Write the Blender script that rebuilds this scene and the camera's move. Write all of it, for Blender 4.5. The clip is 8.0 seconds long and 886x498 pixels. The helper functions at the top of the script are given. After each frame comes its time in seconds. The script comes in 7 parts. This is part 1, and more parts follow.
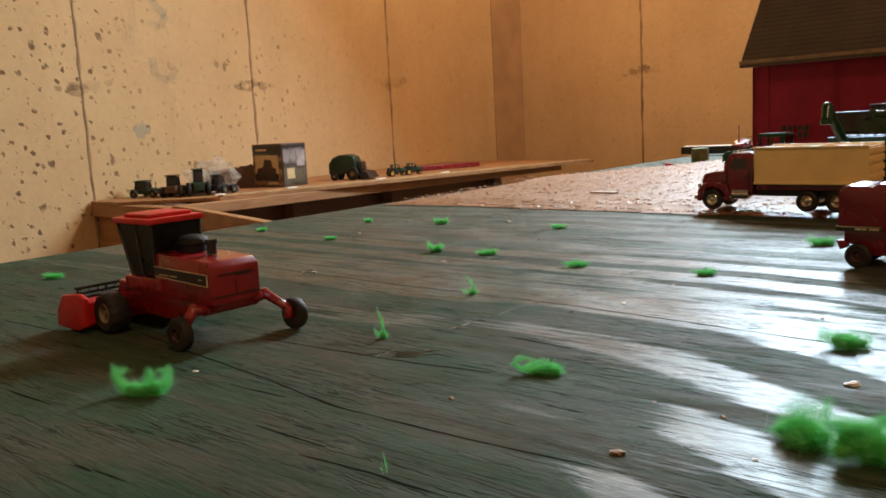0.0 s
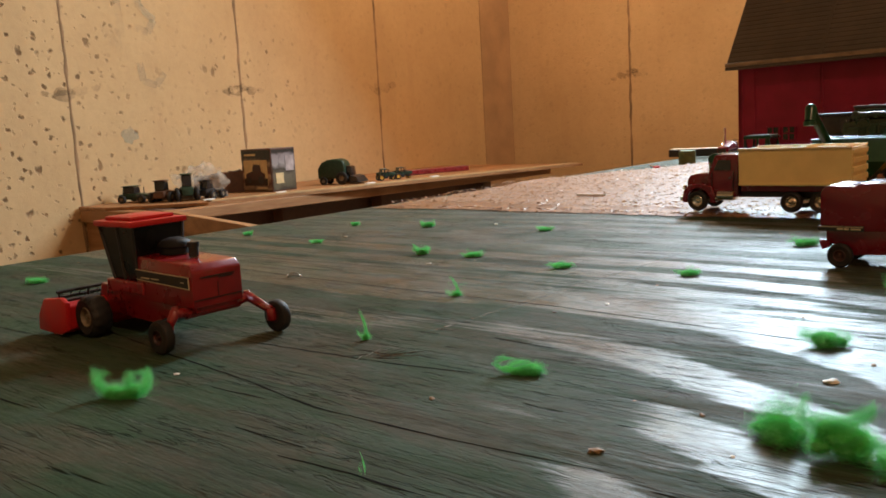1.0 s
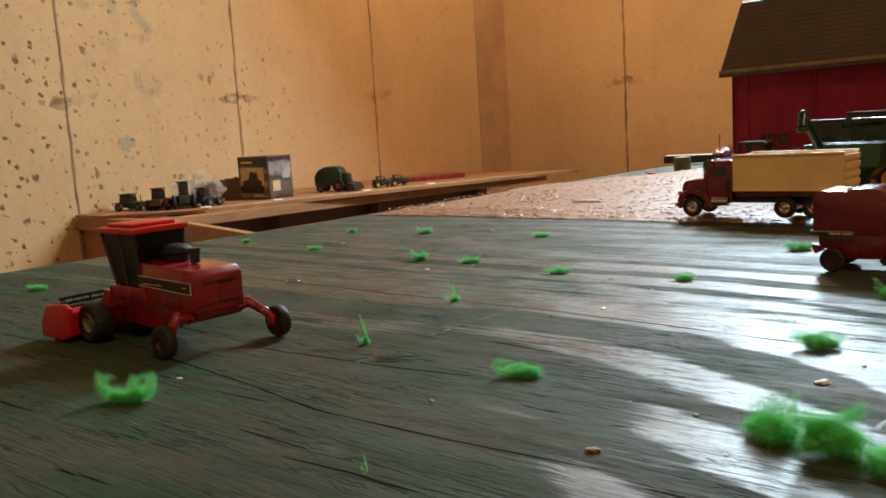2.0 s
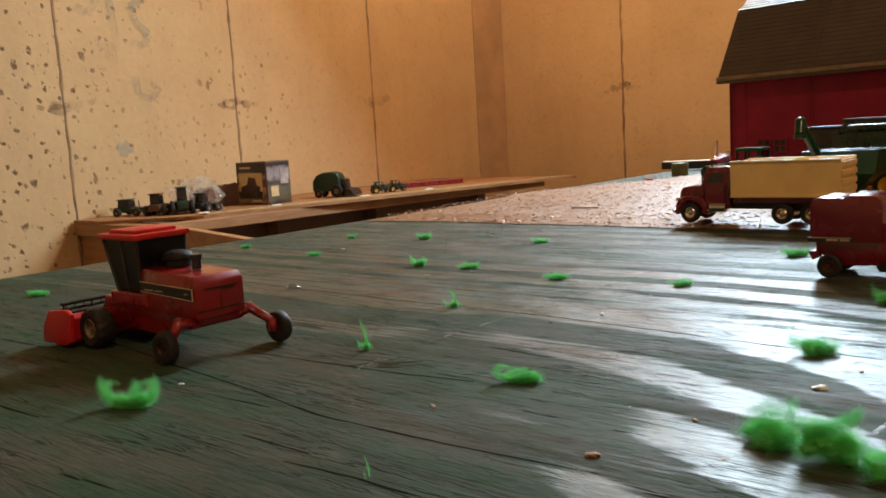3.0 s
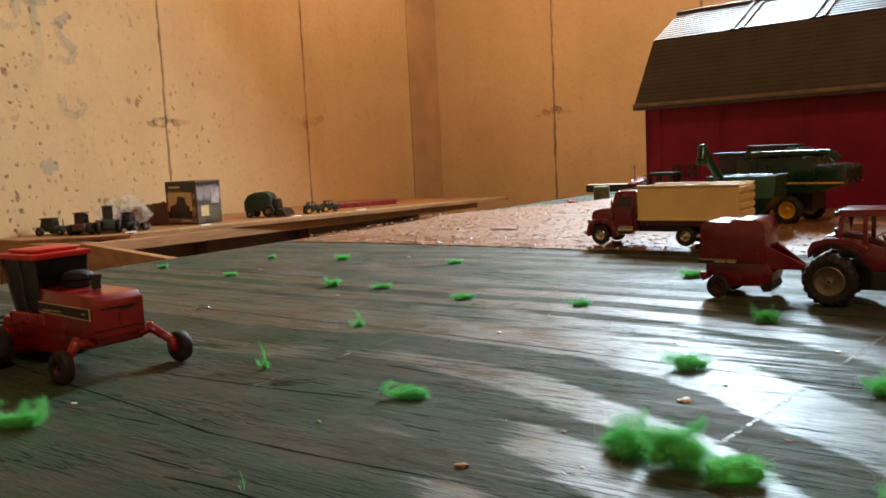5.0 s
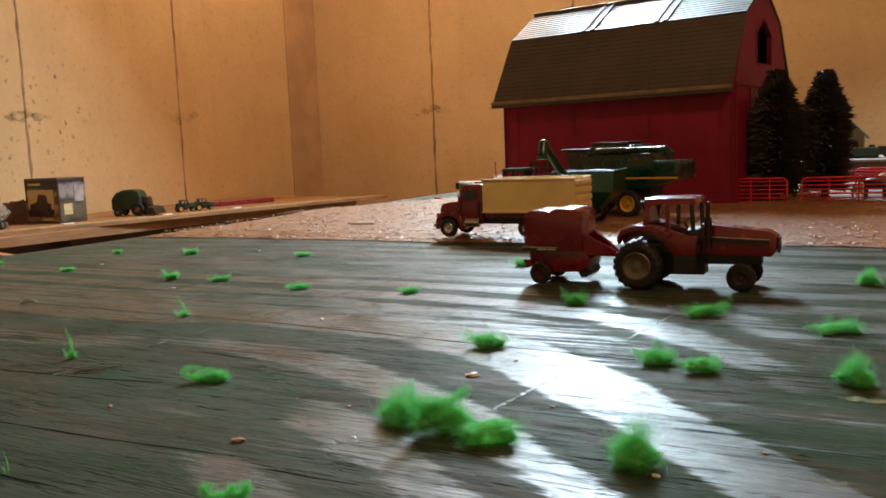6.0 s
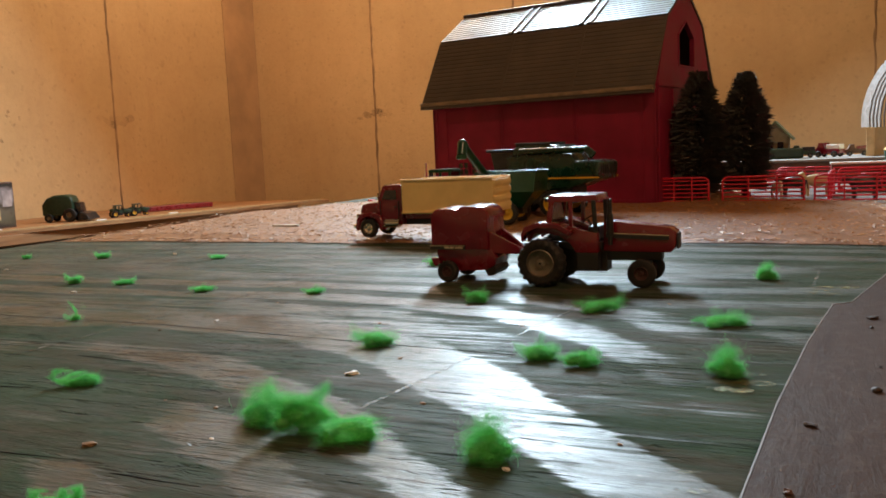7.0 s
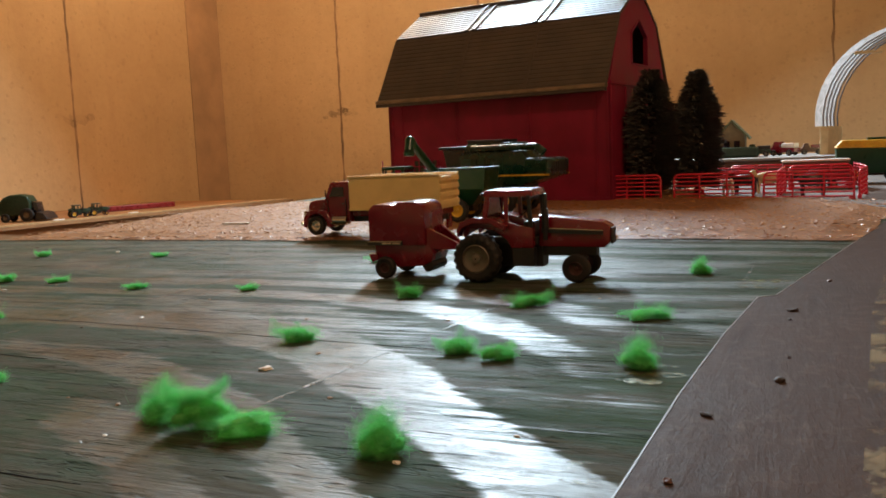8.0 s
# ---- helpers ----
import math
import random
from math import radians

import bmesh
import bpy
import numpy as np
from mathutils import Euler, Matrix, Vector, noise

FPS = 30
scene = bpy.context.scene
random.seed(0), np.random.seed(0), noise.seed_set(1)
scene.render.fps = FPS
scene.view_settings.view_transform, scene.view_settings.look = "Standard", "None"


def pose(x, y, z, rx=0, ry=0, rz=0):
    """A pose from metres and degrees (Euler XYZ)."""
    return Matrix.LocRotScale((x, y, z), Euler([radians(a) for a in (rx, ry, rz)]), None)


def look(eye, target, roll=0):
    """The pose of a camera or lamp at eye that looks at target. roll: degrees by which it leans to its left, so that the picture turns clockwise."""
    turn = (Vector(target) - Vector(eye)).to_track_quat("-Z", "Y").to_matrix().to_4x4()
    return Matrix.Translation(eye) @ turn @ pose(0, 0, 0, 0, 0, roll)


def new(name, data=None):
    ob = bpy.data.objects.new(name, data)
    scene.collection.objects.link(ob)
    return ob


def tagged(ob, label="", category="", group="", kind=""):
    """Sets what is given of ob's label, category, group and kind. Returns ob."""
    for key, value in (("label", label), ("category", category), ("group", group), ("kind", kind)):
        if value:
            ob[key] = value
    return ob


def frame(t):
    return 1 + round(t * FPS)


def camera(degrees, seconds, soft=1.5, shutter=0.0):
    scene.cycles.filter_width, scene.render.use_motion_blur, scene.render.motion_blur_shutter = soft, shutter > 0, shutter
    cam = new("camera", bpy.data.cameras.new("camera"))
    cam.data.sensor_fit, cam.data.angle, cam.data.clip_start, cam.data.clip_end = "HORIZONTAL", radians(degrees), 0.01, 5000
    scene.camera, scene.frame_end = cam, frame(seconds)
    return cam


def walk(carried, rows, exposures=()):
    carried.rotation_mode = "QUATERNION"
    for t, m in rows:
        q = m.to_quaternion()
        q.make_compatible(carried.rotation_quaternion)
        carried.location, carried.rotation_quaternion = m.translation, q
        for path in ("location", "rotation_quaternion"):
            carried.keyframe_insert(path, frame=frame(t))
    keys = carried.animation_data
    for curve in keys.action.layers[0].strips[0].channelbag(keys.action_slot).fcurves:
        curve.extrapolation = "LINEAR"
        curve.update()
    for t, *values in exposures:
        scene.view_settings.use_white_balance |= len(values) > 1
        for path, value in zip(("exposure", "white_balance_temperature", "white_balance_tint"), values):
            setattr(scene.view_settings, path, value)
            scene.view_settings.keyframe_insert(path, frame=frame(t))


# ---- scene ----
cam = camera(55.0, 8.0, soft=1.7)
PATH = [
    (0, (0.0026, -0.0083, 0.0788), (0.7516, 0.6373, -0.0708), -3.10),
    (0.5, (0.0042, -0.0099, 0.0775), (0.7561, 0.6325, -0.0706), -3.20),
    (1, (0.0045, -0.0107, 0.0774), (0.7611, 0.6269, -0.0676), -3.31),
    (1.5, (0.0024, -0.0124, 0.0773), (0.7620, 0.6224, -0.0640), -3.40),
    (3, (-0.0020, -0.0139, 0.0782), (0.7612, 0.6189, -0.0528), -3.42),
    (3.5, (-0.0026, -0.0155, 0.0768), (0.7659, 0.6105, -0.0555), -3.16),
    (4, (-0.0013, -0.0186, 0.0780), (0.7768, 0.5962, -0.0503), -2.96),
    (5.3, (-0.0000, -0.0396, 0.0787), (0.8289, 0.5106, -0.0224), -2.80),
    (5.5, (0.0030, -0.0450, 0.0779), (0.8475, 0.4820, -0.0178), -2.83),
    (6, (0.0071, -0.0629, 0.0731), (0.8847, 0.4021, -0.0439), -2.37),
    (6.5, (0.0133, -0.0719, 0.0700), (0.9070, 0.3612, -0.0472), -2.39),
    (7, (0.0205, -0.0814, 0.0689), (0.9244, 0.3308, -0.0456), -2.57),
    (7.5, (0.0261, -0.0889, 0.0655), (0.9374, 0.3067, -0.0490), -2.59),
    (8, (0.0300, -0.0961, 0.0655), (0.9473, 0.2848, -0.0503), -2.52),
]
walk(cam, [(t, look(eye, target, roll)) for t, eye, target, roll in PATH])

# ---------------------------------------------------------------- light
world = bpy.data.worlds.new("world")
scene.world = world
world.use_nodes = True
world.node_tree.nodes["Background"].inputs[0].default_value = (0.9, 0.75, 0.6, 1)
world.node_tree.nodes["Background"].inputs[1].default_value = 0.02
scene.view_settings.exposure = 0.0


def bulb(name, eye, radius, watts, colour):
    d = bpy.data.lights.new(name, "POINT")
    d.shadow_soft_size, d.energy, d.color = radius, watts, colour
    ob = new(name, d)
    ob.location = eye
    return ob


tube = bpy.data.lights.new("tube_lamp", "AREA")
tube.shape, tube.size, tube.size_y, tube.energy, tube.color = "RECTANGLE", 0.8, 0.12, 64.0, (0.66, 0.86, 1.0)
new("tube_lamp", tube).matrix_world = pose(2.00, 0.60, 0.945, -14, 55, 6)
bulb("ceiling_bulb_lamp", (-0.35, -0.80, 1.38), 0.05, 26.5, (1.0, 0.64, 0.38))
# unseen fill lamp, added to brighten the walls round the far corner
bulb("corner_fill_lamp", (1.90, 1.02, 1.36), 0.05, 39.0, (1.0, 0.73, 0.49))


# ---------------------------------------------------------------- materials
def nodes_of(name):
    m = bpy.data.materials.new(name)
    m.use_nodes = True
    nt = m.node_tree
    return m, nt, nt.nodes["Principled BSDF"]


def coords(nt, scale=(1, 1, 1), source="Object"):
    tc = nt.nodes.new("ShaderNodeTexCoord")
    mp = nt.nodes.new("ShaderNodeMapping")
    mp.inputs["Scale"].default_value = scale
    nt.links.new(tc.outputs[source], mp.inputs["Vector"])
    return mp.outputs["Vector"]


def noise_tex(nt, vec, scale, detail=4.0, rough=0.55, distortion=0.0):
    n = nt.nodes.new("ShaderNodeTexNoise")
    n.inputs["Scale"].default_value = scale
    n.inputs["Detail"].default_value = detail
    n.inputs["Roughness"].default_value = rough
    n.inputs["Distortion"].default_value = distortion
    nt.links.new(vec, n.inputs["Vector"])
    return n.outputs["Fac"]


def ramp(nt, fac, *stops):
    r = nt.nodes.new("ShaderNodeValToRGB")
    el = r.color_ramp.elements
    while len(el) < len(stops):
        el.new(0.5)
    for e, (p, c) in zip(el, stops):
        e.position = p
        e.color = (c, c, c, 1) if isinstance(c, (int, float)) else (*c, 1)
    nt.links.new(fac, r.inputs["Fac"])
    return r.outputs["Color"]


def mix(nt, fac, a, b, kind="MIX"):
    n = nt.nodes.new("ShaderNodeMix")
    n.data_type, n.blend_type = "RGBA", kind
    for socket, value in ((n.inputs[0], fac), (n.inputs[6], a), (n.inputs[7], b)):
        if isinstance(value, (int, float)):
            socket.default_value = value
        elif isinstance(value, tuple):
            socket.default_value = (*value, 1)
        else:
            nt.links.new(value, socket)
    return n.outputs[2]


def maths(nt, op, a, b=0.0):
    n = nt.nodes.new("ShaderNodeMath")
    n.operation = op
    for socket, value in zip(n.inputs, (a, b)):
        if isinstance(value, (int, float)):
            socket.default_value = value
        else:
            nt.links.new(value, socket)
    return n.outputs[0]


def bump(nt, bsdf, height, distance, strength=1.0):
    b = nt.nodes.new("ShaderNodeBump")
    b.inputs["Distance"].default_value = distance
    b.inputs["Strength"].default_value = strength
    nt.links.new(height, b.inputs["Height"])
    nt.links.new(b.outputs["Normal"], bsdf.inputs["Normal"])


def paint(name, colour, rough=0.4, metal=0.0, vary=0.25, scale=90.0, dent=0.0001, coat=0.0, dust=0.0, gloss=0.5):
    """Toy paint or plastic: cloudy tone, scuffs, small relief, a little dust."""
    m, nt, bsdf = nodes_of(name)
    v = coords(nt)
    big, fine = noise_tex(nt, v, scale), noise_tex(nt, v, scale * 9, 3)
    dark = tuple(c * (1 - vary) for c in colour)
    light = tuple(min(1, c * (1 + vary) + 0.001) for c in colour)
    col = mix(nt, ramp(nt, big, (0.3, 0.0), (0.7, 1.0)), dark, light)
    col = mix(nt, ramp(nt, fine, (0.66, 0.0), (0.8, 0.35)), col, tuple(0.7 * c + 0.006 for c in colour))
    if dust:
        col = mix(nt, ramp(nt, noise_tex(nt, v, scale * 2.3, 5), (0.45, 0.0), (0.75, dust)), col, (0.22, 0.17, 0.12))
    nt.links.new(col, bsdf.inputs["Base Color"])
    nt.links.new(ramp(nt, big, (0.25, max(0.05, rough - 0.1)), (0.75, min(1, rough + 0.14))), bsdf.inputs["Roughness"])
    bsdf.inputs["Metallic"].default_value = metal
    bsdf.inputs["Specular IOR Level"].default_value = gloss
    bsdf.inputs["Coat Weight"].default_value = coat
    bsdf.inputs["Coat Roughness"].default_value = 0.12
    bump(nt, bsdf, big, dent, 0.6)
    return m


def concrete():
    m, nt, bsdf = nodes_of("tan_concrete")
    v = coords(nt)
    cloud = noise_tex(nt, v, 2.2, 6, 0.6)
    speck = noise_tex(nt, v, 55, 5, 0.7)
    streak = noise_tex(nt, coords(nt, (9, 9, 0.9)), 1.6, 4)
    col = mix(nt, ramp(nt, cloud, (0.3, 0.0), (0.7, 1.0)), (0.52, 0.338, 0.160), (0.66, 0.450, 0.228))
    col = mix(nt, ramp(nt, streak, (0.5, 0.0), (0.8, 0.25)), col, (0.42, 0.25, 0.125))
    col = mix(nt, ramp(nt, speck, (0.3, 0.22), (0.55, 0.0)), col, (0.42, 0.26, 0.13))

    def holes(scale, at, soft, squash):
        vo = nt.nodes.new("ShaderNodeTexVoronoi")
        vo.inputs["Scale"].default_value = scale
        wob = nt.nodes.new("ShaderNodeVectorMath")
        wob.operation = "ADD"
        nz = nt.nodes.new("ShaderNodeTexNoise")
        nz.inputs["Scale"].default_value = scale * 2.5
        sc = nt.nodes.new("ShaderNodeVectorMath")
        sc.operation = "SCALE"
        sc.inputs["Scale"].default_value = 0.5 / scale
        vec = coords(nt, squash)
        nt.links.new(vec, nz.inputs["Vector"])
        nt.links.new(nz.outputs["Color"], sc.inputs[0])
        nt.links.new(vec, wob.inputs[0])
        nt.links.new(sc.outputs[0], wob.inputs[1])
        nt.links.new(wob.outputs[0], vo.inputs["Vector"])
        keep = ramp(nt, vo.outputs["Color"], (0.36, 0.0), (0.60, 1.0))
        return maths(nt, "MULTIPLY", ramp(nt, vo.outputs["Distance"], (at, 1.0), (at + soft, 0.0)), keep)

    # more air holes towards the open end of the long wall
    sep = nt.nodes.new("ShaderNodeSeparateXYZ")
    nt.links.new(coords(nt), sep.inputs[0])
    patch = noise_tex(nt, v, 2.6, 3)
    spread = maths(nt, "ADD", maths(nt, "MULTIPLY", sep.outputs["X"], -0.32), patch)
    mask = ramp(nt, spread, (-0.05, 0.14), (0.22, 1.0))
    pit = maths(nt, "MULTIPLY", maths(nt, "MAXIMUM", holes(18, 0.09, 0.10, (1, 1, 0.75)), maths(nt, "MAXIMUM", holes(36, 0.11, 0.14, (1, 1, 1)), holes(57, 0.13, 0.16, (1, 1, 1)))), mask)
    col = mix(nt, maths(nt, "MULTIPLY", pit, 0.86), col, (0.135, 0.066, 0.027))
    nt.links.new(col, bsdf.inputs["Base Color"])
    bsdf.inputs["Roughness"].default_value = 0.85
    bump(nt, bsdf, maths(nt, "SUBTRACT", maths(nt, "MULTIPLY", speck, 0.3), pit), 0.004, 0.7)
    return m


def painted_board():
    """Weathered plywood under thin, worn green gloss paint; the grain runs along y."""
    m, nt, bsdf = nodes_of("green_plywood")
    v = coords(nt)
    sep = nt.nodes.new("ShaderNodeSeparateXYZ")
    nt.links.new(v, sep.inputs[0])
    # growth rings: every ring follows one bent line across the board; c tells them apart
    x, y = sep.outputs["X"], sep.outputs["Y"]
    bend = ramp(nt, maths(nt, "MULTIPLY", maths(nt, "ADD", y, 0.10), 1 / 0.6), *[((py + 0.10) / 0.6, d / 0.2) for py, d in ((-0.10, 0.175), (-0.05, 0.126), (0.0, 0.079), (0.05, 0.040), (0.10, 0.015), (0.14, 0.005), (0.18, 0.0), (0.23, 0.012), (0.29, 0.018), (0.34, 0.012), (0.42, 0.006), (0.5, 0.0))])
    flat = ramp(nt, x, (0.24, 1.0), (0.42, 0.3))
    wander = maths(nt, "MULTIPLY", maths(nt, "SUBTRACT", noise_tex(nt, coords(nt, (30, 9, 1)), 1.0, 3), 0.5), 0.012)
    c = maths(nt, "ADD", maths(nt, "ADD", x, wander), maths(nt, "MULTIPLY", maths(nt, "MULTIPLY", bend, 0.2), flat))
    stops = [(0.150, 0.3)]
    for a, b, full in ((0.172, 0.188, 0.8), (0.211, 0.231, 0.9), (0.247, 0.266, 0.95), (0.294, 0.329, 1.0), (0.365, 0.383, 0.9), (0.396, 0.416, 0.85)):
        stops += [(a - 0.003, 0.0), (a + 0.003, full), (b - 0.003, full), (b + 0.003, 0.0)]
    rings = ramp(nt, maths(nt, "MULTIPLY", maths(nt, "SUBTRACT", c, 0.15), 1 / 0.3), *[((p - 0.15) / 0.3, v2) for p, v2 in stops])
    # rings nearest the open edge taper out in tongues; the farther rings fade towards the road
    tips = maths(nt, "MAXIMUM", ramp(nt, c, (0.236, 0.0), (0.242, 1.0)), ramp(nt, y, (0.080, 1.0), (0.105, 0.0)))
    tips = maths(nt, "MULTIPLY", tips, maths(nt, "MAXIMUM", ramp(nt, c, (0.275, 0.0), (0.285, 1.0)), ramp(nt, y, (0.12, 1.0), (0.19, 0.45))))
    tips = maths(nt, "MULTIPLY", tips, maths(nt, "MAXIMUM", ramp(nt, c, (0.325, 1.0), (0.335, 0.0)), ramp(nt, maths(nt, "ADD", y, 0.5), (0.45, 0.25), (0.50, 1.0))))
    filled = maths(nt, "MULTIPLY", maths(nt, "MULTIPLY", ramp(nt, c, (0.322, 0.0), (0.330, 1.0)), ramp(nt, c, (0.355, 1.0), (0.362, 0.0))), ramp(nt, y, (0.0, 0.12), (0.07, 0.6)))
    rings = maths(nt, "MAXIMUM", maths(nt, "MULTIPLY", rings, tips), filled)
    figure = maths(nt, "SUBTRACT", maths(nt, "MULTIPLY", rings, 2.0), 1.0)
    # farther on the rings close in long ovals
    u = maths(nt, "MULTIPLY", maths(nt, "SUBTRACT", x, 0.475), 1.0)
    w = maths(nt, "MULTIPLY", maths(nt, "SUBTRACT", y, 0.16), 0.22)
    oval = maths(nt, "SQRT", maths(nt, "ADD", maths(nt, "MULTIPLY", u, u), maths(nt, "MULTIPLY", w, w)))
    oval = maths(nt, "ADD", oval, maths(nt, "MULTIPLY", noise_tex(nt, coords(nt, (9, 4, 1)), 1.0, 2), 0.05))
    wave = maths(nt, "SINE", maths(nt, "MULTIPLY", oval, 6.283 / 0.030))
    near = ramp(nt, c, (0.415, 1.0), (0.425, 0.0))
    wave = maths(nt, "ADD", maths(nt, "MULTIPLY", figure, near), maths(nt, "MULTIPLY", wave, maths(nt, "SUBTRACT", 1.0, near)))
    blot = noise_tex(nt, coords(nt, (55, 26, 1)), 1.0, 5, 0.65)
    ragged = noise_tex(nt, coords(nt, (130, 14, 1)), 1.0, 6, 0.7)
    lines = noise_tex(nt, coords(nt, (330, 6, 1)), 1.0, 4, 0.6)
    wave = maths(nt, "ADD", wave, maths(nt, "MULTIPLY", maths(nt, "SUBTRACT", lines, 0.5), 4.2))
    band = maths(nt, "ADD", maths(nt, "MULTIPLY", wave, 0.5), maths(nt, "ADD", maths(nt, "MULTIPLY", ragged, 1.2), maths(nt, "ADD", maths(nt, "MULTIPLY", blot, 0.8), -0.55)))
    bandm = ramp(nt, band, (0.25, 0.0), (0.66, 1.0))
    fibre = noise_tex(nt, coords(nt, (700, 42, 1)), 1.0, 5, 0.7)
    fine = noise_tex(nt, coords(nt, (300, 60, 1)), 1.0, 5, 0.7)
    crack = noise_tex(nt, coords(nt, (230, 24, 1)), 1.0, 4, 0.6, 0.4)
    crack2 = noise_tex(nt, coords(nt, (480, 48, 1)), 1.0, 3, 0.55, 0.3)
    crackm = maths(nt, "MAXIMUM", ramp(nt, crack, (0.300, 1.0), (0.340, 0.0)), maths(nt, "MULTIPLY", ramp(nt, crack2, (0.30, 1.0), (0.37, 0.0)), ramp(nt, noise_tex(nt, v, 9, 3), (0.40, 0.0), (0.6, 0.9))))
    line = maths(nt, "ABSOLUTE", maths(nt, "SUBTRACT", noise_tex(nt, coords(nt, (270, 20, 1)), 1.0, 3, 0.55, 0.3), 0.5))
    linem = maths(nt, "MULTIPLY", ramp(nt, line, (0.006, 1.0), (0.022, 0.0)), ramp(nt, noise_tex(nt, coords(nt, (40, 14, 1)), 1.0, 3), (0.44, 0.0), (0.60, 0.6)))
    crackm = maths(nt, "MAXIMUM", crackm, linem)
    knots = noise_tex(nt, coords(nt, (60, 22, 1)), 1.0, 4, 0.7)
    chips = ramp(nt, knots, (0.66, 0.0), (0.72, 1.0))
    cloud = noise_tex(nt, v, 11, 5, 0.6)
    green = mix(nt, ramp(nt, cloud, (0.3, 0.0), (0.7, 1.0)), (0.024, 0.046, 0.024), (0.047, 0.074, 0.041))
    bare = mix(nt, ramp(nt, fine, (0.3, 0.0), (0.7, 1.0)), (0.034, 0.038, 0.032), (0.062, 0.068, 0.060))
    col = mix(nt, maths(nt, "MULTIPLY", bandm, ramp(nt, blot, (0.3, 0.10), (0.62, 0.45))), green, bare)
    streak = noise_tex(nt, coords(nt, (75, 10, 1)), 1.0, 6, 0.68, 0.5)
    col = mix(nt, ramp(nt, streak, (0.46, 0.0), (0.62, 0.5)), col, mix(nt, ramp(nt, fine, (0.3, 0.0), (0.7, 1.0)), (0.042, 0.044, 0.036), (0.074, 0.075, 0.064)))
    col = mix(nt, ramp(nt, blot, (0.5, 0.0), (0.75, 0.4)), col, (0.036, 0.062, 0.036))
    col = mix(nt, maths(nt, "MULTIPLY", ramp(nt, fibre, (0.34, 1.0), (0.52, 0.0)), 0.26), col, (0.008, 0.010, 0.007))
    # paint rubbed down to brown wood in ragged patches along the grain, with dust and pale nicks
    rub = noise_tex(nt, coords(nt, (34, 11, 1)), 1.0, 7, 0.72, 0.6)
    rubbed = mix(nt, ramp(nt, fine, (0.3, 0.0), (0.7, 1.0)), (0.044, 0.034, 0.022), (0.092, 0.073, 0.050))
    col = mix(nt, ramp(nt, rub, (0.47, 0.0), (0.60, 0.62)), col, rubbed)
    nick = noise_tex(nt, coords(nt, (520, 210, 1)), 1.0, 3, 0.6)
    col = mix(nt, maths(nt, "MULTIPLY", ramp(nt, nick, (0.68, 0.0), (0.74, 0.7)), ramp(nt, rub, (0.42, 0.15), (0.6, 1.0))), col, (0.19, 0.165, 0.12))
    col = mix(nt, maths(nt, "MULTIPLY", chips, 0.35), col, (0.13, 0.105, 0.075))
    col = mix(nt, maths(nt, "MULTIPLY", crackm, 0.85), col, (0.004, 0.004, 0.003))
    nt.links.new(col, bsdf.inputs["Base Color"])
    gloss = maths(nt, "ADD", 0.40, maths(nt, "MULTIPLY", maths(nt, "SUBTRACT", bandm, 0.45), maths(nt, "ADD", 0.35, maths(nt, "MULTIPLY", near, 0.55))))
    rough = maths(nt, "ADD", ramp(nt, gloss, (0.0, 0.52), (1.0, 0.26)), maths(nt, "MULTIPLY", fine, 0.12))
    flecks = ramp(nt, noise_tex(nt, coords(nt, (420, 120, 1)), 1.0, 4, 0.7), (0.36, 1.0), (0.46, 0.0))
    rough = maths(nt, "ADD", rough, maths(nt, "ADD", maths(nt, "MULTIPLY", flecks, 0.20), ramp(nt, ragged, (0.36, 0.10), (0.52, 0.0))))
    rough = maths(nt, "ADD", rough, maths(nt, "MULTIPLY", ramp(nt, blot, (0.38, 0.0), (0.66, 1.0)), 0.13))
    nt.links.new(rough, bsdf.inputs["Roughness"])
    shine = maths(nt, "MULTIPLY", ramp(nt, gloss, (0.0, 0.10), (1.0, 0.51)), maths(nt, "MULTIPLY", ramp(nt, blot, (0.38, 0.45), (0.6, 1.0)), ramp(nt, ragged, (0.36, 0.5), (0.56, 1.05))))
    # lower specular between the rings beside the road
    dull = maths(nt, "MULTIPLY", maths(nt, "SUBTRACT", 1.0, bandm), ramp(nt, maths(nt, "ADD", y, 0.5), (0.465, 0.75), (0.515, 0.0)))
    shine = maths(nt, "MULTIPLY", shine, maths(nt, "SUBTRACT", 1.0, dull))
    nt.links.new(maths(nt, "MULTIPLY", shine, ramp(nt, crackm, (0.0, 1.0), (1.0, 0.1))), bsdf.inputs["Specular IOR Level"])
    h = maths(nt, "ADD", maths(nt, "MULTIPLY", fibre, 0.42), maths(nt, "MULTIPLY", fine, 0.4))
    h = maths(nt, "SUBTRACT", maths(nt, "ADD", h, maths(nt, "MULTIPLY", blot, 0.45)), crackm)
    bump(nt, bsdf, h, 0.0011, 0.72)
    return m


def lumber(name, a, b, along):
    m, nt, bsdf = nodes_of(name)
    s = [60, 60, 60]
    s[along] = 2.5
    g = noise_tex(nt, coords(nt, tuple(s)), 1.0, 4, 0.6, 0.3)
    big = noise_tex(nt, coords(nt), 5, 3)
    col = mix(nt, ramp(nt, g, (0.35, 0.0), (0.65, 1.0)), a, b)
    col = mix(nt, ramp(nt, big, (0.5, 0.0), (0.8, 0.4)), col, tuple(c * 0.5 for c in a))
    nt.links.new(col, bsdf.inputs["Base Color"])
    bsdf.inputs["Roughness"].default_value = 0.6
    bump(nt, bsdf, g, 0.0008, 0.5)
    return m


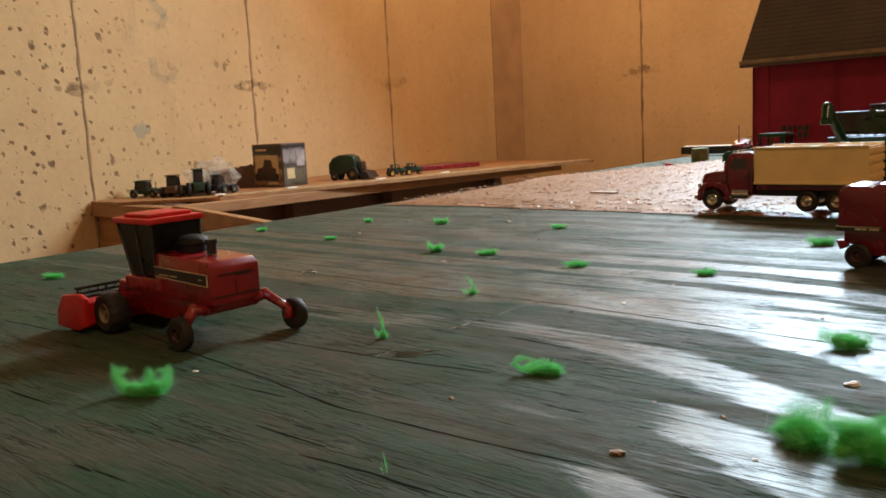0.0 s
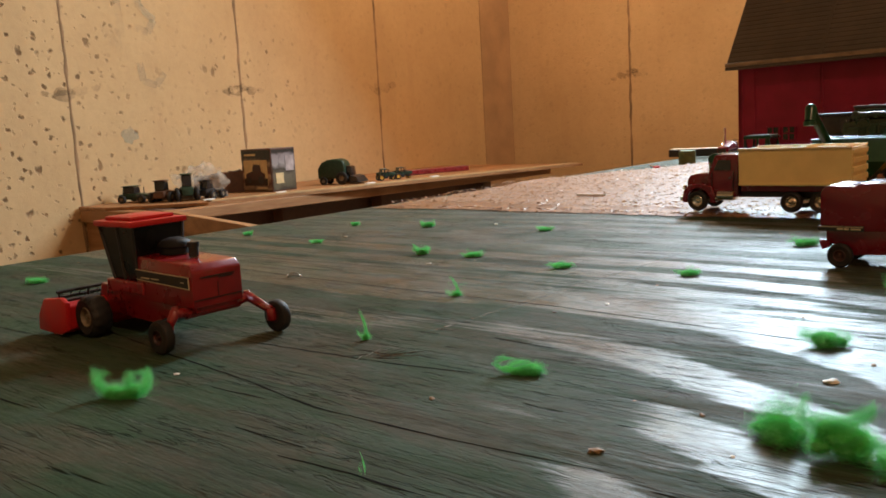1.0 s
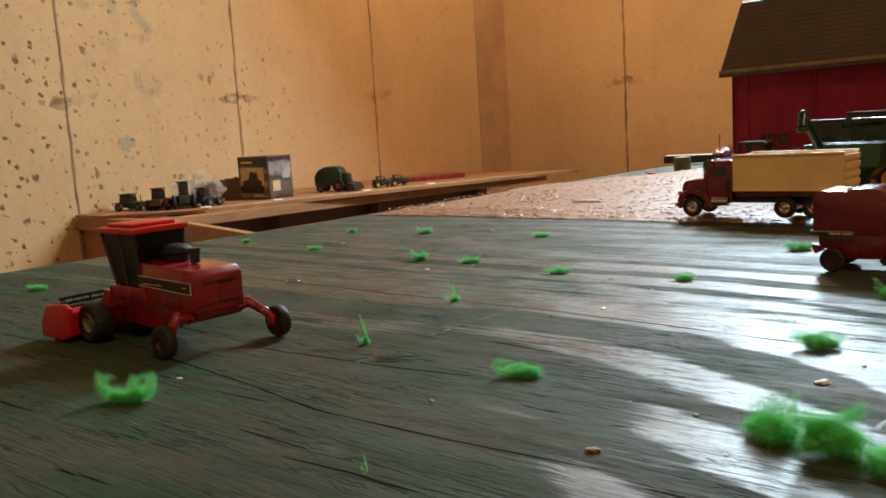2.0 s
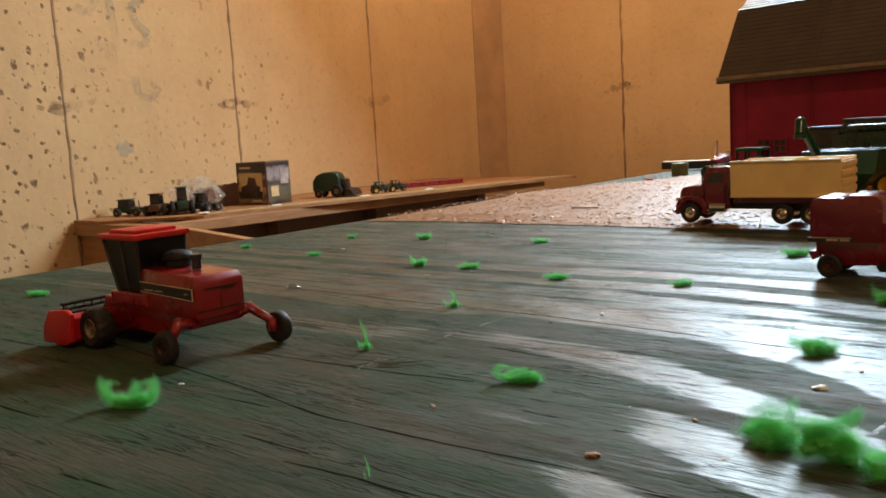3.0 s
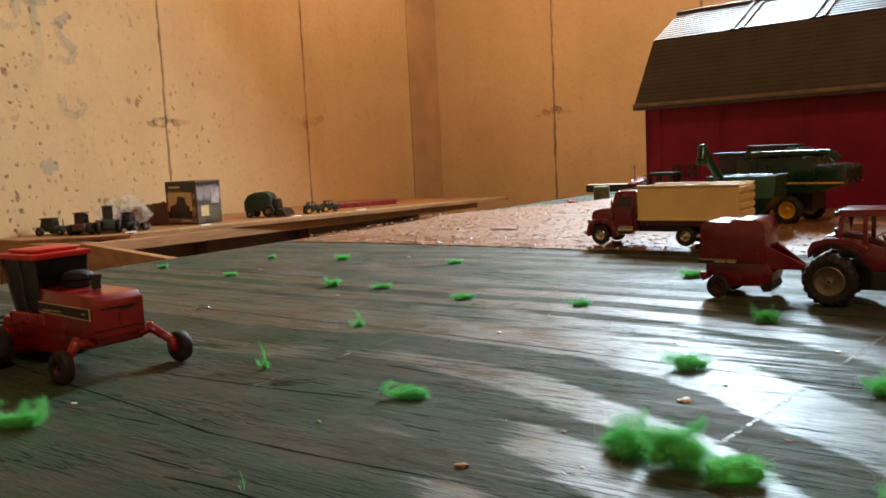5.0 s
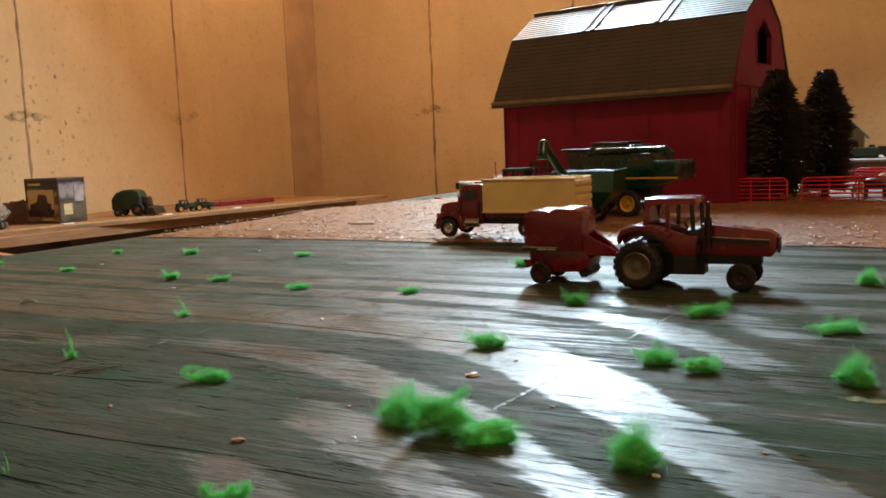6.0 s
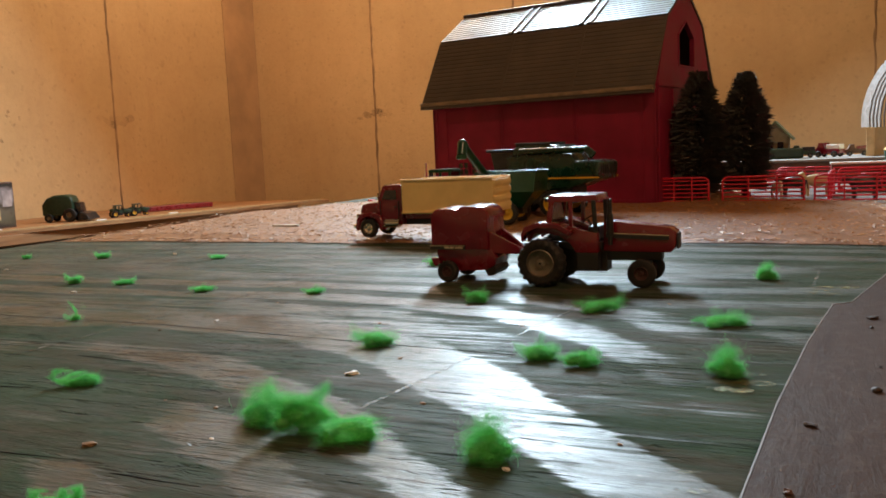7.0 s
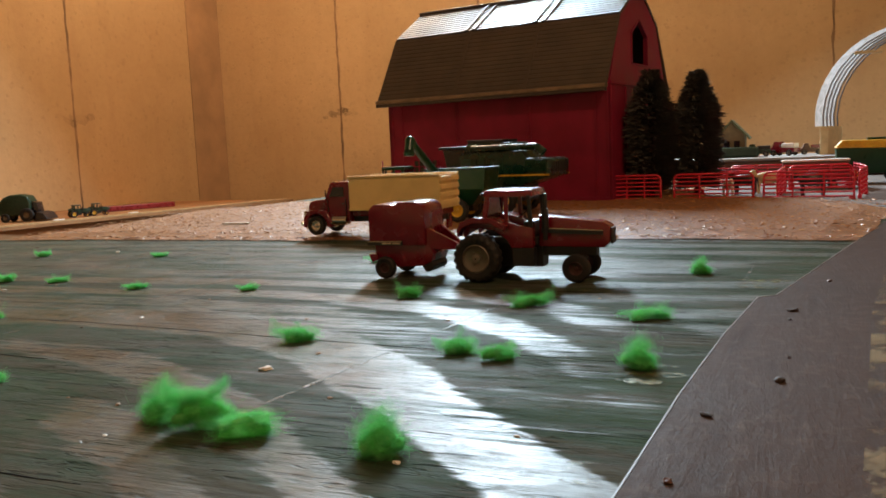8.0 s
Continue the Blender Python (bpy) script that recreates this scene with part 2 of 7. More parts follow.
def grit(name, dark, mid, light):
    m, nt, bsdf = nodes_of(name)
    v = coords(nt)
    gi = nt.nodes.new("ShaderNodeNewGeometry")
    f = maths(nt, "ADD", maths(nt, "MULTIPLY", gi.outputs["Random Per Island"], 0.7), maths(nt, "MULTIPLY", noise_tex(nt, v, 18, 4), 0.3))
    nt.links.new(ramp(nt, f, (0.1, dark), (0.45, mid), (0.85, light)), bsdf.inputs["Base Color"])
    bsdf.inputs["Roughness"].default_value = 0.48
    bsdf.inputs["Specular IOR Level"].default_value = 0.32
    return m


def road_paint():
    """Dull grey-brown paint on thin board, scuffed along the lane, with worn spots and dark stains."""
    m, nt, bsdf = nodes_of("road_paint")
    v = coords(nt)
    a, b = noise_tex(nt, v, 9, 5, 0.6), noise_tex(nt, v, 190, 5, 0.75)
    g = noise_tex(nt, coords(nt, (14, 130, 1)), 1.0, 4)
    scuff = noise_tex(nt, coords(nt, (26, 190, 1)), 1.0, 5, 0.7, 0.6)
    spots = noise_tex(nt, v, 55, 4, 0.65)
    col = mix(nt, ramp(nt, a, (0.3, 0.0), (0.7, 1.0)), (0.044, 0.028, 0.021), (0.070, 0.046, 0.036))
    col = mix(nt, ramp(nt, b, (0.5, 0.0), (0.72, 0.55)), col, (0.100, 0.072, 0.058))
    col = mix(nt, ramp(nt, g, (0.55, 0.0), (0.78, 0.5)), col, (0.024, 0.014, 0.011))
    col = mix(nt, ramp(nt, scuff, (0.60, 0.0), (0.72, 0.4)), col, (0.125, 0.092, 0.074))
    col = mix(nt, ramp(nt, spots, (0.66, 0.0), (0.74, 0.5)), col, (0.018, 0.010, 0.008))
    nt.links.new(col, bsdf.inputs["Base Color"])
    nt.links.new(ramp(nt, a, (0.3, 0.60), (0.7, 0.78)), bsdf.inputs["Roughness"])
    bsdf.inputs["Specular IOR Level"].default_value = 0.06
    bump(nt, bsdf, maths(nt, "ADD", b, maths(nt, "MULTIPLY", scuff, 0.6)), 0.0007, 0.9)
    return m


def fuzz():
    m, nt, bsdf = nodes_of("green_fibre")
    gi = nt.nodes.new("ShaderNodeNewGeometry")
    col = ramp(nt, gi.outputs["Random Per Island"], (0.0, (0.09, 0.64, 0.14)), (0.5, (0.24, 0.86, 0.26)), (1.0, (0.46, 0.93, 0.46)))
    v = coords(nt)
    col = mix(nt, ramp(nt, noise_tex(nt, v, 260, 3), (0.35, 0.0), (0.65, 0.6)), col, (0.05, 0.56, 0.12))
    strand = noise_tex(nt, coords(nt, (500, 1400, 1400)), 1.0, 3, 0.6, 0.8)
    col = mix(nt, ramp(nt, strand, (0.3, 0.4), (0.5, 0.0)), col, (0.02, 0.33, 0.06))
    bump(nt, bsdf, strand, 0.0006, 0.7)
    nt.links.new(col, bsdf.inputs["Base Color"])
    bsdf.inputs["Roughness"].default_value = 0.75
    tr = nt.nodes.new("ShaderNodeBsdfTranslucent")
    nt.links.new(col, tr.inputs["Color"])
    mx = nt.nodes.new("ShaderNodeMixShader")
    mx.inputs[0].default_value = 0.5
    out = nt.nodes["Material Output"]
    nt.links.new(bsdf.outputs[0], mx.inputs[1])
    nt.links.new(tr.outputs[0], mx.inputs[2])
    nt.links.new(mx.outputs[0], out.inputs["Surface"])
    return m


def clear(name, tint, rough, alpha):
    m, nt, bsdf = nodes_of(name)
    bsdf.inputs["Base Color"].default_value = (*tint, 1)
    bsdf.inputs["Roughness"].default_value = rough
    tr = nt.nodes.new("ShaderNodeBsdfTransparent")
    mx = nt.nodes.new("ShaderNodeMixShader")
    mx.inputs[0].default_value = alpha
    nt.links.new(tr.outputs[0], mx.inputs[1])
    nt.links.new(bsdf.outputs[0], mx.inputs[2])
    nt.links.new(mx.outputs[0], nt.nodes["Material Output"].inputs["Surface"])
    return m


def milky(name, tint, alpha):
    """Cloudy plastic sheet: scatters light through it and lets a little pass."""
    m, nt, bsdf = nodes_of(name)
    crease = noise_tex(nt, coords(nt), 90, 4, 0.6, 1.0)
    bsdf.inputs["Base Color"].default_value = (*tint, 1)
    bsdf.inputs["Roughness"].default_value = 0.25
    bump(nt, bsdf, crease, 0.003, 0.8)
    tl = nt.nodes.new("ShaderNodeBsdfTranslucent")
    tl.inputs["Color"].default_value = (*tint, 1)
    tr = nt.nodes.new("ShaderNodeBsdfTransparent")
    a, b = nt.nodes.new("ShaderNodeMixShader"), nt.nodes.new("ShaderNodeMixShader")
    a.inputs[0].default_value = 0.5
    nt.links.new(ramp(nt, crease, (0.35, alpha - 0.25), (0.6, alpha)), b.inputs[0])
    nt.links.new(bsdf.outputs[0], a.inputs[1])
    nt.links.new(tl.outputs[0], a.inputs[2])
    nt.links.new(tr.outputs[0], b.inputs[1])
    nt.links.new(a.outputs[0], b.inputs[2])
    nt.links.new(b.outputs[0], nt.nodes["Material Output"].inputs["Surface"])
    return m


def printed(name, height, *stops):
    """A printed photo panel: soft coloured layers that waver, with darker upright blotches."""
    m, nt, bsdf = nodes_of(name)
    v = coords(nt)
    sep = nt.nodes.new("ShaderNodeSeparateXYZ")
    nt.links.new(v, sep.inputs[0])
    level = maths(nt, "ADD", maths(nt, "MULTIPLY", sep.outputs["Z"], 1.0 / height), maths(nt, "MULTIPLY", maths(nt, "SUBTRACT", noise_tex(nt, v, 32, 3), 0.5), 0.35))
    col = ramp(nt, level, *stops)
    col = mix(nt, ramp(nt, noise_tex(nt, coords(nt, (70, 70, 25)), 1.0, 3), (0.54, 0.0), (0.66, 0.45)), col, (0.035, 0.022, 0.016))
    nt.links.new(col, bsdf.inputs["Base Color"])
    bsdf.inputs["Roughness"].default_value = 0.35
    return m


def worn(name, colour, rough, scale, at, cover_most=0.8):
    """Thin worn paint: flakes with bare gaps."""
    m, nt, bsdf = nodes_of(name)
    v = coords(nt)
    bsdf.inputs["Base Color"].default_value = (*colour, 1)
    bsdf.inputs["Roughness"].default_value = rough
    tr = nt.nodes.new("ShaderNodeBsdfTransparent")
    mx = nt.nodes.new("ShaderNodeMixShader")
    cover = maths(nt, "MULTIPLY", ramp(nt, noise_tex(nt, v, scale, 5, 0.65), (at, 0.0), (at + 0.12, cover_most)), ramp(nt, noise_tex(nt, v, scale * 0.17, 2), (0.38, 0.15), (0.6, 1.0)))
    nt.links.new(cover, mx.inputs[0])
    nt.links.new(tr.outputs[0], mx.inputs[1])
    nt.links.new(bsdf.outputs[0], mx.inputs[2])
    nt.links.new(mx.outputs[0], nt.nodes["Material Output"].inputs["Surface"])
    return m


CONCRETE = concrete()
BOARD = painted_board()
PINE_X = lumber("pine_lumber", (0.25, 0.105, 0.036), (0.40, 0.20, 0.08), 0)
PINE_Y = lumber("pine_lumber_end", (0.27, 0.12, 0.042), (0.41, 0.205, 0.085), 1)
PLY_EDGE = lumber("plywood_edge", (0.20, 0.10, 0.05), (0.34, 0.19, 0.1), 1)
CHIPS = grit("cob_grit", (0.18, 0.075, 0.026), (0.33, 0.150, 0.055), (0.52, 0.29, 0.120))
CHIPBED = paint("grit_bed", (0.25, 0.117, 0.049), 0.40, vary=0.5, scale=260, dent=0.0011, gloss=0.4)
ROAD = road_paint()
ROAD_YELLOW = worn("worn_yellow_line", (0.24, 0.16, 0.05), 0.6, 75, 0.47, 0.55)
EDGE_YELLOW = worn("worn_yellow_fleck", (0.30, 0.32, 0.13), 0.5, 260, 0.44, 0.5)
FUZZ = fuzz()
RED = paint("dark_red_enamel", (0.150, 0.004, 0.012), 0.22, coat=0.4, vary=0.15)
RED_BRIGHT = paint("bright_red_enamel", (0.215, 0.005, 0.008), 0.28, coat=0.5, dust=0.04)
RED_SHIELD = paint("scarlet_plastic", (0.48, 0.012, 0.014), 0.38, vary=0.15, dust=0.02)
RED_PLASTIC = paint("red_plastic", (0.58, 0.018, 0.042), 0.3, vary=0.15)
BARN_RED = paint("barn_red_plastic", (0.225, 0.011, 0.038), 0.5, vary=0.2, scale=30, gloss=0.25)
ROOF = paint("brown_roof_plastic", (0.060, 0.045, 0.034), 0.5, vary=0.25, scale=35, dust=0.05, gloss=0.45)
# same plastic as ROOF; its colour and gloss carry the lower slopes' light
ROOF_LOW = paint("lower_roof_shading", (0.090, 0.069, 0.050), 0.65, vary=0.15, scale=35, gloss=0.15)
ROOF_TRIM = paint("tan_roof_trim", (0.22, 0.15, 0.085), 0.5, vary=0.3)
GREEN = paint("dark_green_enamel", (0.004, 0.042, 0.018), 0.34, coat=0.15, gloss=0.3, dust=0.02, vary=0.15)
GREEN_DEEP = paint("deep_green_enamel", (0.003, 0.027, 0.011), 0.25, coat=0.4, dust=0.02, vary=0.15)
GREEN_DIM = paint("deep_green_plastic", (0.008, 0.032, 0.014), 0.4, dust=0.1)
YELLOW = paint("yellow_rim_plastic", (0.62, 0.36, 0.02), 0.4)
CREAM = paint("cream_yellow_plastic", (0.80, 0.59, 0.24), 0.45, vary=0.1, scale=40)
BLACK = paint("black_plastic", (0.014, 0.012, 0.012), 0.42)
MATT_BLACK = paint("matt_black_plastic", (0.010, 0.009, 0.009), 0.6, gloss=0.2)
RUBBER = paint("tyre_rubber", (0.014, 0.012, 0.011), 0.6, vary=0.35, dust=0.06, gloss=0.35)
CHROME = paint("chrome_plate", (0.72, 0.66, 0.55), 0.2, metal=1.0, vary=0.1)
RIM_GREY = paint("grey_rim", (0.17, 0.145, 0.112), 0.42, metal=0.35)
RIM_RED = paint("red_rim", (0.045, 0.012, 0.009), 0.45)
DECAL = paint("cream_decal", (0.55, 0.46, 0.30), 0.5)
GLASS_DARK = paint("dark_window_plastic", (0.012, 0.012, 0.014), 0.16, coat=0.4)
CAB_BLACK = paint("smoked_plastic", (0.007, 0.006, 0.006), 0.28, gloss=0.3)
WHITE = paint("white_plastic", (0.75, 0.72, 0.66), 0.45, vary=0.1)
TAN = paint("tan_card", (0.58, 0.43, 0.22), 0.6, vary=0.15)
BROWN = paint("brown_plastic", (0.10, 0.045, 0.025), 0.5)
GREY_PAD = paint("grey_pad", (0.26, 0.24, 0.22), 0.6, vary=0.25, scale=20)
PEN_PAD = paint("dull_grey_pad", (0.15, 0.125, 0.11), 0.75, vary=0.35, scale=30, gloss=0.15)
NEEDLE = paint("dark_needles", (0.115, 0.110, 0.098), 0.7, vary=0.45, scale=60, gloss=0.3)
BARK = paint("bark", (0.05, 0.03, 0.02), 0.8)
BALE = paint("green_bale", (0.12, 0.15, 0.055), 0.75, vary=0.3, scale=160)
SEAM = paint("seam_stain", (0.27, 0.16, 0.08), 0.85, vary=0.5, scale=14)
# corner strip, coloured darker than the wall concrete
FILLER = paint("dark_filler_strip", (0.44, 0.27, 0.137), 0.85, vary=0.2, scale=8, dent=0.002)
BLUE = worn("faint_blue_chalk", (0.32, 0.40, 0.34), 0.8, 30, 0.36, 0.3)
STAIN = worn("tie_stain", (0.24, 0.145, 0.075), 0.9, 34, 0.38, 0.34)
FILM = milky("milky_film", (0.44, 0.42, 0.41), 0.80)
RIB_GREY = paint("grey_rib", (0.16, 0.14, 0.13), 0.5)
LILAC = paint("pale_print", (0.36, 0.30, 0.29), 0.4, vary=0.5, scale=30)
BAG = clear("clear_bag", (0.75, 0.68, 0.58), 0.08, 0.22)
EDGE_PALE = paint("worn_board_edge", (0.15, 0.13, 0.115), 0.5, vary=0.5, scale=120)
STRAW = paint("grey_straw", (0.15, 0.125, 0.085), 0.7)
STRIP = paint("bare_strip", (0.44, 0.28, 0.13), 0.6)
HUB = paint("dull_tan_hub", (0.20, 0.15, 0.09), 0.5)
SCRATCH = worn("pale_scratch", (0.27, 0.27, 0.24), 0.5, 300, 0.47, 0.6)
FLOOR = paint("grey_floor", (0.16, 0.14, 0.12), 0.7, scale=3)
CEIL = paint("joist_wood", (0.30, 0.20, 0.12), 0.7, scale=4)
# house tones hold light: wall darkened as if shaded, roof lifted as if lit
HOUSE_WALL = paint("shaded_house_wall", (0.17, 0.135, 0.065), 0.6)
HOUSE_ROOF = paint("grey_green_roof", (0.12, 0.15, 0.075), 0.5)
CRUMB_TAN = paint("tan_crumb", (0.26, 0.16, 0.08), 0.7)
CRACK = paint("dark_crack", (0.006, 0.005, 0.004), 0.9, gloss=0.05)
CRUMB = paint("dark_crumb", (0.035, 0.020, 0.013), 0.7)
FRONT_PRINT = printed("front_print", 0.108, (0.0, (0.02, 0.012, 0.01)), (0.10, (0.30, 0.2, 0.12)), (0.24, (0.09, 0.02, 0.015)), (0.36, (0.42, 0.30, 0.2)), (0.44, (0.16, 0.035, 0.022)), (0.58, (0.05, 0.03, 0.02)), (0.68, (0.30, 0.22, 0.14)), (0.76, (0.012, 0.01, 0.01)))
SIDE_PRINT = printed("side_print", 0.108, (0.0, (0.03, 0.02, 0.015)), (0.14, (0.10, 0.085, 0.05)), (0.40, (0.13, 0.11, 0.08)), (0.50, (0.05, 0.04, 0.03)), (0.60, (0.30, 0.26, 0.25)), (0.84, (0.24, 0.20, 0.20)), (0.92, (0.03, 0.025, 0.02)))
WIRE = paint("steel_wire", (0.5, 0.48, 0.45), 0.3, metal=1.0)


# ---------------------------------------------------------------- mesh tools
def box(bm, x0, x1, y0, y1, z0, z1):
    r = bmesh.ops.create_cube(bm, size=1.0)
    for v in r["verts"]:
        v.co = Vector((x0 + (v.co.x + 0.5) * (x1 - x0), y0 + (v.co.y + 0.5) * (y1 - y0), z0 + (v.co.z + 0.5) * (z1 - z0)))
    return r["verts"]


def prism(bm, pts, axis, a, b):
    """A polygon drawn in the plane across the axis (0: yz, 1: xz, 2: xy), pushed from a to b."""
    def place(p, h):
        return {0: (h, p[0], p[1]), 1: (p[0], h, p[1]), 2: (p[0], p[1], h)}[axis]
    lo = [bm.verts.new(place(p, a)) for p in pts]
    hi = [bm.verts.new(place(p, b)) for p in pts]
    bm.faces.new(lo)
    bm.faces.new(hi[::-1])
    for i in range(len(pts)):
        j = (i + 1) % len(pts)
        bm.faces.new((lo[j], lo[i], hi[i], hi[j]))
    return lo + hi


def rod(bm, p, q, r0, r1=None, seg=8):
    p, q = Vector(p), Vector(q)
    d = q - p
    m = Matrix.Translation((p + q) / 2) @ d.to_track_quat("Z", "Y").to_matrix().to_4x4()
    bmesh.ops.create_cone(bm, cap_ends=True, segments=seg, radius1=r0, radius2=r0 if r1 is None else r1, depth=d.length, matrix=m)


def lathe(bm, profile, seg=24):
    """Turns a closed (radius, y) outline about the y axis."""
    rings = []
    for i in range(seg):
        a = 2 * math.pi * i / seg
        rings.append([bm.verts.new((r * math.cos(a), y, r * math.sin(a))) for r, y in profile])
    n = len(profile)
    for i in range(seg):
        for k in range(n):
            bm.faces.new((rings[i][k], rings[i][(k + 1) % n], rings[(i + 1) % seg][(k + 1) % n], rings[(i + 1) % seg][k]))


def soften(bm, width, seg=2, angle=0.5):
    bmesh.ops.remove_doubles(bm, verts=bm.verts, dist=1e-6)
    bmesh.ops.recalc_face_normals(bm, faces=bm.faces)
    edges = [e for e in bm.edges if len(e.link_faces) == 2 and e.calc_face_angle(0) > angle]
    bmesh.ops.bevel(bm, geom=edges, offset=width, segments=seg, profile=0.6, affect="EDGES", clamp_overlap=True)


def mesh_of(name, bm, material, smooth=False):
    bmesh.ops.recalc_face_normals(bm, faces=bm.faces)
    me = bpy.data.meshes.new(name)
    bm.to_mesh(me)
    bm.free()
    me.materials.append(material)
    if smooth:
        for p in me.polygons:
            p.use_smooth = True
        me.set_sharp_from_angle(angle=0.7)
    return me


def part(name, bm, material, parent=None, label="", loc=None, smooth=False):
    me = bm if isinstance(bm, bpy.types.Mesh) else mesh_of(name, bm, material, smooth)
    ob = new(name, me)
    if parent is not None:
        ob.parent = parent
    if loc is not None:
        ob.location = loc
    return tagged(ob, label)


def thing(name, label, category, loc=(0, 0, 0), rz=0.0, group=""):
    ob = new(name)
    ob.empty_display_size = 0.01
    ob.matrix_world = pose(*loc, 0, 0, rz)
    return tagged(ob, label, category, group)


def block(name, dims, material, parent=None, bevel=0.0, label="", smooth=False):
    bm = bmesh.new()
    box(bm, *dims)
    if bevel:
        soften(bm, bevel)
    return part(name, bm, material, parent, label, smooth=smooth)


def structure(ob, label):
    return tagged(ob, label, "", "", "structure")


WHEELS = {}


def wheel(parent, x, y, r, w, rim_mat, lugs=0, hub=0.58, out=1):
    """A tyre with a dished rim; out: the side (+1 or -1 in y) that faces outwards."""
    key = (round(r, 5), round(w, 5), rim_mat.name, lugs, out)
    if key not in WHEELS:
        bm = bmesh.new()
        h = w / 2
        prof = [(r * hub, -h * 0.85), (r * 0.82, -h), (r * 0.95, -h * 0.8), (r, -h * 0.4), (r, h * 0.4), (r * 0.95, h * 0.8), (r * 0.82, h), (r * hub, h * 0.85)]
        if lugs:
            seg, rings = 4 * lugs, []
            for i in range(seg):
                ring = []
                for k, (rr, across) in enumerate(prof):
                    a = 2 * math.pi * i / seg
                    if 1 < k < 6:
                        up = (i % 4 < 2) == (across < 0)
                        rr = rr * (1.035 if up else 0.975)
                        a += 0.5 * (abs(across) / h) * math.pi / lugs
                    ring.append(bm.verts.new((rr * math.cos(a), across, rr * math.sin(a))))
                rings.append(ring)
            n = len(prof)
            for i in range(seg):
                for k in range(n):
                    bm.faces.new((rings[i][k], rings[i][(k + 1) % n], rings[(i + 1) % seg][(k + 1) % n], rings[(i + 1) % seg][k]))
        else:
            lathe(bm, prof, 28)
        tyre = mesh_of("wheel", bm, RUBBER, True)
        bm = bmesh.new()
        o = out * h
        lathe(bm, [(r * hub * 1.01, -o * 0.8), (r * hub * 1.01, o * 0.8), (r * hub * 0.93, o * 0.9), (r * hub * 0.86, o * 0.55), (r * hub * 0.5, o * 0.3), (r * hub * 0.3, o * 0.35), (r * hub * 0.26, o * 0.75), (r * hub * 0.08, o * 0.8), (r * hub * 0.08, -o * 0.7)], 22)
        for i in range(6):
            a = i * math.pi / 3
            rod(bm, (r * hub * 0.5 * math.cos(a), o * 0.25, r * hub * 0.5 * math.sin(a)), (r * hub * 0.5 * math.cos(a), o * 0.5, r * hub * 0.5 * math.sin(a)), r * hub * 0.06, seg=6)
        WHEELS[key] = tyre, mesh_of("rim", bm, rim_mat, True)
    tyre, rim = WHEELS[key]
    ob = part("wheel", tyre, None, parent, "", (x, y, r))
    part("rim", rim, None, ob)
    return ob


def arc(cx, cz, r, a0, a1, n=8):
    return [(cx + r * math.cos(radians(a0 + (a1 - a0) * i / n)), cz + r * math.sin(radians(a0 + (a1 - a0) * i / n))) for i in range(n + 1)]


def open_box(bm, x0, x1, y0, y1, z0, z1, t):
    """A box without a lid, with walls t thick."""
    out = [[bm.verts.new((x, y, z)) for x, y in ((x0, y0), (x1, y0), (x1, y1), (x0, y1))] for z in (z0, z1)]
    inn = [[bm.verts.new((x, y, z)) for x, y in ((x0 + t, y0 + t), (x1 - t, y0 + t), (x1 - t, y1 - t), (x0 + t, y1 - t))] for z in (z1, z0 + t)]
    rows = [*out, *inn]
    for a, b in zip(rows, rows[1:]):
        for i in range(4):
            bm.faces.new((a[i], a[(i + 1) % 4], b[(i + 1) % 4], b[i]))
    bm.faces.new(rows[0][::-1])
    bm.faces.new(rows[-1])

# ---------------------------------------------------------------- the room
TABLE_Y, WALL_A, WALL_B = 0.585, 1.93, 2.775
FLOOR_Z, CEIL_Z, BACK_X, BACK_Y = -0.80, 1.55, -1.9, -2.4


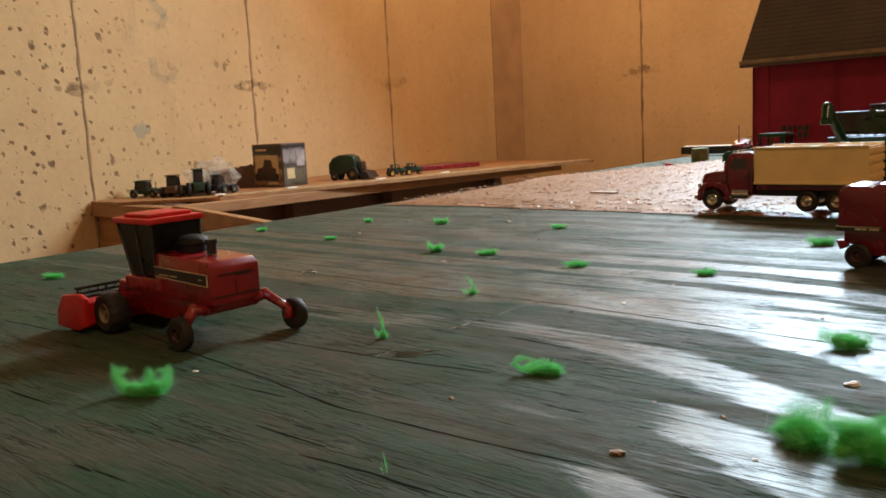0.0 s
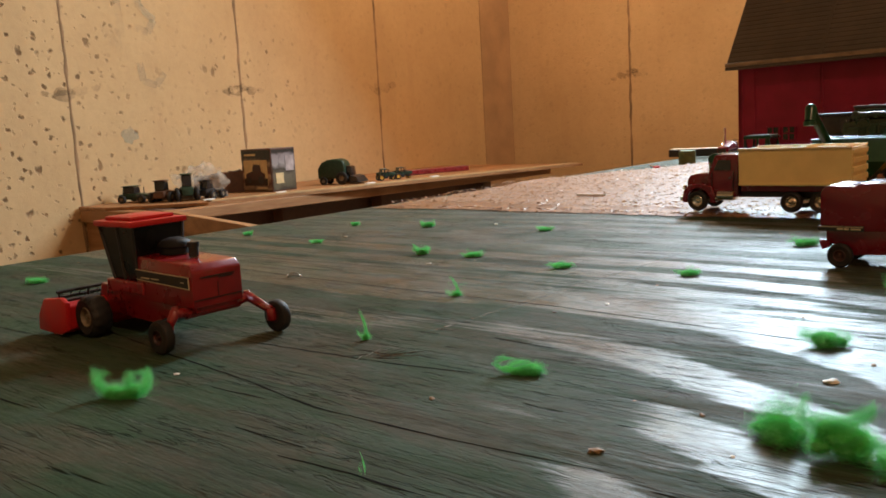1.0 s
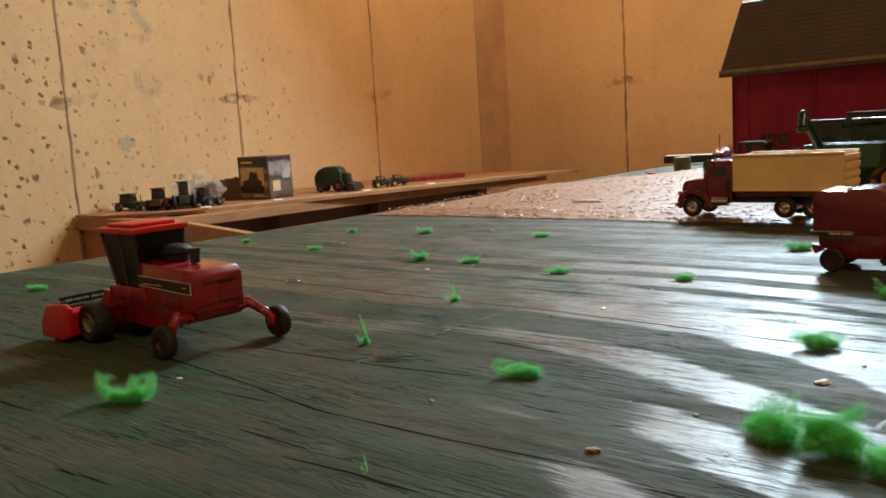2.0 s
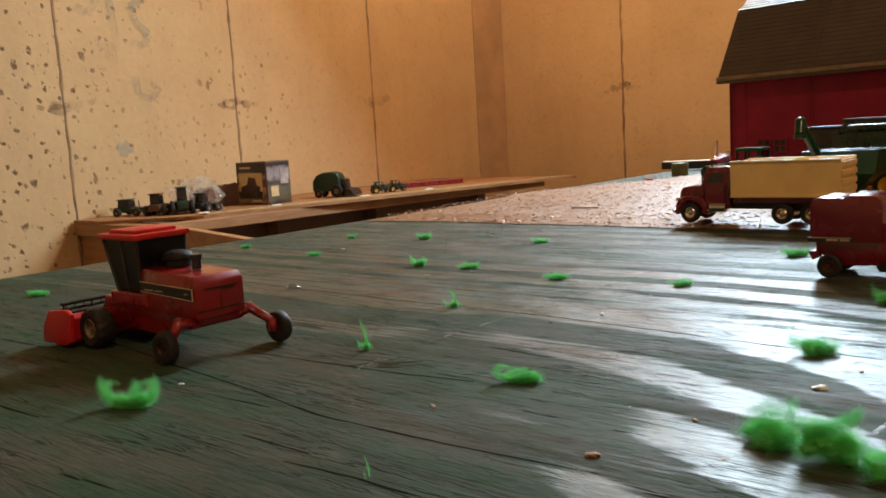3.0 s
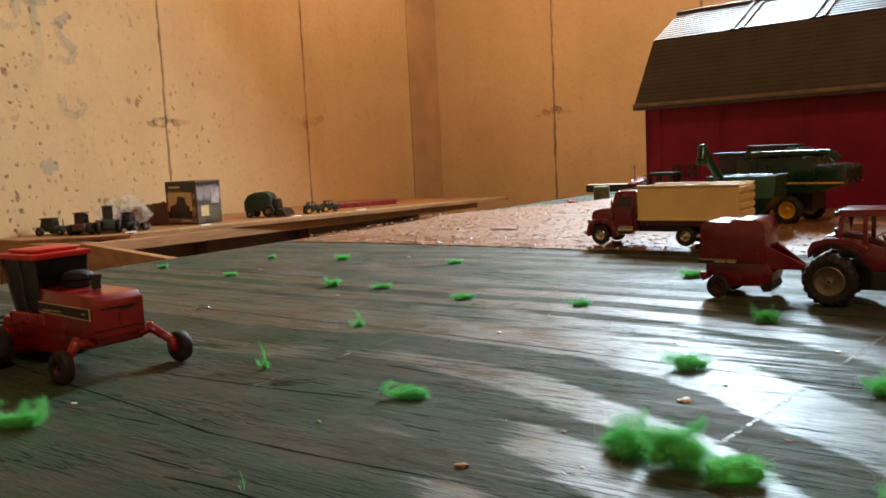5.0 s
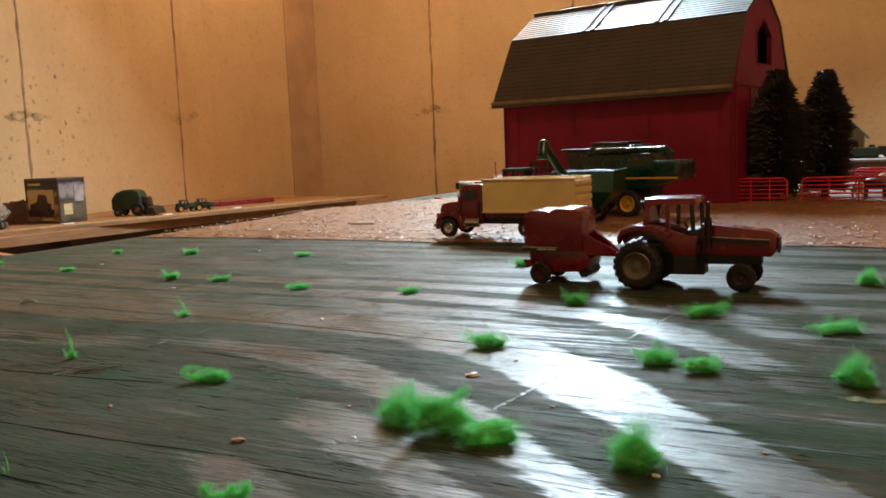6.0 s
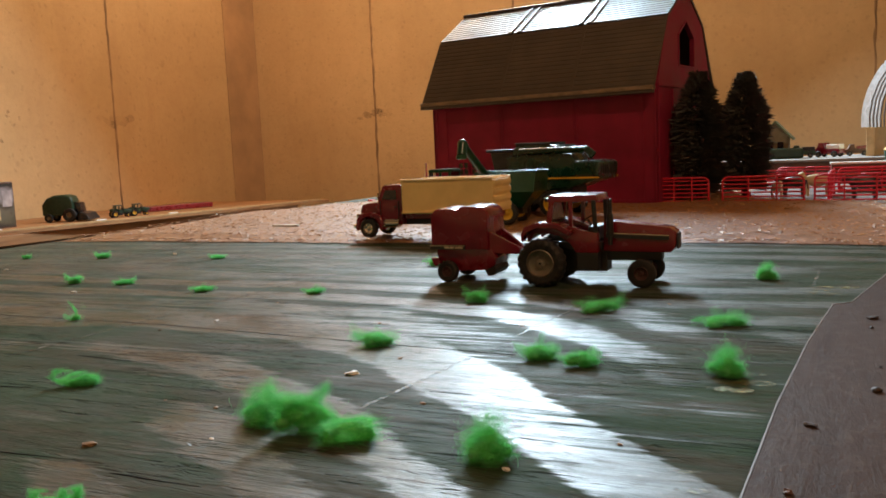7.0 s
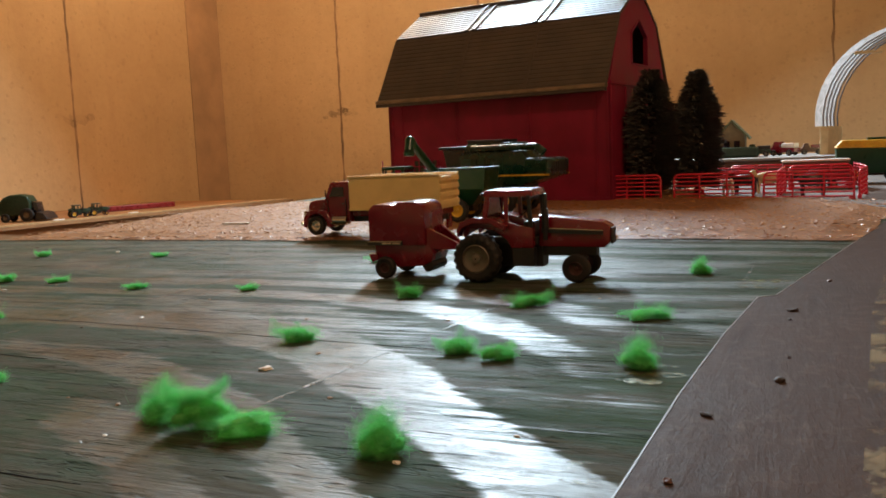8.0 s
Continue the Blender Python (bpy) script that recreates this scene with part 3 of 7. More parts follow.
def room():
    t = 0.2
    structure(block("floor", (BACK_X - t, WALL_B + t, BACK_Y - t, WALL_A + t, FLOOR_Z - 0.1, FLOOR_Z), FLOOR), "grey concrete basement floor")
    structure(block("ceiling", (BACK_X - t, WALL_B + t, BACK_Y - t, WALL_A + t, CEIL_Z, CEIL_Z + 0.1), CEIL), "bare wooden basement ceiling")
    a = structure(block("wall_north", (BACK_X - t, WALL_B, WALL_A, WALL_A + t, FLOOR_Z, CEIL_Z), CONCRETE), "tan poured concrete wall with dark air holes and form seams")
    b = structure(block("wall_east", (WALL_B, WALL_B + t, BACK_Y - t, WALL_A + t, FLOOR_Z, CEIL_Z), CONCRETE), "tan poured concrete wall with form seams")
    structure(block("wall_west", (BACK_X - t, BACK_X, BACK_Y - t, WALL_A, FLOOR_Z, CEIL_Z), CONCRETE), "plain concrete wall")
    structure(block("wall_south", (BACK_X, WALL_B, BACK_Y - t, BACK_Y, FLOOR_Z, CEIL_Z), CONCRETE), "plain concrete wall")
    rng = random.Random(5)

    def seam(wall, at, along):
        # a ragged, slightly proud fin left between two form panels
        bm = bmesh.new()
        z, prev = FLOOR_Z + 0.3, None
        while z < CEIL_Z - 0.02:
            w, d, o = 0.0030 + 0.0034 * rng.random(), 0.0008 + 0.0006 * rng.random(), 0.003 * (rng.random() - 0.5)
            if along == "x":
                pts = [(at + o - w, WALL_A + 0.0002, z), (at + o, WALL_A - d, z), (at + o + w, WALL_A + 0.0002, z)]
            else:
                pts = [(WALL_B + 0.0002, at + o - w, z), (WALL_B - d, at + o, z), (WALL_B + 0.0002, at + o + w, z)]
            ring = [bm.verts.new(p) for p in pts]
            if prev:
                bm.faces.new((prev[0], prev[1], ring[1], ring[0]))
                bm.faces.new((prev[1], prev[2], ring[2], ring[1]))
            prev = ring
            z += 0.03
        part("form_seam", bm, SEAM, wall, "dark ragged form seam")

    def smudge(wall, along, at, z, rx, rz, seed, mat, name, label):
        r2 = random.Random(seed)
        bm = bmesh.new()
        n = 14
        pts = []
        for i in range(n):
            an = 2 * math.pi * i / n
            k = 0.65 + 0.5 * r2.random()
            pts.append((at + rx * k * math.cos(an), z + rz * k * math.sin(an)))
        if along == "x":
            vs = [bm.verts.new((p[0], WALL_A - 0.0012 - 0.0001 * (seed % 10), p[1])) for p in pts]
        else:
            vs = [bm.verts.new((WALL_B - 0.0012 - 0.0001 * (seed % 10), p[0], p[1])) for p in pts]
        bm.faces.new(vs)
        part(name, bm, mat, wall, label)

    for at in (0.53, 0.997, 1.487, 2.032):
        seam(a, at, "x")
    for at in (1.42, 0.88, -0.2, -0.74, -1.28):
        seam(b, at, "y")
    for wall, along, marks, z in ((a, "x", (0.53, 0.997, 1.487, 2.032), 0.204), (b, "y", (1.42, 0.88), 0.209)):
        for k, at in enumerate(marks):
            for j in range(5):
                dx, dz = (-0.055, -0.022, 0.0, 0.028, 0.06)[j] + 0.02 * (rng.random() - 0.5), 0.022 * (rng.random() - 0.5)
                size = (0.012, 0.018, 0.020, 0.017, 0.012)[j] * (0.7 + 0.6 * rng.random())
                smudge(wall, along, at + dx, z + dz, size * 1.3, size * 0.8, 10 * k + j + (100 if along == "y" else 0), STAIN, "tie_mark", "dark smudge round a form tie")

    def chalk(points, w=0.0085):
        bm = bmesh.new()
        for (x0, z0), (x1, z1) in zip(points, points[1:]):
            d = Vector((x1 - x0, 0, z1 - z0))
            nrm = Vector((-d.z, 0, d.x)).normalized() * w
            y0, y1 = WALL_A - 0.004, WALL_A - 0.001
            q = [Vector((x0, 0, z0)) + nrm, Vector((x1, 0, z1)) + nrm, Vector((x1, 0, z1)) - nrm, Vector((x0, 0, z0)) - nrm]
            lo = [bm.verts.new((p.x, y0, p.z)) for p in q]
            hi = [bm.verts.new((p.x, y1, p.z)) for p in q]
            bm.faces.new(lo)
            for i in range(4):
                bm.faces.new((lo[i], lo[(i + 1) % 4], hi[(i + 1) % 4], hi[i]))
        part("chalk_mark", bm, BLUE, a, "faint blue chalk stroke on the concrete")

    for strokes in CHALK:
        chalk(strokes)
    smudge(a, "x", 1.137, 0.0945, 0.024, 0.022, 77, BLUE, "chalk_mark", "faint blue paint patch on the concrete")
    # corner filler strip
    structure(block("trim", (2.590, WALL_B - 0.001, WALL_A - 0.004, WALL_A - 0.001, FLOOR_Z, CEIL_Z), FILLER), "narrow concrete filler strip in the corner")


CHALK = [
    [(1.085, 0.55), (1.10, 0.44), (1.075, 0.415), (1.05, 0.43)],
    [(1.06, 0.49), (1.17, 0.485)],
    [(1.135, 0.485), (1.145, 0.33)],
    [(1.225, 0.46), (1.19, 0.44), (1.20, 0.405), (1.235, 0.375), (1.215, 0.345), (1.18, 0.355)],
    [(1.10, 0.36), (1.11, 0.31), (1.13, 0.35), (1.135, 0.30)],
    [(1.185, 0.27), (1.19, 0.225), (1.225, 0.215), (1.25, 0.245)],
]
room()


# ---------------------------------------------------------------- table, road, grit
GROOVES = (
    [(0.322, 0.57), (0.312, 0.445), (0.307, 0.373), (0.3015, 0.306), (0.299, 0.229), (0.298, 0.15), (0.291, 0.063), (0.284, 0.008), (0.279, -0.054)],
    [(0.182, 0.350), (0.177, 0.317), (0.170, 0.275), (0.165, 0.205), (0.1575, 0.147), (0.158, 0.113), (0.161, 0.080)],
    [(0.197, 0.249), (0.199, 0.208), (0.201, 0.178), (0.206, 0.149)],
    [(0.154, 0.214), (0.155, 0.188)],
    [(0.135, 0.176), (0.135, 0.148)],
    [(0.128, 0.150), (0.130, 0.124), (0.130, 0.104)],
    [(0.158, 0.390), (0.160, 0.350)],
    [(0.111, 0.275), (0.112, 0.245)],
    [(0.244, 0.170), (0.242, 0.140)],
    [(0.157, 0.066), (0.157, 0.040)],
    [(0.205, 0.330), (0.203, 0.285)],
)


def table():
    top = thing("table", "broad plywood play table with worn glossy green paint", "table", (0, 0, 0))
    bm = bmesh.new()
    box(bm, 0.072, 2.05, -1.35, TABLE_Y, -0.018, 0.0)
    soften(bm, 0.001, 1)
    part("tabletop", bm, BOARD, top)
    block("edge_band", (0.068, 0.0715, -1.35, TABLE_Y, -0.017, -0.001), PLY_EDGE, top, 0.0005, "bare plywood edge")
    block("apron", (0.10, 2.0, TABLE_Y - 0.05, TABLE_Y - 0.012, -0.107, -0.0185), PINE_X, top, 0.002)
    block("apron", (0.10, 0.138, -1.3, TABLE_Y - 0.052, -0.107, -0.0185), PINE_Y, top, 0.002)
    for x in (0.14, 1.9):
        for y in (0.44, -1.25):
            block("leg", (x, x + 0.089, y, y + 0.089, FLOOR_Z, -0.0185), PINE_X, top, 0.003)
    # pale scratches across the boards
    for x0, y0, x1, y1 in ((0.235, 0.197, 0.335, 0.191), (0.34, 0.191, 0.452, 0.185), (0.205, 0.036, 0.275, 0.027), (0.30, 0.024, 0.372, 0.0155), (0.47, 0.40, 0.575, 0.395), (0.43, -0.075, 0.50, -0.078)):
        bm = bmesh.new()
        w = 0.0007
        prism(bm, [(x0, y0 - w), (x1, y1 - w), (x1, y1 + w), (x0, y0 + w)], 2, 0.0001, 0.0003)
        part("scratch", bm, SCRATCH, top, "pale scratch through the paint")
    # long open grooves along the grain
    for g, run in enumerate(GROOVES):
        bm = bmesh.new()
        n = max(8, int((run[0][1] - run[-1][1]) / 0.0012))
        line = []
        for i in range(n + 1):
            f = (len(run) - 1) * i / n
            k = min(int(f), len(run) - 2)
            x = run[k][0] + (run[k + 1][0] - run[k][0]) * (f - k)
            y = run[0][1] + (run[-1][1] - run[0][1]) * i / n
            fade = min(1.0, 6 * i / n, 6 * (n - i) / n)
            wide = 0.00042 * fade * max(0.12, 0.5 + 1.3 * noise.noise((y * 55, 5 + g, 1)))
            line.append((x + 0.0005 * noise.noise((y * 90, 9 * g, 2)), y, wide * (0.7 if g == 0 else 1.0)))
        prism(bm, [(x + w, y) for x, y, w in line] + [(x - w, y) for x, y, w in reversed(line)], 2, 0.00005, 0.00014)
        part("open_joint", bm, CRACK, top, "dark open groove along the grain")
    return top


table()


def road():
    left = [(0.0, -0.056), (0.181, -0.067), (0.24, -0.070), (0.31, -0.0755), (0.378, -0.083), (0.383, -0.0895), (0.45, -0.104), (0.522, -0.119), (0.60, -0.136), (0.69, -0.155), (0.80, -0.178), (0.95, -0.205), (1.2, -0.235)]
    bm = bmesh.new()
    pts = [(0.076, -0.0605)] + left[1:] + [(1.2, -0.42), (0.076, -0.34)]
    prism(bm, pts, 2, 0.0004, 0.0032)
    soften(bm, 0.0005, 1)
    ob = structure(part("road", bm, ROAD), "toy road cut from thin board, painted dull grey-brown")
    # worn centre line
    rng = random.Random(8)
    bm = bmesh.new()
    mid = [(0.09, -0.104), (0.22, -0.115), (0.36, -0.127), (0.45, -0.139), (0.56, -0.161), (0.70, -0.190), (0.95, -0.243)]
    prism(bm, [(x, y + 0.005) for x, y in mid] + [(x, y - 0.005) for x, y in reversed(mid)], 2, 0.0033, 0.0035)
    part("centre_line", bm, ROAD_YELLOW, ob, "worn yellow centre line")
    for k in range(13):
        x, y = ((0.275, -0.060), (0.425, -0.083), (0.19, -0.055))[(0, 0, 1, 1, 0, 1, 2, 0, 1, 0, 1, 2, 1)[k]]
        x, y = x + 0.030 * (rng.random() - 0.5), y + 0.014 * (rng.random() - 0.5)
        sx, sy = 0.0012 + 0.0022 * rng.random(), 0.0035 + 0.0045 * rng.random()
        bm = bmesh.new()
        prism(bm, [(x + sx * (0.6 + 0.6 * rng.random()) * math.cos(a), y + sy * (0.6 + 0.6 * rng.random()) * math.sin(a)) for a in [6.283 * i / 9 for i in range(9)]], 2, 0.0001, 0.0003)
        tagged(part("paint_fleck", bm, EDGE_YELLOW), "faint worn yellow paint fleck beside the toy road", "paint fleck", "paint flecks")
    bm = bmesh.new()
    rim = [(0.077, -0.0606)] + left[1:9]
    prism(bm, rim + [(x, y - 0.0004) for x, y in reversed(rim)], 2, 0.0031, 0.00335)
    part("road_edge", bm, EDGE_PALE, ob, "pale worn edge of the board")
    seen = [(0.183, -0.075, 1.7), (0.257, -0.093, 2.2), (0.351, -0.096, 2.0), (0.335, -0.095, 1.2), (0.419, -0.11, 1.8), (0.224, -0.078, 1.6), (0.282, -0.095, 0.9)]
    for k in range(40):
        x = 0.12 + 0.6 * rng.random() ** 0.9
        y = -0.085 - 0.19 * (x - 0.1) - 0.13 * rng.random()
        bm = bmesh.new()
        s = 0.0005 + 0.0012 * rng.random() ** 2
        if k < len(seen):
            x, y, s = seen[k]
            s *= 0.00055
        bmesh.ops.create_icosphere(bm, subdivisions=2, radius=s)
        for v in bm.verts:
            v.co = Vector((v.co.x * (1 + 1.5 * ((k * 7) % 3) / 3), v.co.y, v.co.z * 0.6)) * (0.75 + 0.5 * rng.random())
        ob2 = part("crumb", bm, CRUMB if k % 4 else BROWN)
        tagged(ob2, "small dark crumb lying on the toy road", "debris", "crumbs")
        ob2.matrix_world = pose(x, y, 0.0033 + s * 0.35, 0, 0, 360 * rng.random())


road()


def grit_height(x, y):
    lift = 0.0035 + 0.0035 * min(1, max(0, (x - 0.62) / 0.25))
    return lift + 0.0012 * noise.noise((x * 14, y * 14, 0.3)) + 0.0006 * noise.noise((x * 60, y * 60, 2.0))


def grit_left(x):
    return TABLE_Y - 0.012 - max(0, x - 0.84) * 0.43 + 0.006 * noise.noise((x * 15, 3, 0))


def grit_right(x):
    """Open edge of the grit: along the road, then in front of the pens."""
    y = -0.128 - 0.20 * (x - 0.58)
    for (xa, ya), (xb, yb) in (((0.80, -0.182), (0.884, -0.144)), ((0.884, -0.144), (0.916, -0.080)), ((0.916, -0.080), (0.955, -0.005))):
        if x > xa:
            y = ya + (yb - ya) * min(1, (x - xa) / (xb - xa))
    return y + 0.005 * noise.noise((x * 20, 9, 0)) + 0.003 * noise.noise((x * 70, 4, 0))


def grit_front(y):
    return 0.598 + 0.012 * noise.noise((y * 9, 1.7, 0)) + 0.004 * noise.noise((y * 50, 1.7, 4))


def grit_field():
    x1 = 1.34
    nx, ny = 90, 110
    verts, faces = [], []
    for i in range(nx + 1):
        for j in range(ny + 1):
            v = j / ny
            xa = grit_front(0.0)
            x = xa + (x1 - xa) * i / nx
            y = grit_right(x) + (grit_left(x) - grit_right(x)) * v
            x += (grit_front(y) - xa) * (1 - i / nx)
            rim = min(i / 4, j / 4, (ny - j) / 4, 1)
            verts.append((x, y, 0.0006 + rim * (grit_height(x, y) - 0.0006)))
    for i in range(nx):
        for j in range(ny):
            a = i * (ny + 1) + j
            faces.append((a, a + ny + 1, a + ny + 2, a + 1))
    me = bpy.data.meshes.new("grit_bed")
    me.from_pydata(verts, [], faces)
    me.materials.append(CHIPBED)
    tagged(new("grit_bed", me), "loose layer of pinkish tan ground corn cob", "ground cover", "", "stuff")
    # loose chips
    rng = np.random.default_rng(4)
    base = np.array([(-1, -1, 0), (1, -0.8, 0.1), (0.9, 1, 0), (-0.8, 0.9, 0.1), (0, 0, 1.0), (0.1, 0, -0.7)])
    tri = [(0, 1, 4), (1, 2, 4), (2, 3, 4), (3, 0, 4), (1, 0, 5), (2, 1, 5), (3, 2, 5), (0, 3, 5)]
    vs, fs = [], []
    count = 24000
    for k in range(count):
        u = rng.random() ** 1.5
        x = 0.585 + u * 0.70
        lo, hi = grit_right(x) - 0.004, grit_left(x) - 0.003
        y = lo + (hi - lo) * rng.random()
        if x < grit_front(y) - (0.012 if rng.random() < 0.1 else 0.0):
            continue
        s = 0.0005 + 0.0012 * rng.random() ** 4 if rng.random() < 0.975 else 0.0013 + 0.0010 * rng.random()
        a = rng.random() * 6.283
        c, sn = math.cos(a), math.sin(a)
        p = base * (s * (0.8 + 1.0 * rng.random()), s * (0.4 + 0.5 * rng.random()), s * 0.38) * (0.7 + 0.6 * rng.random((6, 1)))
        tilt = 0.45 * (rng.random() - 0.5)
        p = np.stack([p[:, 0] * c - p[:, 1] * sn, p[:, 0] * sn + p[:, 1] * c, p[:, 2] + tilt * p[:, 0]], 1)
        z = grit_height(x, y) if x > grit_front(y) + 0.02 else 0.002
        p += (x, y, z + s * 0.08)
        n = len(vs)
        vs.extend(p.tolist())
        fs.extend([(n + i, n + j, n + k2) for i, j, k2 in tri])
    me = bpy.data.meshes.new("cob_chips")
    me.from_pydata(vs, [], fs)
    me.materials.append(CHIPS)
    tagged(new("cob_chips", me), "loose pale corn cob chips scattered over the grit bed", "ground cover", "", "stuff")


grit_field()


# ---------------------------------------------------------------- toy vehicles
def tractor(name, label, loc, rz, body, rim_rear, rim_front, stripe=True, group="", cab=True):
    root = thing(name, label, "toy tractor", loc, rz, group)
    for s in (-1, 1):
        wheel(root, 0, s * 0.0155, 0.0118, 0.0088, rim_rear, 20, 0.6, s)
        wheel(root, 0.0480, s * 0.0118, 0.0068, 0.0048, rim_front, 0, 0.5, s)
    bm = bmesh.new()
    box(bm, -0.007, 0.03, -0.0052, 0.0052, 0.0065, 0.0175)
    box(bm, 0.028, 0.056, -0.0036, 0.0036, 0.0118, 0.0165)
    rod(bm, (0, -0.0125, 0.0118), (0, 0.0125, 0.0118), 0.0028)
    rod(bm, (0.0480, -0.0105, 0.0068), (0.0480, 0.0105, 0.0068), 0.0014)
    box(bm, 0.0445, 0.0505, -0.004, 0.004, 0.0055, 0.0119)
    box(bm, -0.014, -0.006, -0.0012, 0.0012, 0.0065, 0.0085)
    soften(bm, 0.0004, 1)
    part("chassis", bm, BLACK, root)
    for s in (-1, 1):
        block("step", (0.0165, 0.0275, min(s * 0.006, s * 0.0125), max(s * 0.006, s * 0.0125), 0.0075, 0.0165), BLACK, root, 0.0008)
    bm = bmesh.new()
    prism(bm, [(0.0285, 0.0165), (0.0605, 0.0160), (0.0628, 0.0185), (0.0632, 0.0258), (0.0598, 0.0282), (0.0285, 0.0318)], 1, -0.0066, 0.0066)
    for v in bm.verts:
        if v.co.z > 0.025:
            v.co.y *= 0.86
        if v.co.x > 0.058:
            v.co.y *= 0.93
    soften(bm, 0.0009)
    hood = part("hood", bm, body, root, smooth=True)
    bm = bmesh.new()
    box(bm, 0.0632, 0.0638, -0.0044, 0.0044, 0.0178, 0.0252)
    for k in range(6):
        box(bm, 0.0636, 0.0641, -0.0042, 0.0042, 0.0183 + k * 0.0012, 0.0188 + k * 0.0012)
    part("grille", bm, BLACK, hood, "black slatted grille")
    for s in (-1, 1):
        if stripe:
            bm = bmesh.new()
            y = s * 0.00655
            prism(bm, [(0.0300, 0.0232), (0.0600, 0.0222), (0.0600, 0.0240), (0.0300, 0.0252)], 1, min(y, y + s * 0.0004), max(y, y + s * 0.0004))
            part("side_stripe", bm, BLACK, hood, "black side stripe")
            bm = bmesh.new()
            prism(bm, [(0.0300, 0.0253), (0.0600, 0.0241), (0.0600, 0.0244), (0.0300, 0.0257)], 1, min(y, y + s * 0.0004), max(y, y + s * 0.0004))
            part("trim_line", bm, DECAL, hood, "thin pale trim line")
        bm = bmesh.new()
        pts = [(-0.0078, 0.0215), (-0.0090, 0.0258), (-0.0074, 0.0296), (-0.0010, 0.0316), (0.0095, 0.0312), (0.0195, 0.0274), (0.0274, 0.0262), (0.0274, 0.0165), (0.0165, 0.0165)]
        inner = [(0.0140, 0.0205), (0.0080, 0.0248), (0.0000, 0.0262), (-0.0045, 0.0238)]
        prism(bm, pts + inner, 1, min(s * 0.0085, s * 0.0128), max(s * 0.0085, s * 0.0128))
        soften(bm, 0.0005)
        part("side_panel", bm, body, root, smooth=True)
        bm = bmesh.new()
        prism(bm, [(-0.0088, 0.0222), (-0.0093, 0.0258), (-0.0075, 0.0298), (-0.0010, 0.0318), (0.0095, 0.0314), (0.0160, 0.0278), (0.0150, 0.0252), (0.0085, 0.0288), (-0.0008, 0.0292), (-0.0062, 0.0271), (-0.0080, 0.0248)], 1, min(s * 0.0122, s * 0.0195), max(s * 0.0122, s * 0.0195))
        soften(bm, 0.0003, 1)
        part("fender", bm, body, root, smooth=True)
        for x0, x1 in () if not cab else ((0.0014, 0.0040), (0.0130, 0.0150), (0.0252, 0.0272)):
            bm = bmesh.new()
            lean = 0.0008 if x0 > 0.02 else -0.0020 if x0 < 0.01 else 0.0
            prism(bm, [(x0, 0.0305 if x0 < 0.01 else 0.0250), (x1, 0.0305 if x0 < 0.01 else 0.0250), (x1 - lean, 0.0420), (x0 - lean, 0.0420)], 1, min(s * 0.0108, s * 0.0124), max(s * 0.0108, s * 0.0124))
            soften(bm, 0.0002, 1)
            part("pillar", bm, body if x0 < 0.02 else BLACK, root)
    if cab:
        bm = bmesh.new()
        box(bm, 0.0022, 0.0276, -0.0124, 0.0124, 0.0412, 0.0446)
        for v in bm.verts:
            if v.co.z > 0.043:
                v.co.x = 0.0150 + (v.co.x - 0.0150) * 0.94
                v.co.y *= 0.94
        soften(bm, 0.0008)
        roof = part("roof", bm, body, root, smooth=True)
        for s in (-1, 1):
            block("work_lamp", (0.0007, 0.0023, s * 0.009 - 0.0018, s * 0.009 + 0.0018, 0.0414, 0.0432), BLACK, roof, 0.0003)
    bm = bmesh.new()
    box(bm, 0.0015, 0.0085, -0.004, 0.004, 0.0215, 0.0245)
    prism(bm, [(0.0005, 0.0240), (0.0025, 0.0240), (0.0012, 0.0350), (-0.0006, 0.0350)], 1, -0.0036, 0.0036)
    soften(bm, 0.0006)
    part("seat", bm, BLACK, root, smooth=True)
    if cab:
        block("dashboard", (0.0215, 0.0270, -0.0085, 0.0085, 0.0216, 0.0290), BLACK, root, 0.0008)
        block("rear_window", (0.0036, 0.0042, -0.0105, 0.0105, 0.0300, 0.0411), GLASS_DARK, root, 0, "dark rear window")
    bm = bmesh.new()
    rod(bm, (0.024, 0, 0.0240), (0.0195, 0, 0.0315), 0.0006)
    ring = bmesh.ops.create_circle(bm, segments=16, radius=0.0036, matrix=Matrix.Translation((0.0192, 0, 0.032)) @ Matrix.Rotation(radians(-30), 4, "Y"))
    edges = list({e for v in ring["verts"] for e in v.link_edges})
    up = bmesh.ops.extrude_edge_only(bm, edges=edges)
    for g in up["geom"]:
        if isinstance(g, bmesh.types.BMVert):
            g.co += Vector((0.0004, 0, 0.0007))
    part("steering_wheel", bm, BLACK, root)
    block("cab_floor", (-0.004, 0.0285, -0.0085, 0.0085, 0.0175, 0.0215), BLACK, root, 0.0006)
    bm = bmesh.new()
    rod(bm, (0.0325, -0.0085, 0.020), (0.0325, -0.0085, 0.0425), 0.0011, seg=10)
    rod(bm, (0.0325, -0.0085, 0.0250), (0.0325, -0.0085, 0.0350), 0.0017, seg=10)
    if not cab:
        rod(bm, (0.0325, -0.0085, 0.0420), (0.0325, -0.0085, 0.0480), 0.0014, seg=10)
    part("exhaust", bm, BLACK if cab else CHROME, root, smooth=True)
    return root


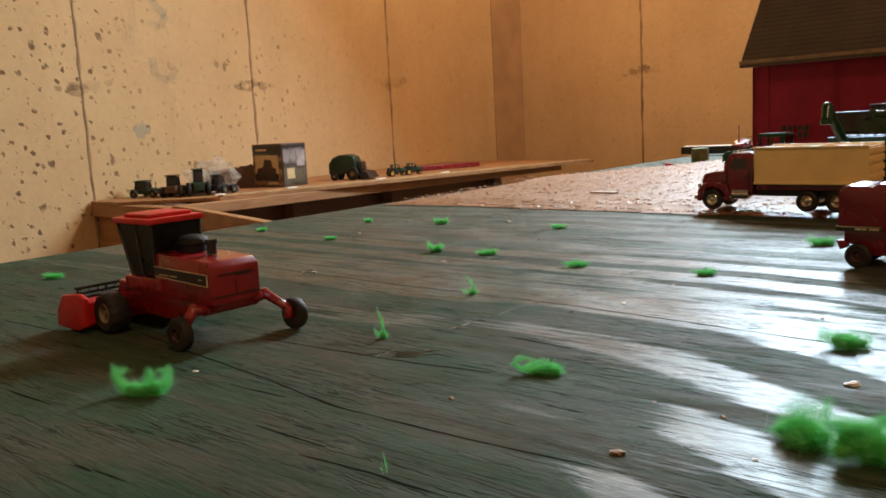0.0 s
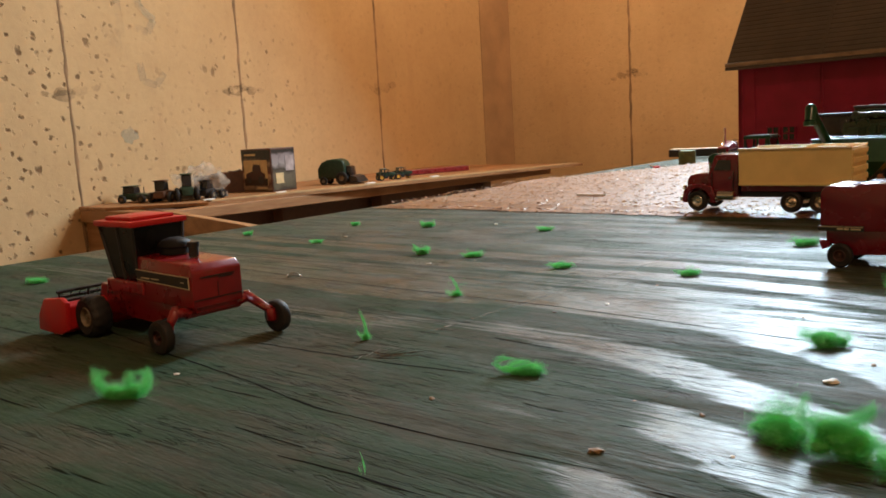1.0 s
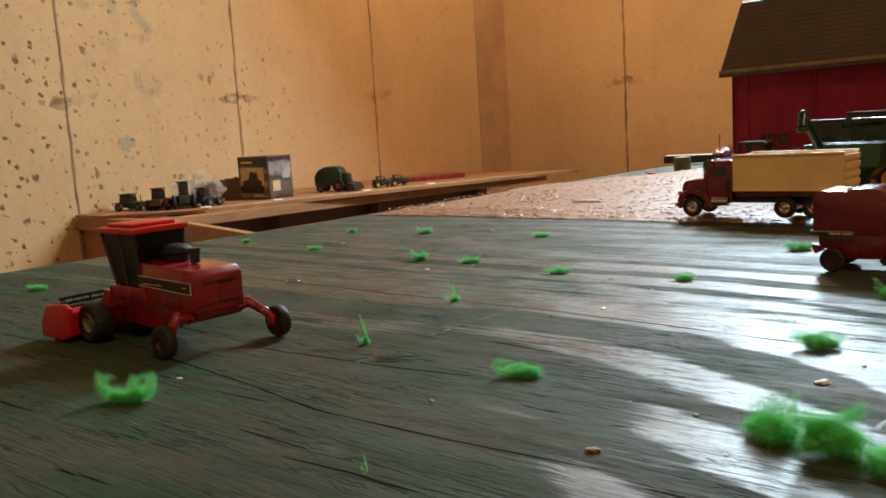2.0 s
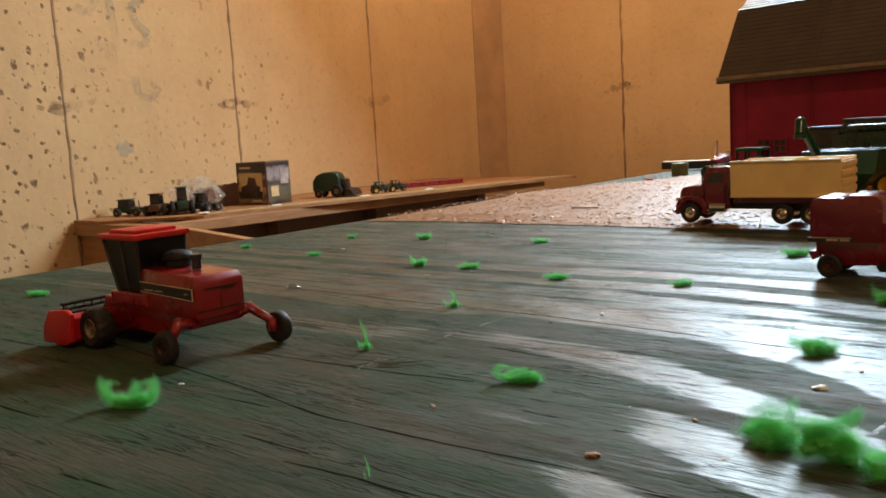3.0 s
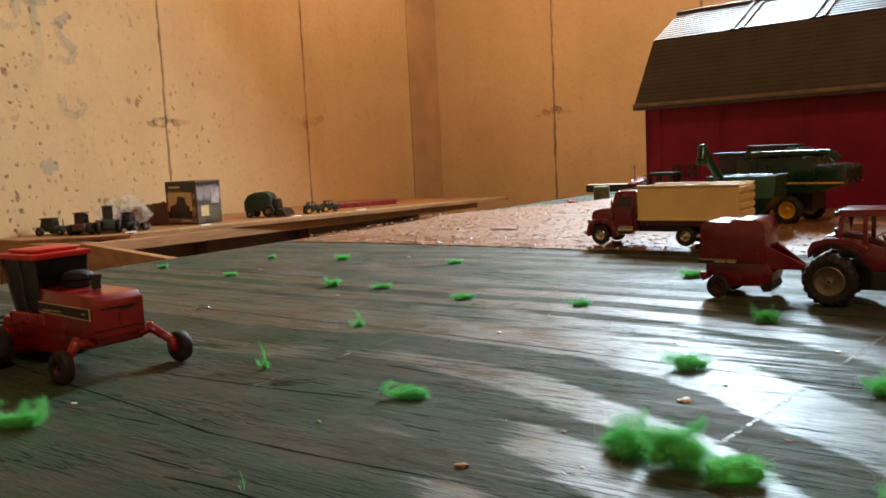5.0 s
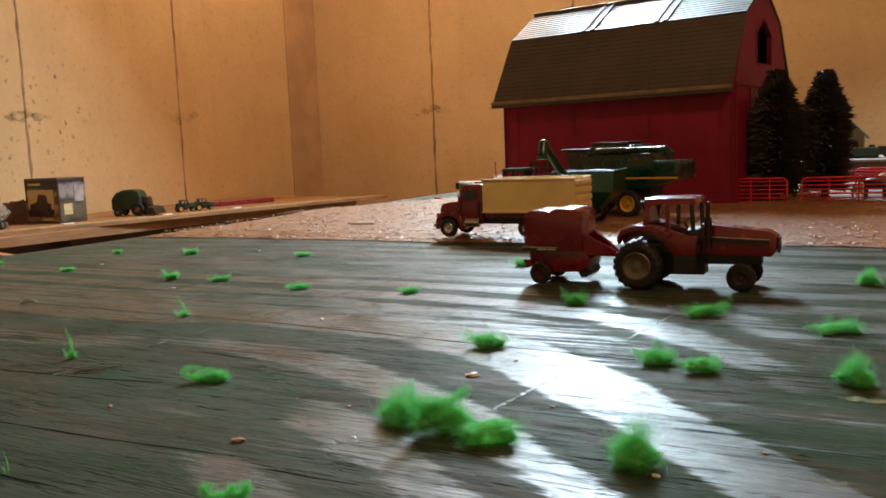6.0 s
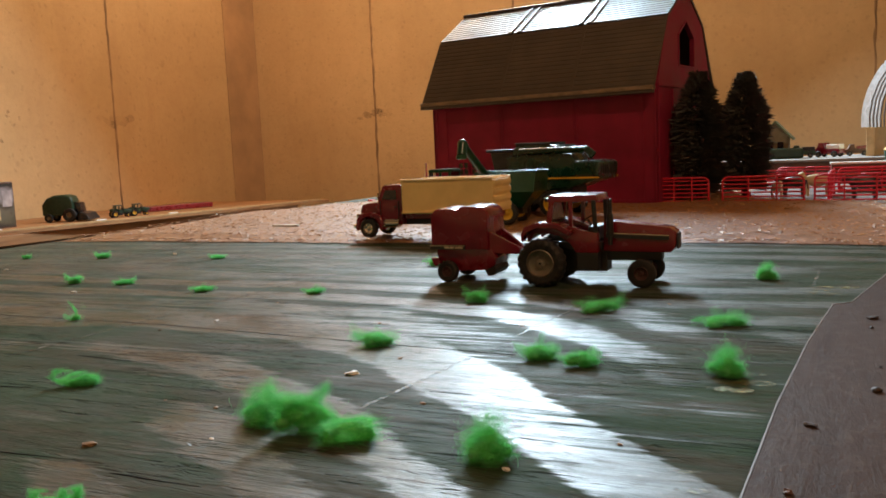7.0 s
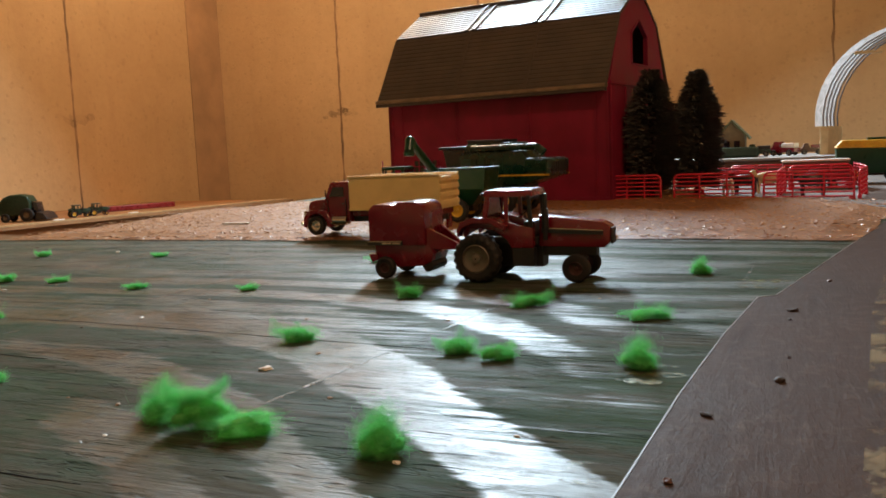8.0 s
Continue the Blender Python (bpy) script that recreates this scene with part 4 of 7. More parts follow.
def baler(loc, rz):
    root = thing("toy_round_baler", "dark red toy round baler with a black-and-cream side stripe", "toy baler", loc, rz)
    bm = bmesh.new()
    outline = [(-0.0092, 0.0172)] + arc(-0.0042, 0.0335, 0.0050, 180, 95, 6) + [(0.0040, 0.0383), (0.0050, 0.0376)] + arc(0.0095, 0.0350, 0.0045, 130, 90, 3) + arc(0.0170, 0.0338, 0.0057, 90, 0, 6) + [(0.0228, 0.0172)]
    prism(bm, outline, 1, -0.0125, 0.0125)
    soften(bm, 0.0007)
    body = part("body", bm, RED, root, smooth=True)
    bm = bmesh.new()
    prism(bm, [(-0.0070, 0.0180), (0.0236, 0.0180), (0.0262, 0.0125), (0.0252, 0.0088), (0.0200, 0.0062), (0.0045, 0.0056), (0.0010, 0.0080), (-0.0070, 0.0122)], 1, -0.0104, 0.0104)
    soften(bm, 0.0006)
    part("lower_body", bm, RED, root, smooth=True)
    bm = bmesh.new()
    rod(bm, (0.0225, -0.0095, 0.0062), (0.0225, 0.0095, 0.0062), 0.0030, seg=14)
    for k in range(9):
        y = -0.0085 + k * 0.0021
        for a in range(0, 360, 60):
            rod(bm, (0.0225, y, 0.0062), (0.0225 + 0.0042 * math.cos(radians(a)), y, 0.0062 + 0.0042 * math.sin(radians(a))), 0.0003, 0.0001, 4)
    part("pickup", bm, BLACK, root)
    for s in (-1, 1):
        wheel(root, 0, s * 0.0130, 0.0057, 0.0044, RIM_RED, 0, 0.5, s)
        y = s * 0.0125
        bm = bmesh.new()
        box(bm, -0.0100, 0.0100, min(y, y + s * 0.0007), max(y, y + s * 0.0007), 0.0172, 0.0196)
        part("side_stripe", bm, BLACK, body, "black side stripe with cream lines")
        bm = bmesh.new()
        y2 = y + s * 0.0007
        box(bm, -0.0098, 0.0098, min(y2, y2 + s * 0.0002), max(y2, y2 + s * 0.0002), 0.0190, 0.0193)
        for k, (a, b) in enumerate(((-0.0015, 0.0012), (0.0016, 0.0036), (0.0045, 0.0088))):
            box(bm, a, b, min(y2, y2 + s * 0.0002), max(y2, y2 + s * 0.0002), 0.0178, 0.0186)
        part("decal", bm, DECAL, body, "cream lettering bars")
        bm = bmesh.new()
        prism(bm, [(0.0225, 0.0260), (0.0232, 0.0262), (0.0395, 0.0158), (0.0395, 0.0138), (0.0225, 0.0150)], 1, min(s * 0.0040, s * 0.0062), max(s * 0.0040, s * 0.0062))
        for v in bm.verts:
            if v.co.x < 0.03:
                v.co.y += s * 0.0045
            else:
                v.co.y -= s * 0.0035
        soften(bm, 0.0004, 1)
        part("drawbar_arm", bm, RED, root)
        bm = bmesh.new()
        prism(bm, [(-0.0098, 0.0125), (-0.0052, 0.0125), (-0.0048, 0.0095), (-0.0080, 0.0082)], 1, min(s * 0.008, s * 0.0128), max(s * 0.008, s * 0.0128))
        part("rear_flap", bm, RED, root)
    bm = bmesh.new()
    box(bm, 0.0370, 0.0450, -0.0014, 0.0014, 0.0085, 0.0150)
    part("hitch", bm, BLACK, root)
    bm = bmesh.new()
    rod(bm, (0, -0.0115, 0.0057), (0, 0.0115, 0.0057), 0.0012)
    part("axle", bm, BLACK, root)
    return root


def windrower(loc, rz):
    """Front is +x; the drive axle is the origin, castors trail behind."""
    root = thing("toy_windrower", "bright red toy windrower with dark cab and wide header", "toy windrower", loc, rz)
    for s in (-1, 1):
        wheel(root, 0, s * 0.0193, 0.0083, 0.0086, HUB, 14, 0.5, s)
        wheel(root, -0.0535 if s > 0 else -0.0650, s * 0.0222, 0.0063, 0.0044, RIM_RED, 0, 0.45, s)
    bm = bmesh.new()
    prism(bm, [(-0.0590, 0.0148), (-0.0592, 0.0284), (-0.0572, 0.0311), (-0.0240, 0.0326), (-0.0215, 0.0321), (-0.0215, 0.0152)], 1, -0.0112, 0.0112)
    for v in bm.verts:
        if v.co.z > 0.030:
            v.co.y *= 0.92
    soften(bm, 0.0008)
    hood = part("hood", bm, RED_BRIGHT, root, smooth=True)
    for s in (-1, 1):
        y = s * 0.0111
        bm = bmesh.new()
        prism(bm, [(-0.0570, 0.0222), (-0.0225, 0.0238), (-0.0225, 0.0272), (-0.0570, 0.0262)], 1, min(y, y + s * 0.0005), max(y, y + s * 0.0005))
        part("side_stripe", bm, BLACK, hood, "black side panel")
        bm = bmesh.new()
        y2 = y + s * 0.0002
        for z0, z1 in ((0.0220, 0.0236), (0.0264, 0.0274)):
            prism(bm, [(-0.0575, z0), (-0.0222, z1), (-0.0222, z1 + 0.0003), (-0.0575, z0 + 0.0003)], 1, min(y2, y2 + s * 0.0004), max(y2, y2 + s * 0.0004))
        box(bm, -0.0576, -0.0573, min(y2, y2 + s * 0.0004), max(y2, y2 + s * 0.0004), 0.0220, 0.0266)
        for a, b in ((-0.0545, -0.0525), (-0.0380, -0.0330), (-0.0315, -0.0255)):
            box(bm, a, b, min(y2, y2 + s * 0.0005), max(y2, y2 + s * 0.0005), 0.0243, 0.0247)
        part("decal", bm, DECAL, hood, "cream border and lettering bars")
    bm = bmesh.new()
    box(bm, -0.0597, -0.0591, -0.0075, 0.0075, 0.0258, 0.0262)
    box(bm, -0.0597, -0.0591, -0.0065, -0.0005, 0.0250, 0.0254)
    box(bm, -0.0595, -0.0590, -0.0108, 0.0108, 0.0176, 0.0179)
    box(bm, -0.05935, -0.0590, -0.0001, 0.0001, 0.0179, 0.0235)
    part("panel_line", bm, BLACK, hood, "dark grille and panel lines")
    bm = bmesh.new()
    rod(bm, (-0.0440, -0.001, 0.0320), (-0.0440, -0.001, 0.0372), 0.0019, seg=12)
    rod(bm, (-0.0440, -0.001, 0.0358), (-0.0440, -0.001, 0.0378), 0.0024, seg=12)
    part("exhaust", bm, BLACK, hood, smooth=True)
    bm = bmesh.new()
    lathe(bm, [(0.0, 0.0390), (0.0026, 0.0388), (0.0050, 0.0380), (0.0062, 0.0369), (0.0064, 0.0355), (0.0056, 0.0350), (0.0058, 0.0325), (0.0, 0.0325)], 22)
    for v in bm.verts:
        v.co = Vector((-0.0300 + v.co.x, -0.002 + v.co.z, v.co.y))
    part("air_cleaner", bm, MATT_BLACK, hood, smooth=True)
    # main frame
    bm = bmesh.new()
    prism(bm, [(0.010, 0.0075), (0.013, 0.0125), (0.010, 0.0195), (-0.0575, 0.0165), (-0.0575, 0.0125), (-0.035, 0.0085), (-0.030, 0.0060)], 1, -0.0095, 0.0095)
    soften(bm, 0.0008)
    part("frame", bm, RED_BRIGHT, root, smooth=True)
    bm = bmesh.new()
    box(bm, -0.0260, 0.0010, -0.0118, 0.0118, 0.0172, 0.0225)
    soften(bm, 0.0008)
    part("platform", bm, RED_BRIGHT, root)
    # rear axle arms with castor legs
    for s in (-1, 1):
        x = -0.0535 if s > 0 else -0.0650
        bm = bmesh.new()
        rod(bm, (-0.0540, s * 0.010, 0.0128), (-0.0545, s * 0.0165, 0.0140), 0.0020)
        rod(bm, (-0.0545, s * 0.0160, 0.0146), (x, s * 0.0192, 0.0090), 0.0021, 0.0017)
        rod(bm, (x, s * 0.0186, 0.0064), (x, s * 0.0218, 0.0064), 0.0013)
        rod(bm, (x, s * 0.0190, 0.0098), (x, s * 0.0190, 0.0050), 0.0019)
        rod(bm, (-0.0545, s * 0.0162, 0.0130), (-0.0545, s * 0.0162, 0.0165), 0.0014)
        soften(bm, 0.0002, 1)
        part("castor_arm", bm, RED_BRIGHT, root, smooth=True)
    rod_bm = bmesh.new()
    rod(rod_bm, (-0.0540, -0.012, 0.0128), (-0.0540, 0.012, 0.0128), 0.0022)
    part("rear_axle", rod_bm, RED_BRIGHT, root)
    # cab: dark glass box that widens upwards, under an overhanging roof
    bm = bmesh.new()
    prism(bm, [(-0.0212, 0.0225), (-0.0220, 0.0450), (0.0030, 0.0450), (-0.0035, 0.0225)], 1, -0.0102, 0.0102)
    for v in bm.verts:
        if v.co.z > 0.04:
            v.co.y *= 1.12
    soften(bm, 0.0006, 1)
    cab = part("cab", bm, CAB_BLACK, root, "dark smoked cab glazing")
    for s in (-1, 1):
        for (x0, x1) in ((-0.0212, -0.0220), (-0.0115, -0.0105), (-0.0035, 0.0030)):
            bm = bmesh.new()
            rod(bm, (x0, s * 0.0102, 0.0225), (x1, s * 0.0114, 0.0450), 0.0007, seg=6)
            part("cab_post", bm, BLACK, cab)
    bm = bmesh.new()
    box(bm, -0.0236, 0.0046, -0.0130, 0.0130, 0.0440, 0.0463)
    box(bm, -0.0192, 0.0008, -0.0098, 0.0098, 0.0462, 0.0478)
    for v in bm.verts:
        if v.co.z > 0.0480:
            v.co.x = -0.009 + (v.co.x + 0.009) * 0.92
            v.co.y *= 0.9
    soften(bm, 0.0007)
    part("roof", bm, RED_SHIELD, root, smooth=True)
    # header
    bm = bmesh.new()
    prism(bm, [(0.0140, 0.0030), (0.0125, 0.0125), (0.0150, 0.0145), (0.0175, 0.0125), (0.0185, 0.0045), (0.0300, 0.0018), (0.0300, 0.0008), (0.0180, 0.0010)], 1, -0.0262, 0.0262)
    soften(bm, 0.0004, 1)
    head = part("header", bm, RED_SHIELD, root, "", (-0.0060, 0, 0))
    for s in (-1, 1):
        bm = bmesh.new()
        prism(bm, [(0.0120, 0.0030), (0.0105, 0.0148), (0.0150, 0.0165), (0.0290, 0.0150), (0.0350, 0.0080), (0.0360, 0.0012), (0.0180, 0.0008)], 1, min(s * 0.0262, s * 0.0286), max(s * 0.0262, s * 0.0286))
        soften(bm, 0.0009)
        part("end_shield", bm, RED_SHIELD, head, smooth=True)
    bm = bmesh.new()
    for k in range(5):
        a = radians(72 * k + 20)
        y, z = 0.0230 + 0.0046 * math.cos(a), 0.0130 + 0.0046 * math.sin(a)
        rod(bm, (y, -0.0255, z), (y, 0.0255, z), 0.0008, seg=6)
        for j in range(13):
            yy = -0.0240 + j * 0.0039
            rod(bm, (y, yy, z), (y + 0.0022, yy, z - 0.0026), 0.0003, 0.0002, 4)
    rod(bm, (0.0230, -0.0261, 0.0130), (0.0230, 0.0261, 0.0130), 0.0013)
    for yy in (-0.0245, -0.012, 0.0, 0.012, 0.0245):
        for k in range(5):
            a = radians(72 * k + 20)
            rod(bm, (0.0230, yy, 0.0130), (0.0230 + 0.0046 * math.cos(a), yy, 0.0130 + 0.0046 * math.sin(a)), 0.0005, seg=4)
    part("reel", bm, BLACK, head, "black pickup reel")
    for s in (-1, 1):
        bm = bmesh.new()
        rod(bm, (0.006, s * 0.012, 0.0120), (0.0150, s * 0.014, 0.0080), 0.0018)
        part("lift_arm", bm, RED_BRIGHT, root)
    return root


def grain_truck(loc, rz):
    root = thing("toy_grain_truck", "dark red toy tandem truck with a cream-yellow grain box", "toy truck", loc, rz)
    for s in (-1, 1):
        wheel(root, 0, s * 0.0150, 0.0072, 0.0056, CHROME, 0, 0.58, s)
        for x in (-0.066, -0.085):
            wheel(root, x, s * 0.0150, 0.0072, 0.0064, CHROME, 0, 0.55, s)
    bm = bmesh.new()
    for s in (-1, 1):
        box(bm, -0.1005, 0.0080, s * 0.0060 - 0.0012, s * 0.0060 + 0.0012, 0.0095, 0.0140)
    for x in (-0.0985, -0.0765, -0.04, -0.02):
        box(bm, x - 0.001, x + 0.001, -0.006, 0.006, 0.0100, 0.0135)
    for x in (0, -0.066, -0.085):
        rod(bm, (x, -0.013, 0.0072), (x, 0.013, 0.0072), 0.0016)
    soften(bm, 0.0003, 1)
    part("chassis", bm, BLACK, root)
    bm = bmesh.new()
    box(bm, -0.1020, -0.0310, -0.0140, 0.0140, 0.0140, 0.0186)
    soften(bm, 0.0006)
    part("sub_frame", bm, RED, root)
    # hood and cab
    bm = bmesh.new()
    prism(bm, [(-0.0080, 0.0095), (-0.0080, 0.0270), (0.0040, 0.0262), (0.0092, 0.0250), (0.0108, 0.0225), (0.0110, 0.0105)], 1, -0.0092, 0.0092)
    for v in bm.verts:
        if v.co.z > 0.022:
            v.co.y *= 0.85
    soften(bm, 0.0010)
    part("hood", bm, RED, root, smooth=True)
    bm = bmesh.new()
    prism(bm, [(-0.0285, 0.0100), (-0.0285, 0.0392), (-0.0270, 0.0402), (-0.0128, 0.0400), (-0.0114, 0.0392), (-0.0072, 0.0272), (-0.0068, 0.0100)], 1, -0.0138, 0.0138)
    for v in bm.verts:
        if v.co.z > 0.036:
            v.co.y *= 0.88
    soften(bm, 0.0008)
    cab = part("cab", bm, RED, root, smooth=True)
    for s in (-1, 1):
        bm = bmesh.new()
        prism(bm, [(-0.0236, 0.0292), (-0.0232, 0.0362), (-0.0142, 0.0362), (-0.0112, 0.0292)], 1, min(s * 0.0122, s * 0.0139), max(s * 0.0122, s * 0.0139))
        for v in bm.verts:
            if v.co.z > 0.036:
                v.co.y -= s * 0.0009
        part("side_window", bm, GLASS_DARK, cab, "dark side window")
        bm = bmesh.new()
        outline = arc(0, 0.0072, 0.0090, -8, 188, 12) + [(-0.0130, 0.0058), (-0.0130, 0.0095), (-0.0098, 0.0175), (-0.0030, 0.0196), (0.0068, 0.0188), (0.0112, 0.0140), (0.0118, 0.0060)]
        prism(bm, outline, 1, min(s * 0.0085, s * 0.0158), max(s * 0.0085, s * 0.0158))
        soften(bm, 0.0005, 1)
        part("fender", bm, RED, root, smooth=True)
        bm = bmesh.new()
        rod(bm, (-0.0265, s * 0.0145, 0.0112), (-0.0145, s * 0.0145, 0.0112), 0.0036, seg=16)
        soften(bm, 0.0004, 1)
        part("fuel_tank", bm, CHROME, root, smooth=True)
        bm = bmesh.new()
        rod(bm, (0.0108, s * 0.0112, 0.0165), (0.0124, s * 0.0112, 0.0165), 0.0017, seg=12)
        part("headlight", bm, CHROME, root, smooth=True)
        bm = bmesh.new()
        box(bm, -0.0985, -0.0970, min(s * 0.0105, s * 0.0180), max(s * 0.0105, s * 0.0180), 0.0025, 0.0180)
        part("mud_flap", bm, RED, root)
    bm = bmesh.new()
    prism(bm, [(-0.0116, 0.0386), (-0.0108, 0.0388), (-0.0071, 0.0284), (-0.0079, 0.0280)], 1, -0.0112, 0.0112)
    part("windscreen", bm, GLASS_DARK, cab, "dark windscreen")
    for s in (-1, 1):
        y0, y1 = sorted((s * 0.0137, s * 0.0143))
        bm = bmesh.new()
        box(bm, -0.0255, -0.0100, y0, y1, 0.0128, 0.0133)
        box(bm, -0.0257, -0.0253, y0, y1, 0.0128, 0.0280)
        box(bm, -0.0102, -0.0098, y0, y1, 0.0128, 0.0280)
        box(bm, -0.0238, -0.0222, y0, y1 + 0.0002 * (s > 0), 0.0232, 0.0240)
        part("door_seam", bm, BLACK, cab, "dark door outline and handle")
        block("mirror", (-0.0096, -0.0088, min(s * 0.0150, s * 0.0168), max(s * 0.0150, s * 0.0168), 0.0290, 0.0345), CHROME, cab, 0.0003)
        block("mirror_arm", (-0.0094, -0.0090, min(s * 0.0125, s * 0.0152), max(s * 0.0125, s * 0.0152), 0.0312, 0.0317), BLACK, cab)
        block("cab_step", (-0.0240, -0.0120, min(s * 0.0128, s * 0.0158), max(s * 0.0128, s * 0.0158), 0.0085, 0.0096), CHROME, root, 0.0003)
    for y in (-0.008, 0.0, 0.008):
        block("marker_lamp", (-0.0132, -0.0120, y - 0.0008, y + 0.0008, 0.0399, 0.0407), CHROME, cab, 0.0003)
    bm = bmesh.new()
    box(bm, 0.0107, 0.0116, -0.0070, 0.0070, 0.0112, 0.0215)
    for k in range(5):
        box(bm, 0.0114, 0.0120, -0.0066, 0.0066, 0.0122 + k * 0.0018, 0.0130 + k * 0.0018)
    part("grille", bm, CHROME, root)
    bm = bmesh.new()
    box(bm, 0.0118, 0.0140, -0.0155, 0.0155, 0.0072, 0.0102)
    soften(bm, 0.0006)
    part("bumper", bm, CHROME, root)
    # grain box with ribbed tailgate, hollow
    bm = bmesh.new()
    x0, x1, w, z0, z1, t = -0.1045, -0.0310, 0.0185, 0.0188, 0.0434, 0.0012
    open_box(bm, x0, x1, -w, w, z0, z1, t)
    soften(bm, 0.0003, 1)
    bed = part("grain_box", bm, CREAM, root, "cream-yellow ribbed grain box")
    for s in (-1, 1):
        block("top_rail", (x0 - 0.0003, x1 + 0.0003, s * w - 0.0009, s * w + 0.0009, z1 - 0.0007, z1 + 0.0010), CREAM, bed, 0.0004)
        block("bottom_rail", (x0, x1, min(s * (w + 0.0001), s * (w + 0.0010)), max(s * (w + 0.0001), s * (w + 0.0010)), z0 - 0.0002, z0 + 0.0016), CREAM, bed, 0.0003)
    for k in range(4):
        z = z0 + 0.0022 + k * 0.0058
        block("tailgate_rib", (x0 - 0.0011, x0 - 0.0001, -w + 0.0004, w - 0.0004, z, z + 0.0036), CREAM, bed, 0.0004)
    return root


def combine(loc, rz):
    root = thing("toy_combine", "dark green toy combine with yellow rims and stripe", "toy combine", loc, rz)
    for s in (-1, 1):
        wheel(root, 0, s * 0.0235, 0.0118, 0.0085, YELLOW, 16, 0.62, s)
        wheel(root, 0.052, s * 0.0260, 0.0150, 0.0100, YELLOW, 18, 0.6, s)
    bm = bmesh.new()
    prism(bm, [(-0.0440, 0.0330), (-0.0445, 0.0470), (-0.0400, 0.0490), (-0.0220, 0.0490), (-0.0180, 0.0560), (0.0300, 0.0560), (0.0480, 0.0535), (0.0480, 0.0260), (0.0100, 0.0230), (-0.0150, 0.0250)], 1, -0.0200, 0.0200)
    soften(bm, 0.0012)
    body = part("body", bm, GREEN_DEEP, root, smooth=True)
    bm = bmesh.new()
    prism(bm, [(-0.010, 0.0555), (0.0440, 0.0555), (0.0400, 0.0640), (-0.004, 0.0640)], 1, -0.0170, 0.0170)
    soften(bm, 0.0010)
    part("grain_tank", bm, GREEN_DEEP, root, smooth=True)
    bm = bmesh.new()
    rod(bm, (0.034, 0.0190, 0.0590), (-0.0340, 0.0215, 0.0590), 0.0030, seg=14)
    rod(bm, (-0.0340, 0.0215, 0.0590), (-0.0400, 0.0215, 0.0535), 0.0032, 0.0038, seg=14)
    part("unloading_auger", bm, GREEN_DEEP, root, "long green unloading tube", smooth=True)
    for s in (-1, 1):
        y = s * 0.0200
        bm = bmesh.new()
        box(bm, -0.0443, 0.0440, min(y, y + s * 0.0007), max(y, y + s * 0.0007), 0.0335, 0.0350)
        part("side_stripe", bm, YELLOW, body, "yellow side stripe")
        bm = bmesh.new()
        box(bm, -0.0420, -0.0200, min(y, y + s * 0.0012), max(y, y + s * 0.0012), 0.0365, 0.0480)
        soften(bm, 0.0008, 1)
        part("side_panel", bm, GREEN_DEEP, body)
    bm = bmesh.new()
    prism(bm, [(0.0440, 0.0330), (0.0440, 0.0590), (0.0700, 0.0600), (0.0640, 0.0330)], 1, -0.0135, 0.0135)
    soften(bm, 0.0010)
    part("cab", bm, GLASS_DARK, root, "dark cab glazing", smooth=True)
    bm = bmesh.new()
    box(bm, 0.0430, 0.0740, -0.0150, 0.0150, 0.0590, 0.0618)
    soften(bm, 0.0012)
    part("cab_roof", bm, BLACK, root, "black cab roof", smooth=True)
    bm = bmesh.new()
    prism(bm, [(0.050, 0.030), (0.070, 0.020), (0.088, 0.008), (0.086, 0.003), (0.060, 0.010), (0.048, 0.020)], 1, -0.012, 0.012)
    soften(bm, 0.0008, 1)
    part("feeder_house", bm, GREEN_DEEP, root)
    bm = bmesh.new()
    rod(bm, (0, -0.020, 0.0118), (0, 0.020, 0.0118), 0.0020)
    rod(bm, (0.052, -0.021, 0.0150), (0.052, 0.021, 0.0150), 0.0028)
    box(bm, -0.016, 0.056, -0.014, 0.014, 0.0110, 0.0260)
    part("chassis", bm, BLACK, root)
    bm = bmesh.new()
    rod(bm, (0.046, -0.007, 0.0640), (0.046, -0.007, 0.0665), 0.0016, seg=10)
    part("beacon", bm, CHROME, root, smooth=True)
    for s in (-1, 1):
        bm = bmesh.new()
        rod(bm, (0.0405, s * 0.0170, 0.0330), (0.0405, s * 0.0170, 0.0560), 0.0008, seg=6)
        rod(bm, (0.0445, s * 0.0185, 0.0330), (0.0445, s * 0.0185, 0.0560), 0.0008, seg=6)
        for k in range(5):
            rod(bm, (0.0405, s * 0.0170, 0.0345 + 0.0045 * k), (0.0445, s * 0.0185, 0.0345 + 0.0045 * k), 0.0006, seg=6)
        part("ladder", bm, BLACK, root)
        y0, y1 = sorted((s * 0.0201, s * 0.0206))
        bm = bmesh.new()
        for k in range(4):
            box(bm, 0.0020 + 0.009 * k, 0.0085 + 0.009 * k, y0, y1, 0.0380, 0.0500)
        part("side_shield", bm, GREEN_DEEP, body, "deep green side shields")
    bm = bmesh.new()
    for k in range(7):
        box(bm, -0.0448, -0.0443, -0.0150 + 0.0045 * k, -0.0125 + 0.0045 * k, 0.0370, 0.0455)
    part("rear_grille", bm, BLACK, body, "dark rear grille slots")
    bm = bmesh.new()
    prism(bm, [(0.0060, 0.0630), (0.0400, 0.0625), (0.0420, 0.0672), (0.0040, 0.0668)], 1, -0.0150, 0.0150)
    soften(bm, 0.0006, 1)
    part("tank_extension", bm, BLACK, root, "black grain tank extension")
    return root


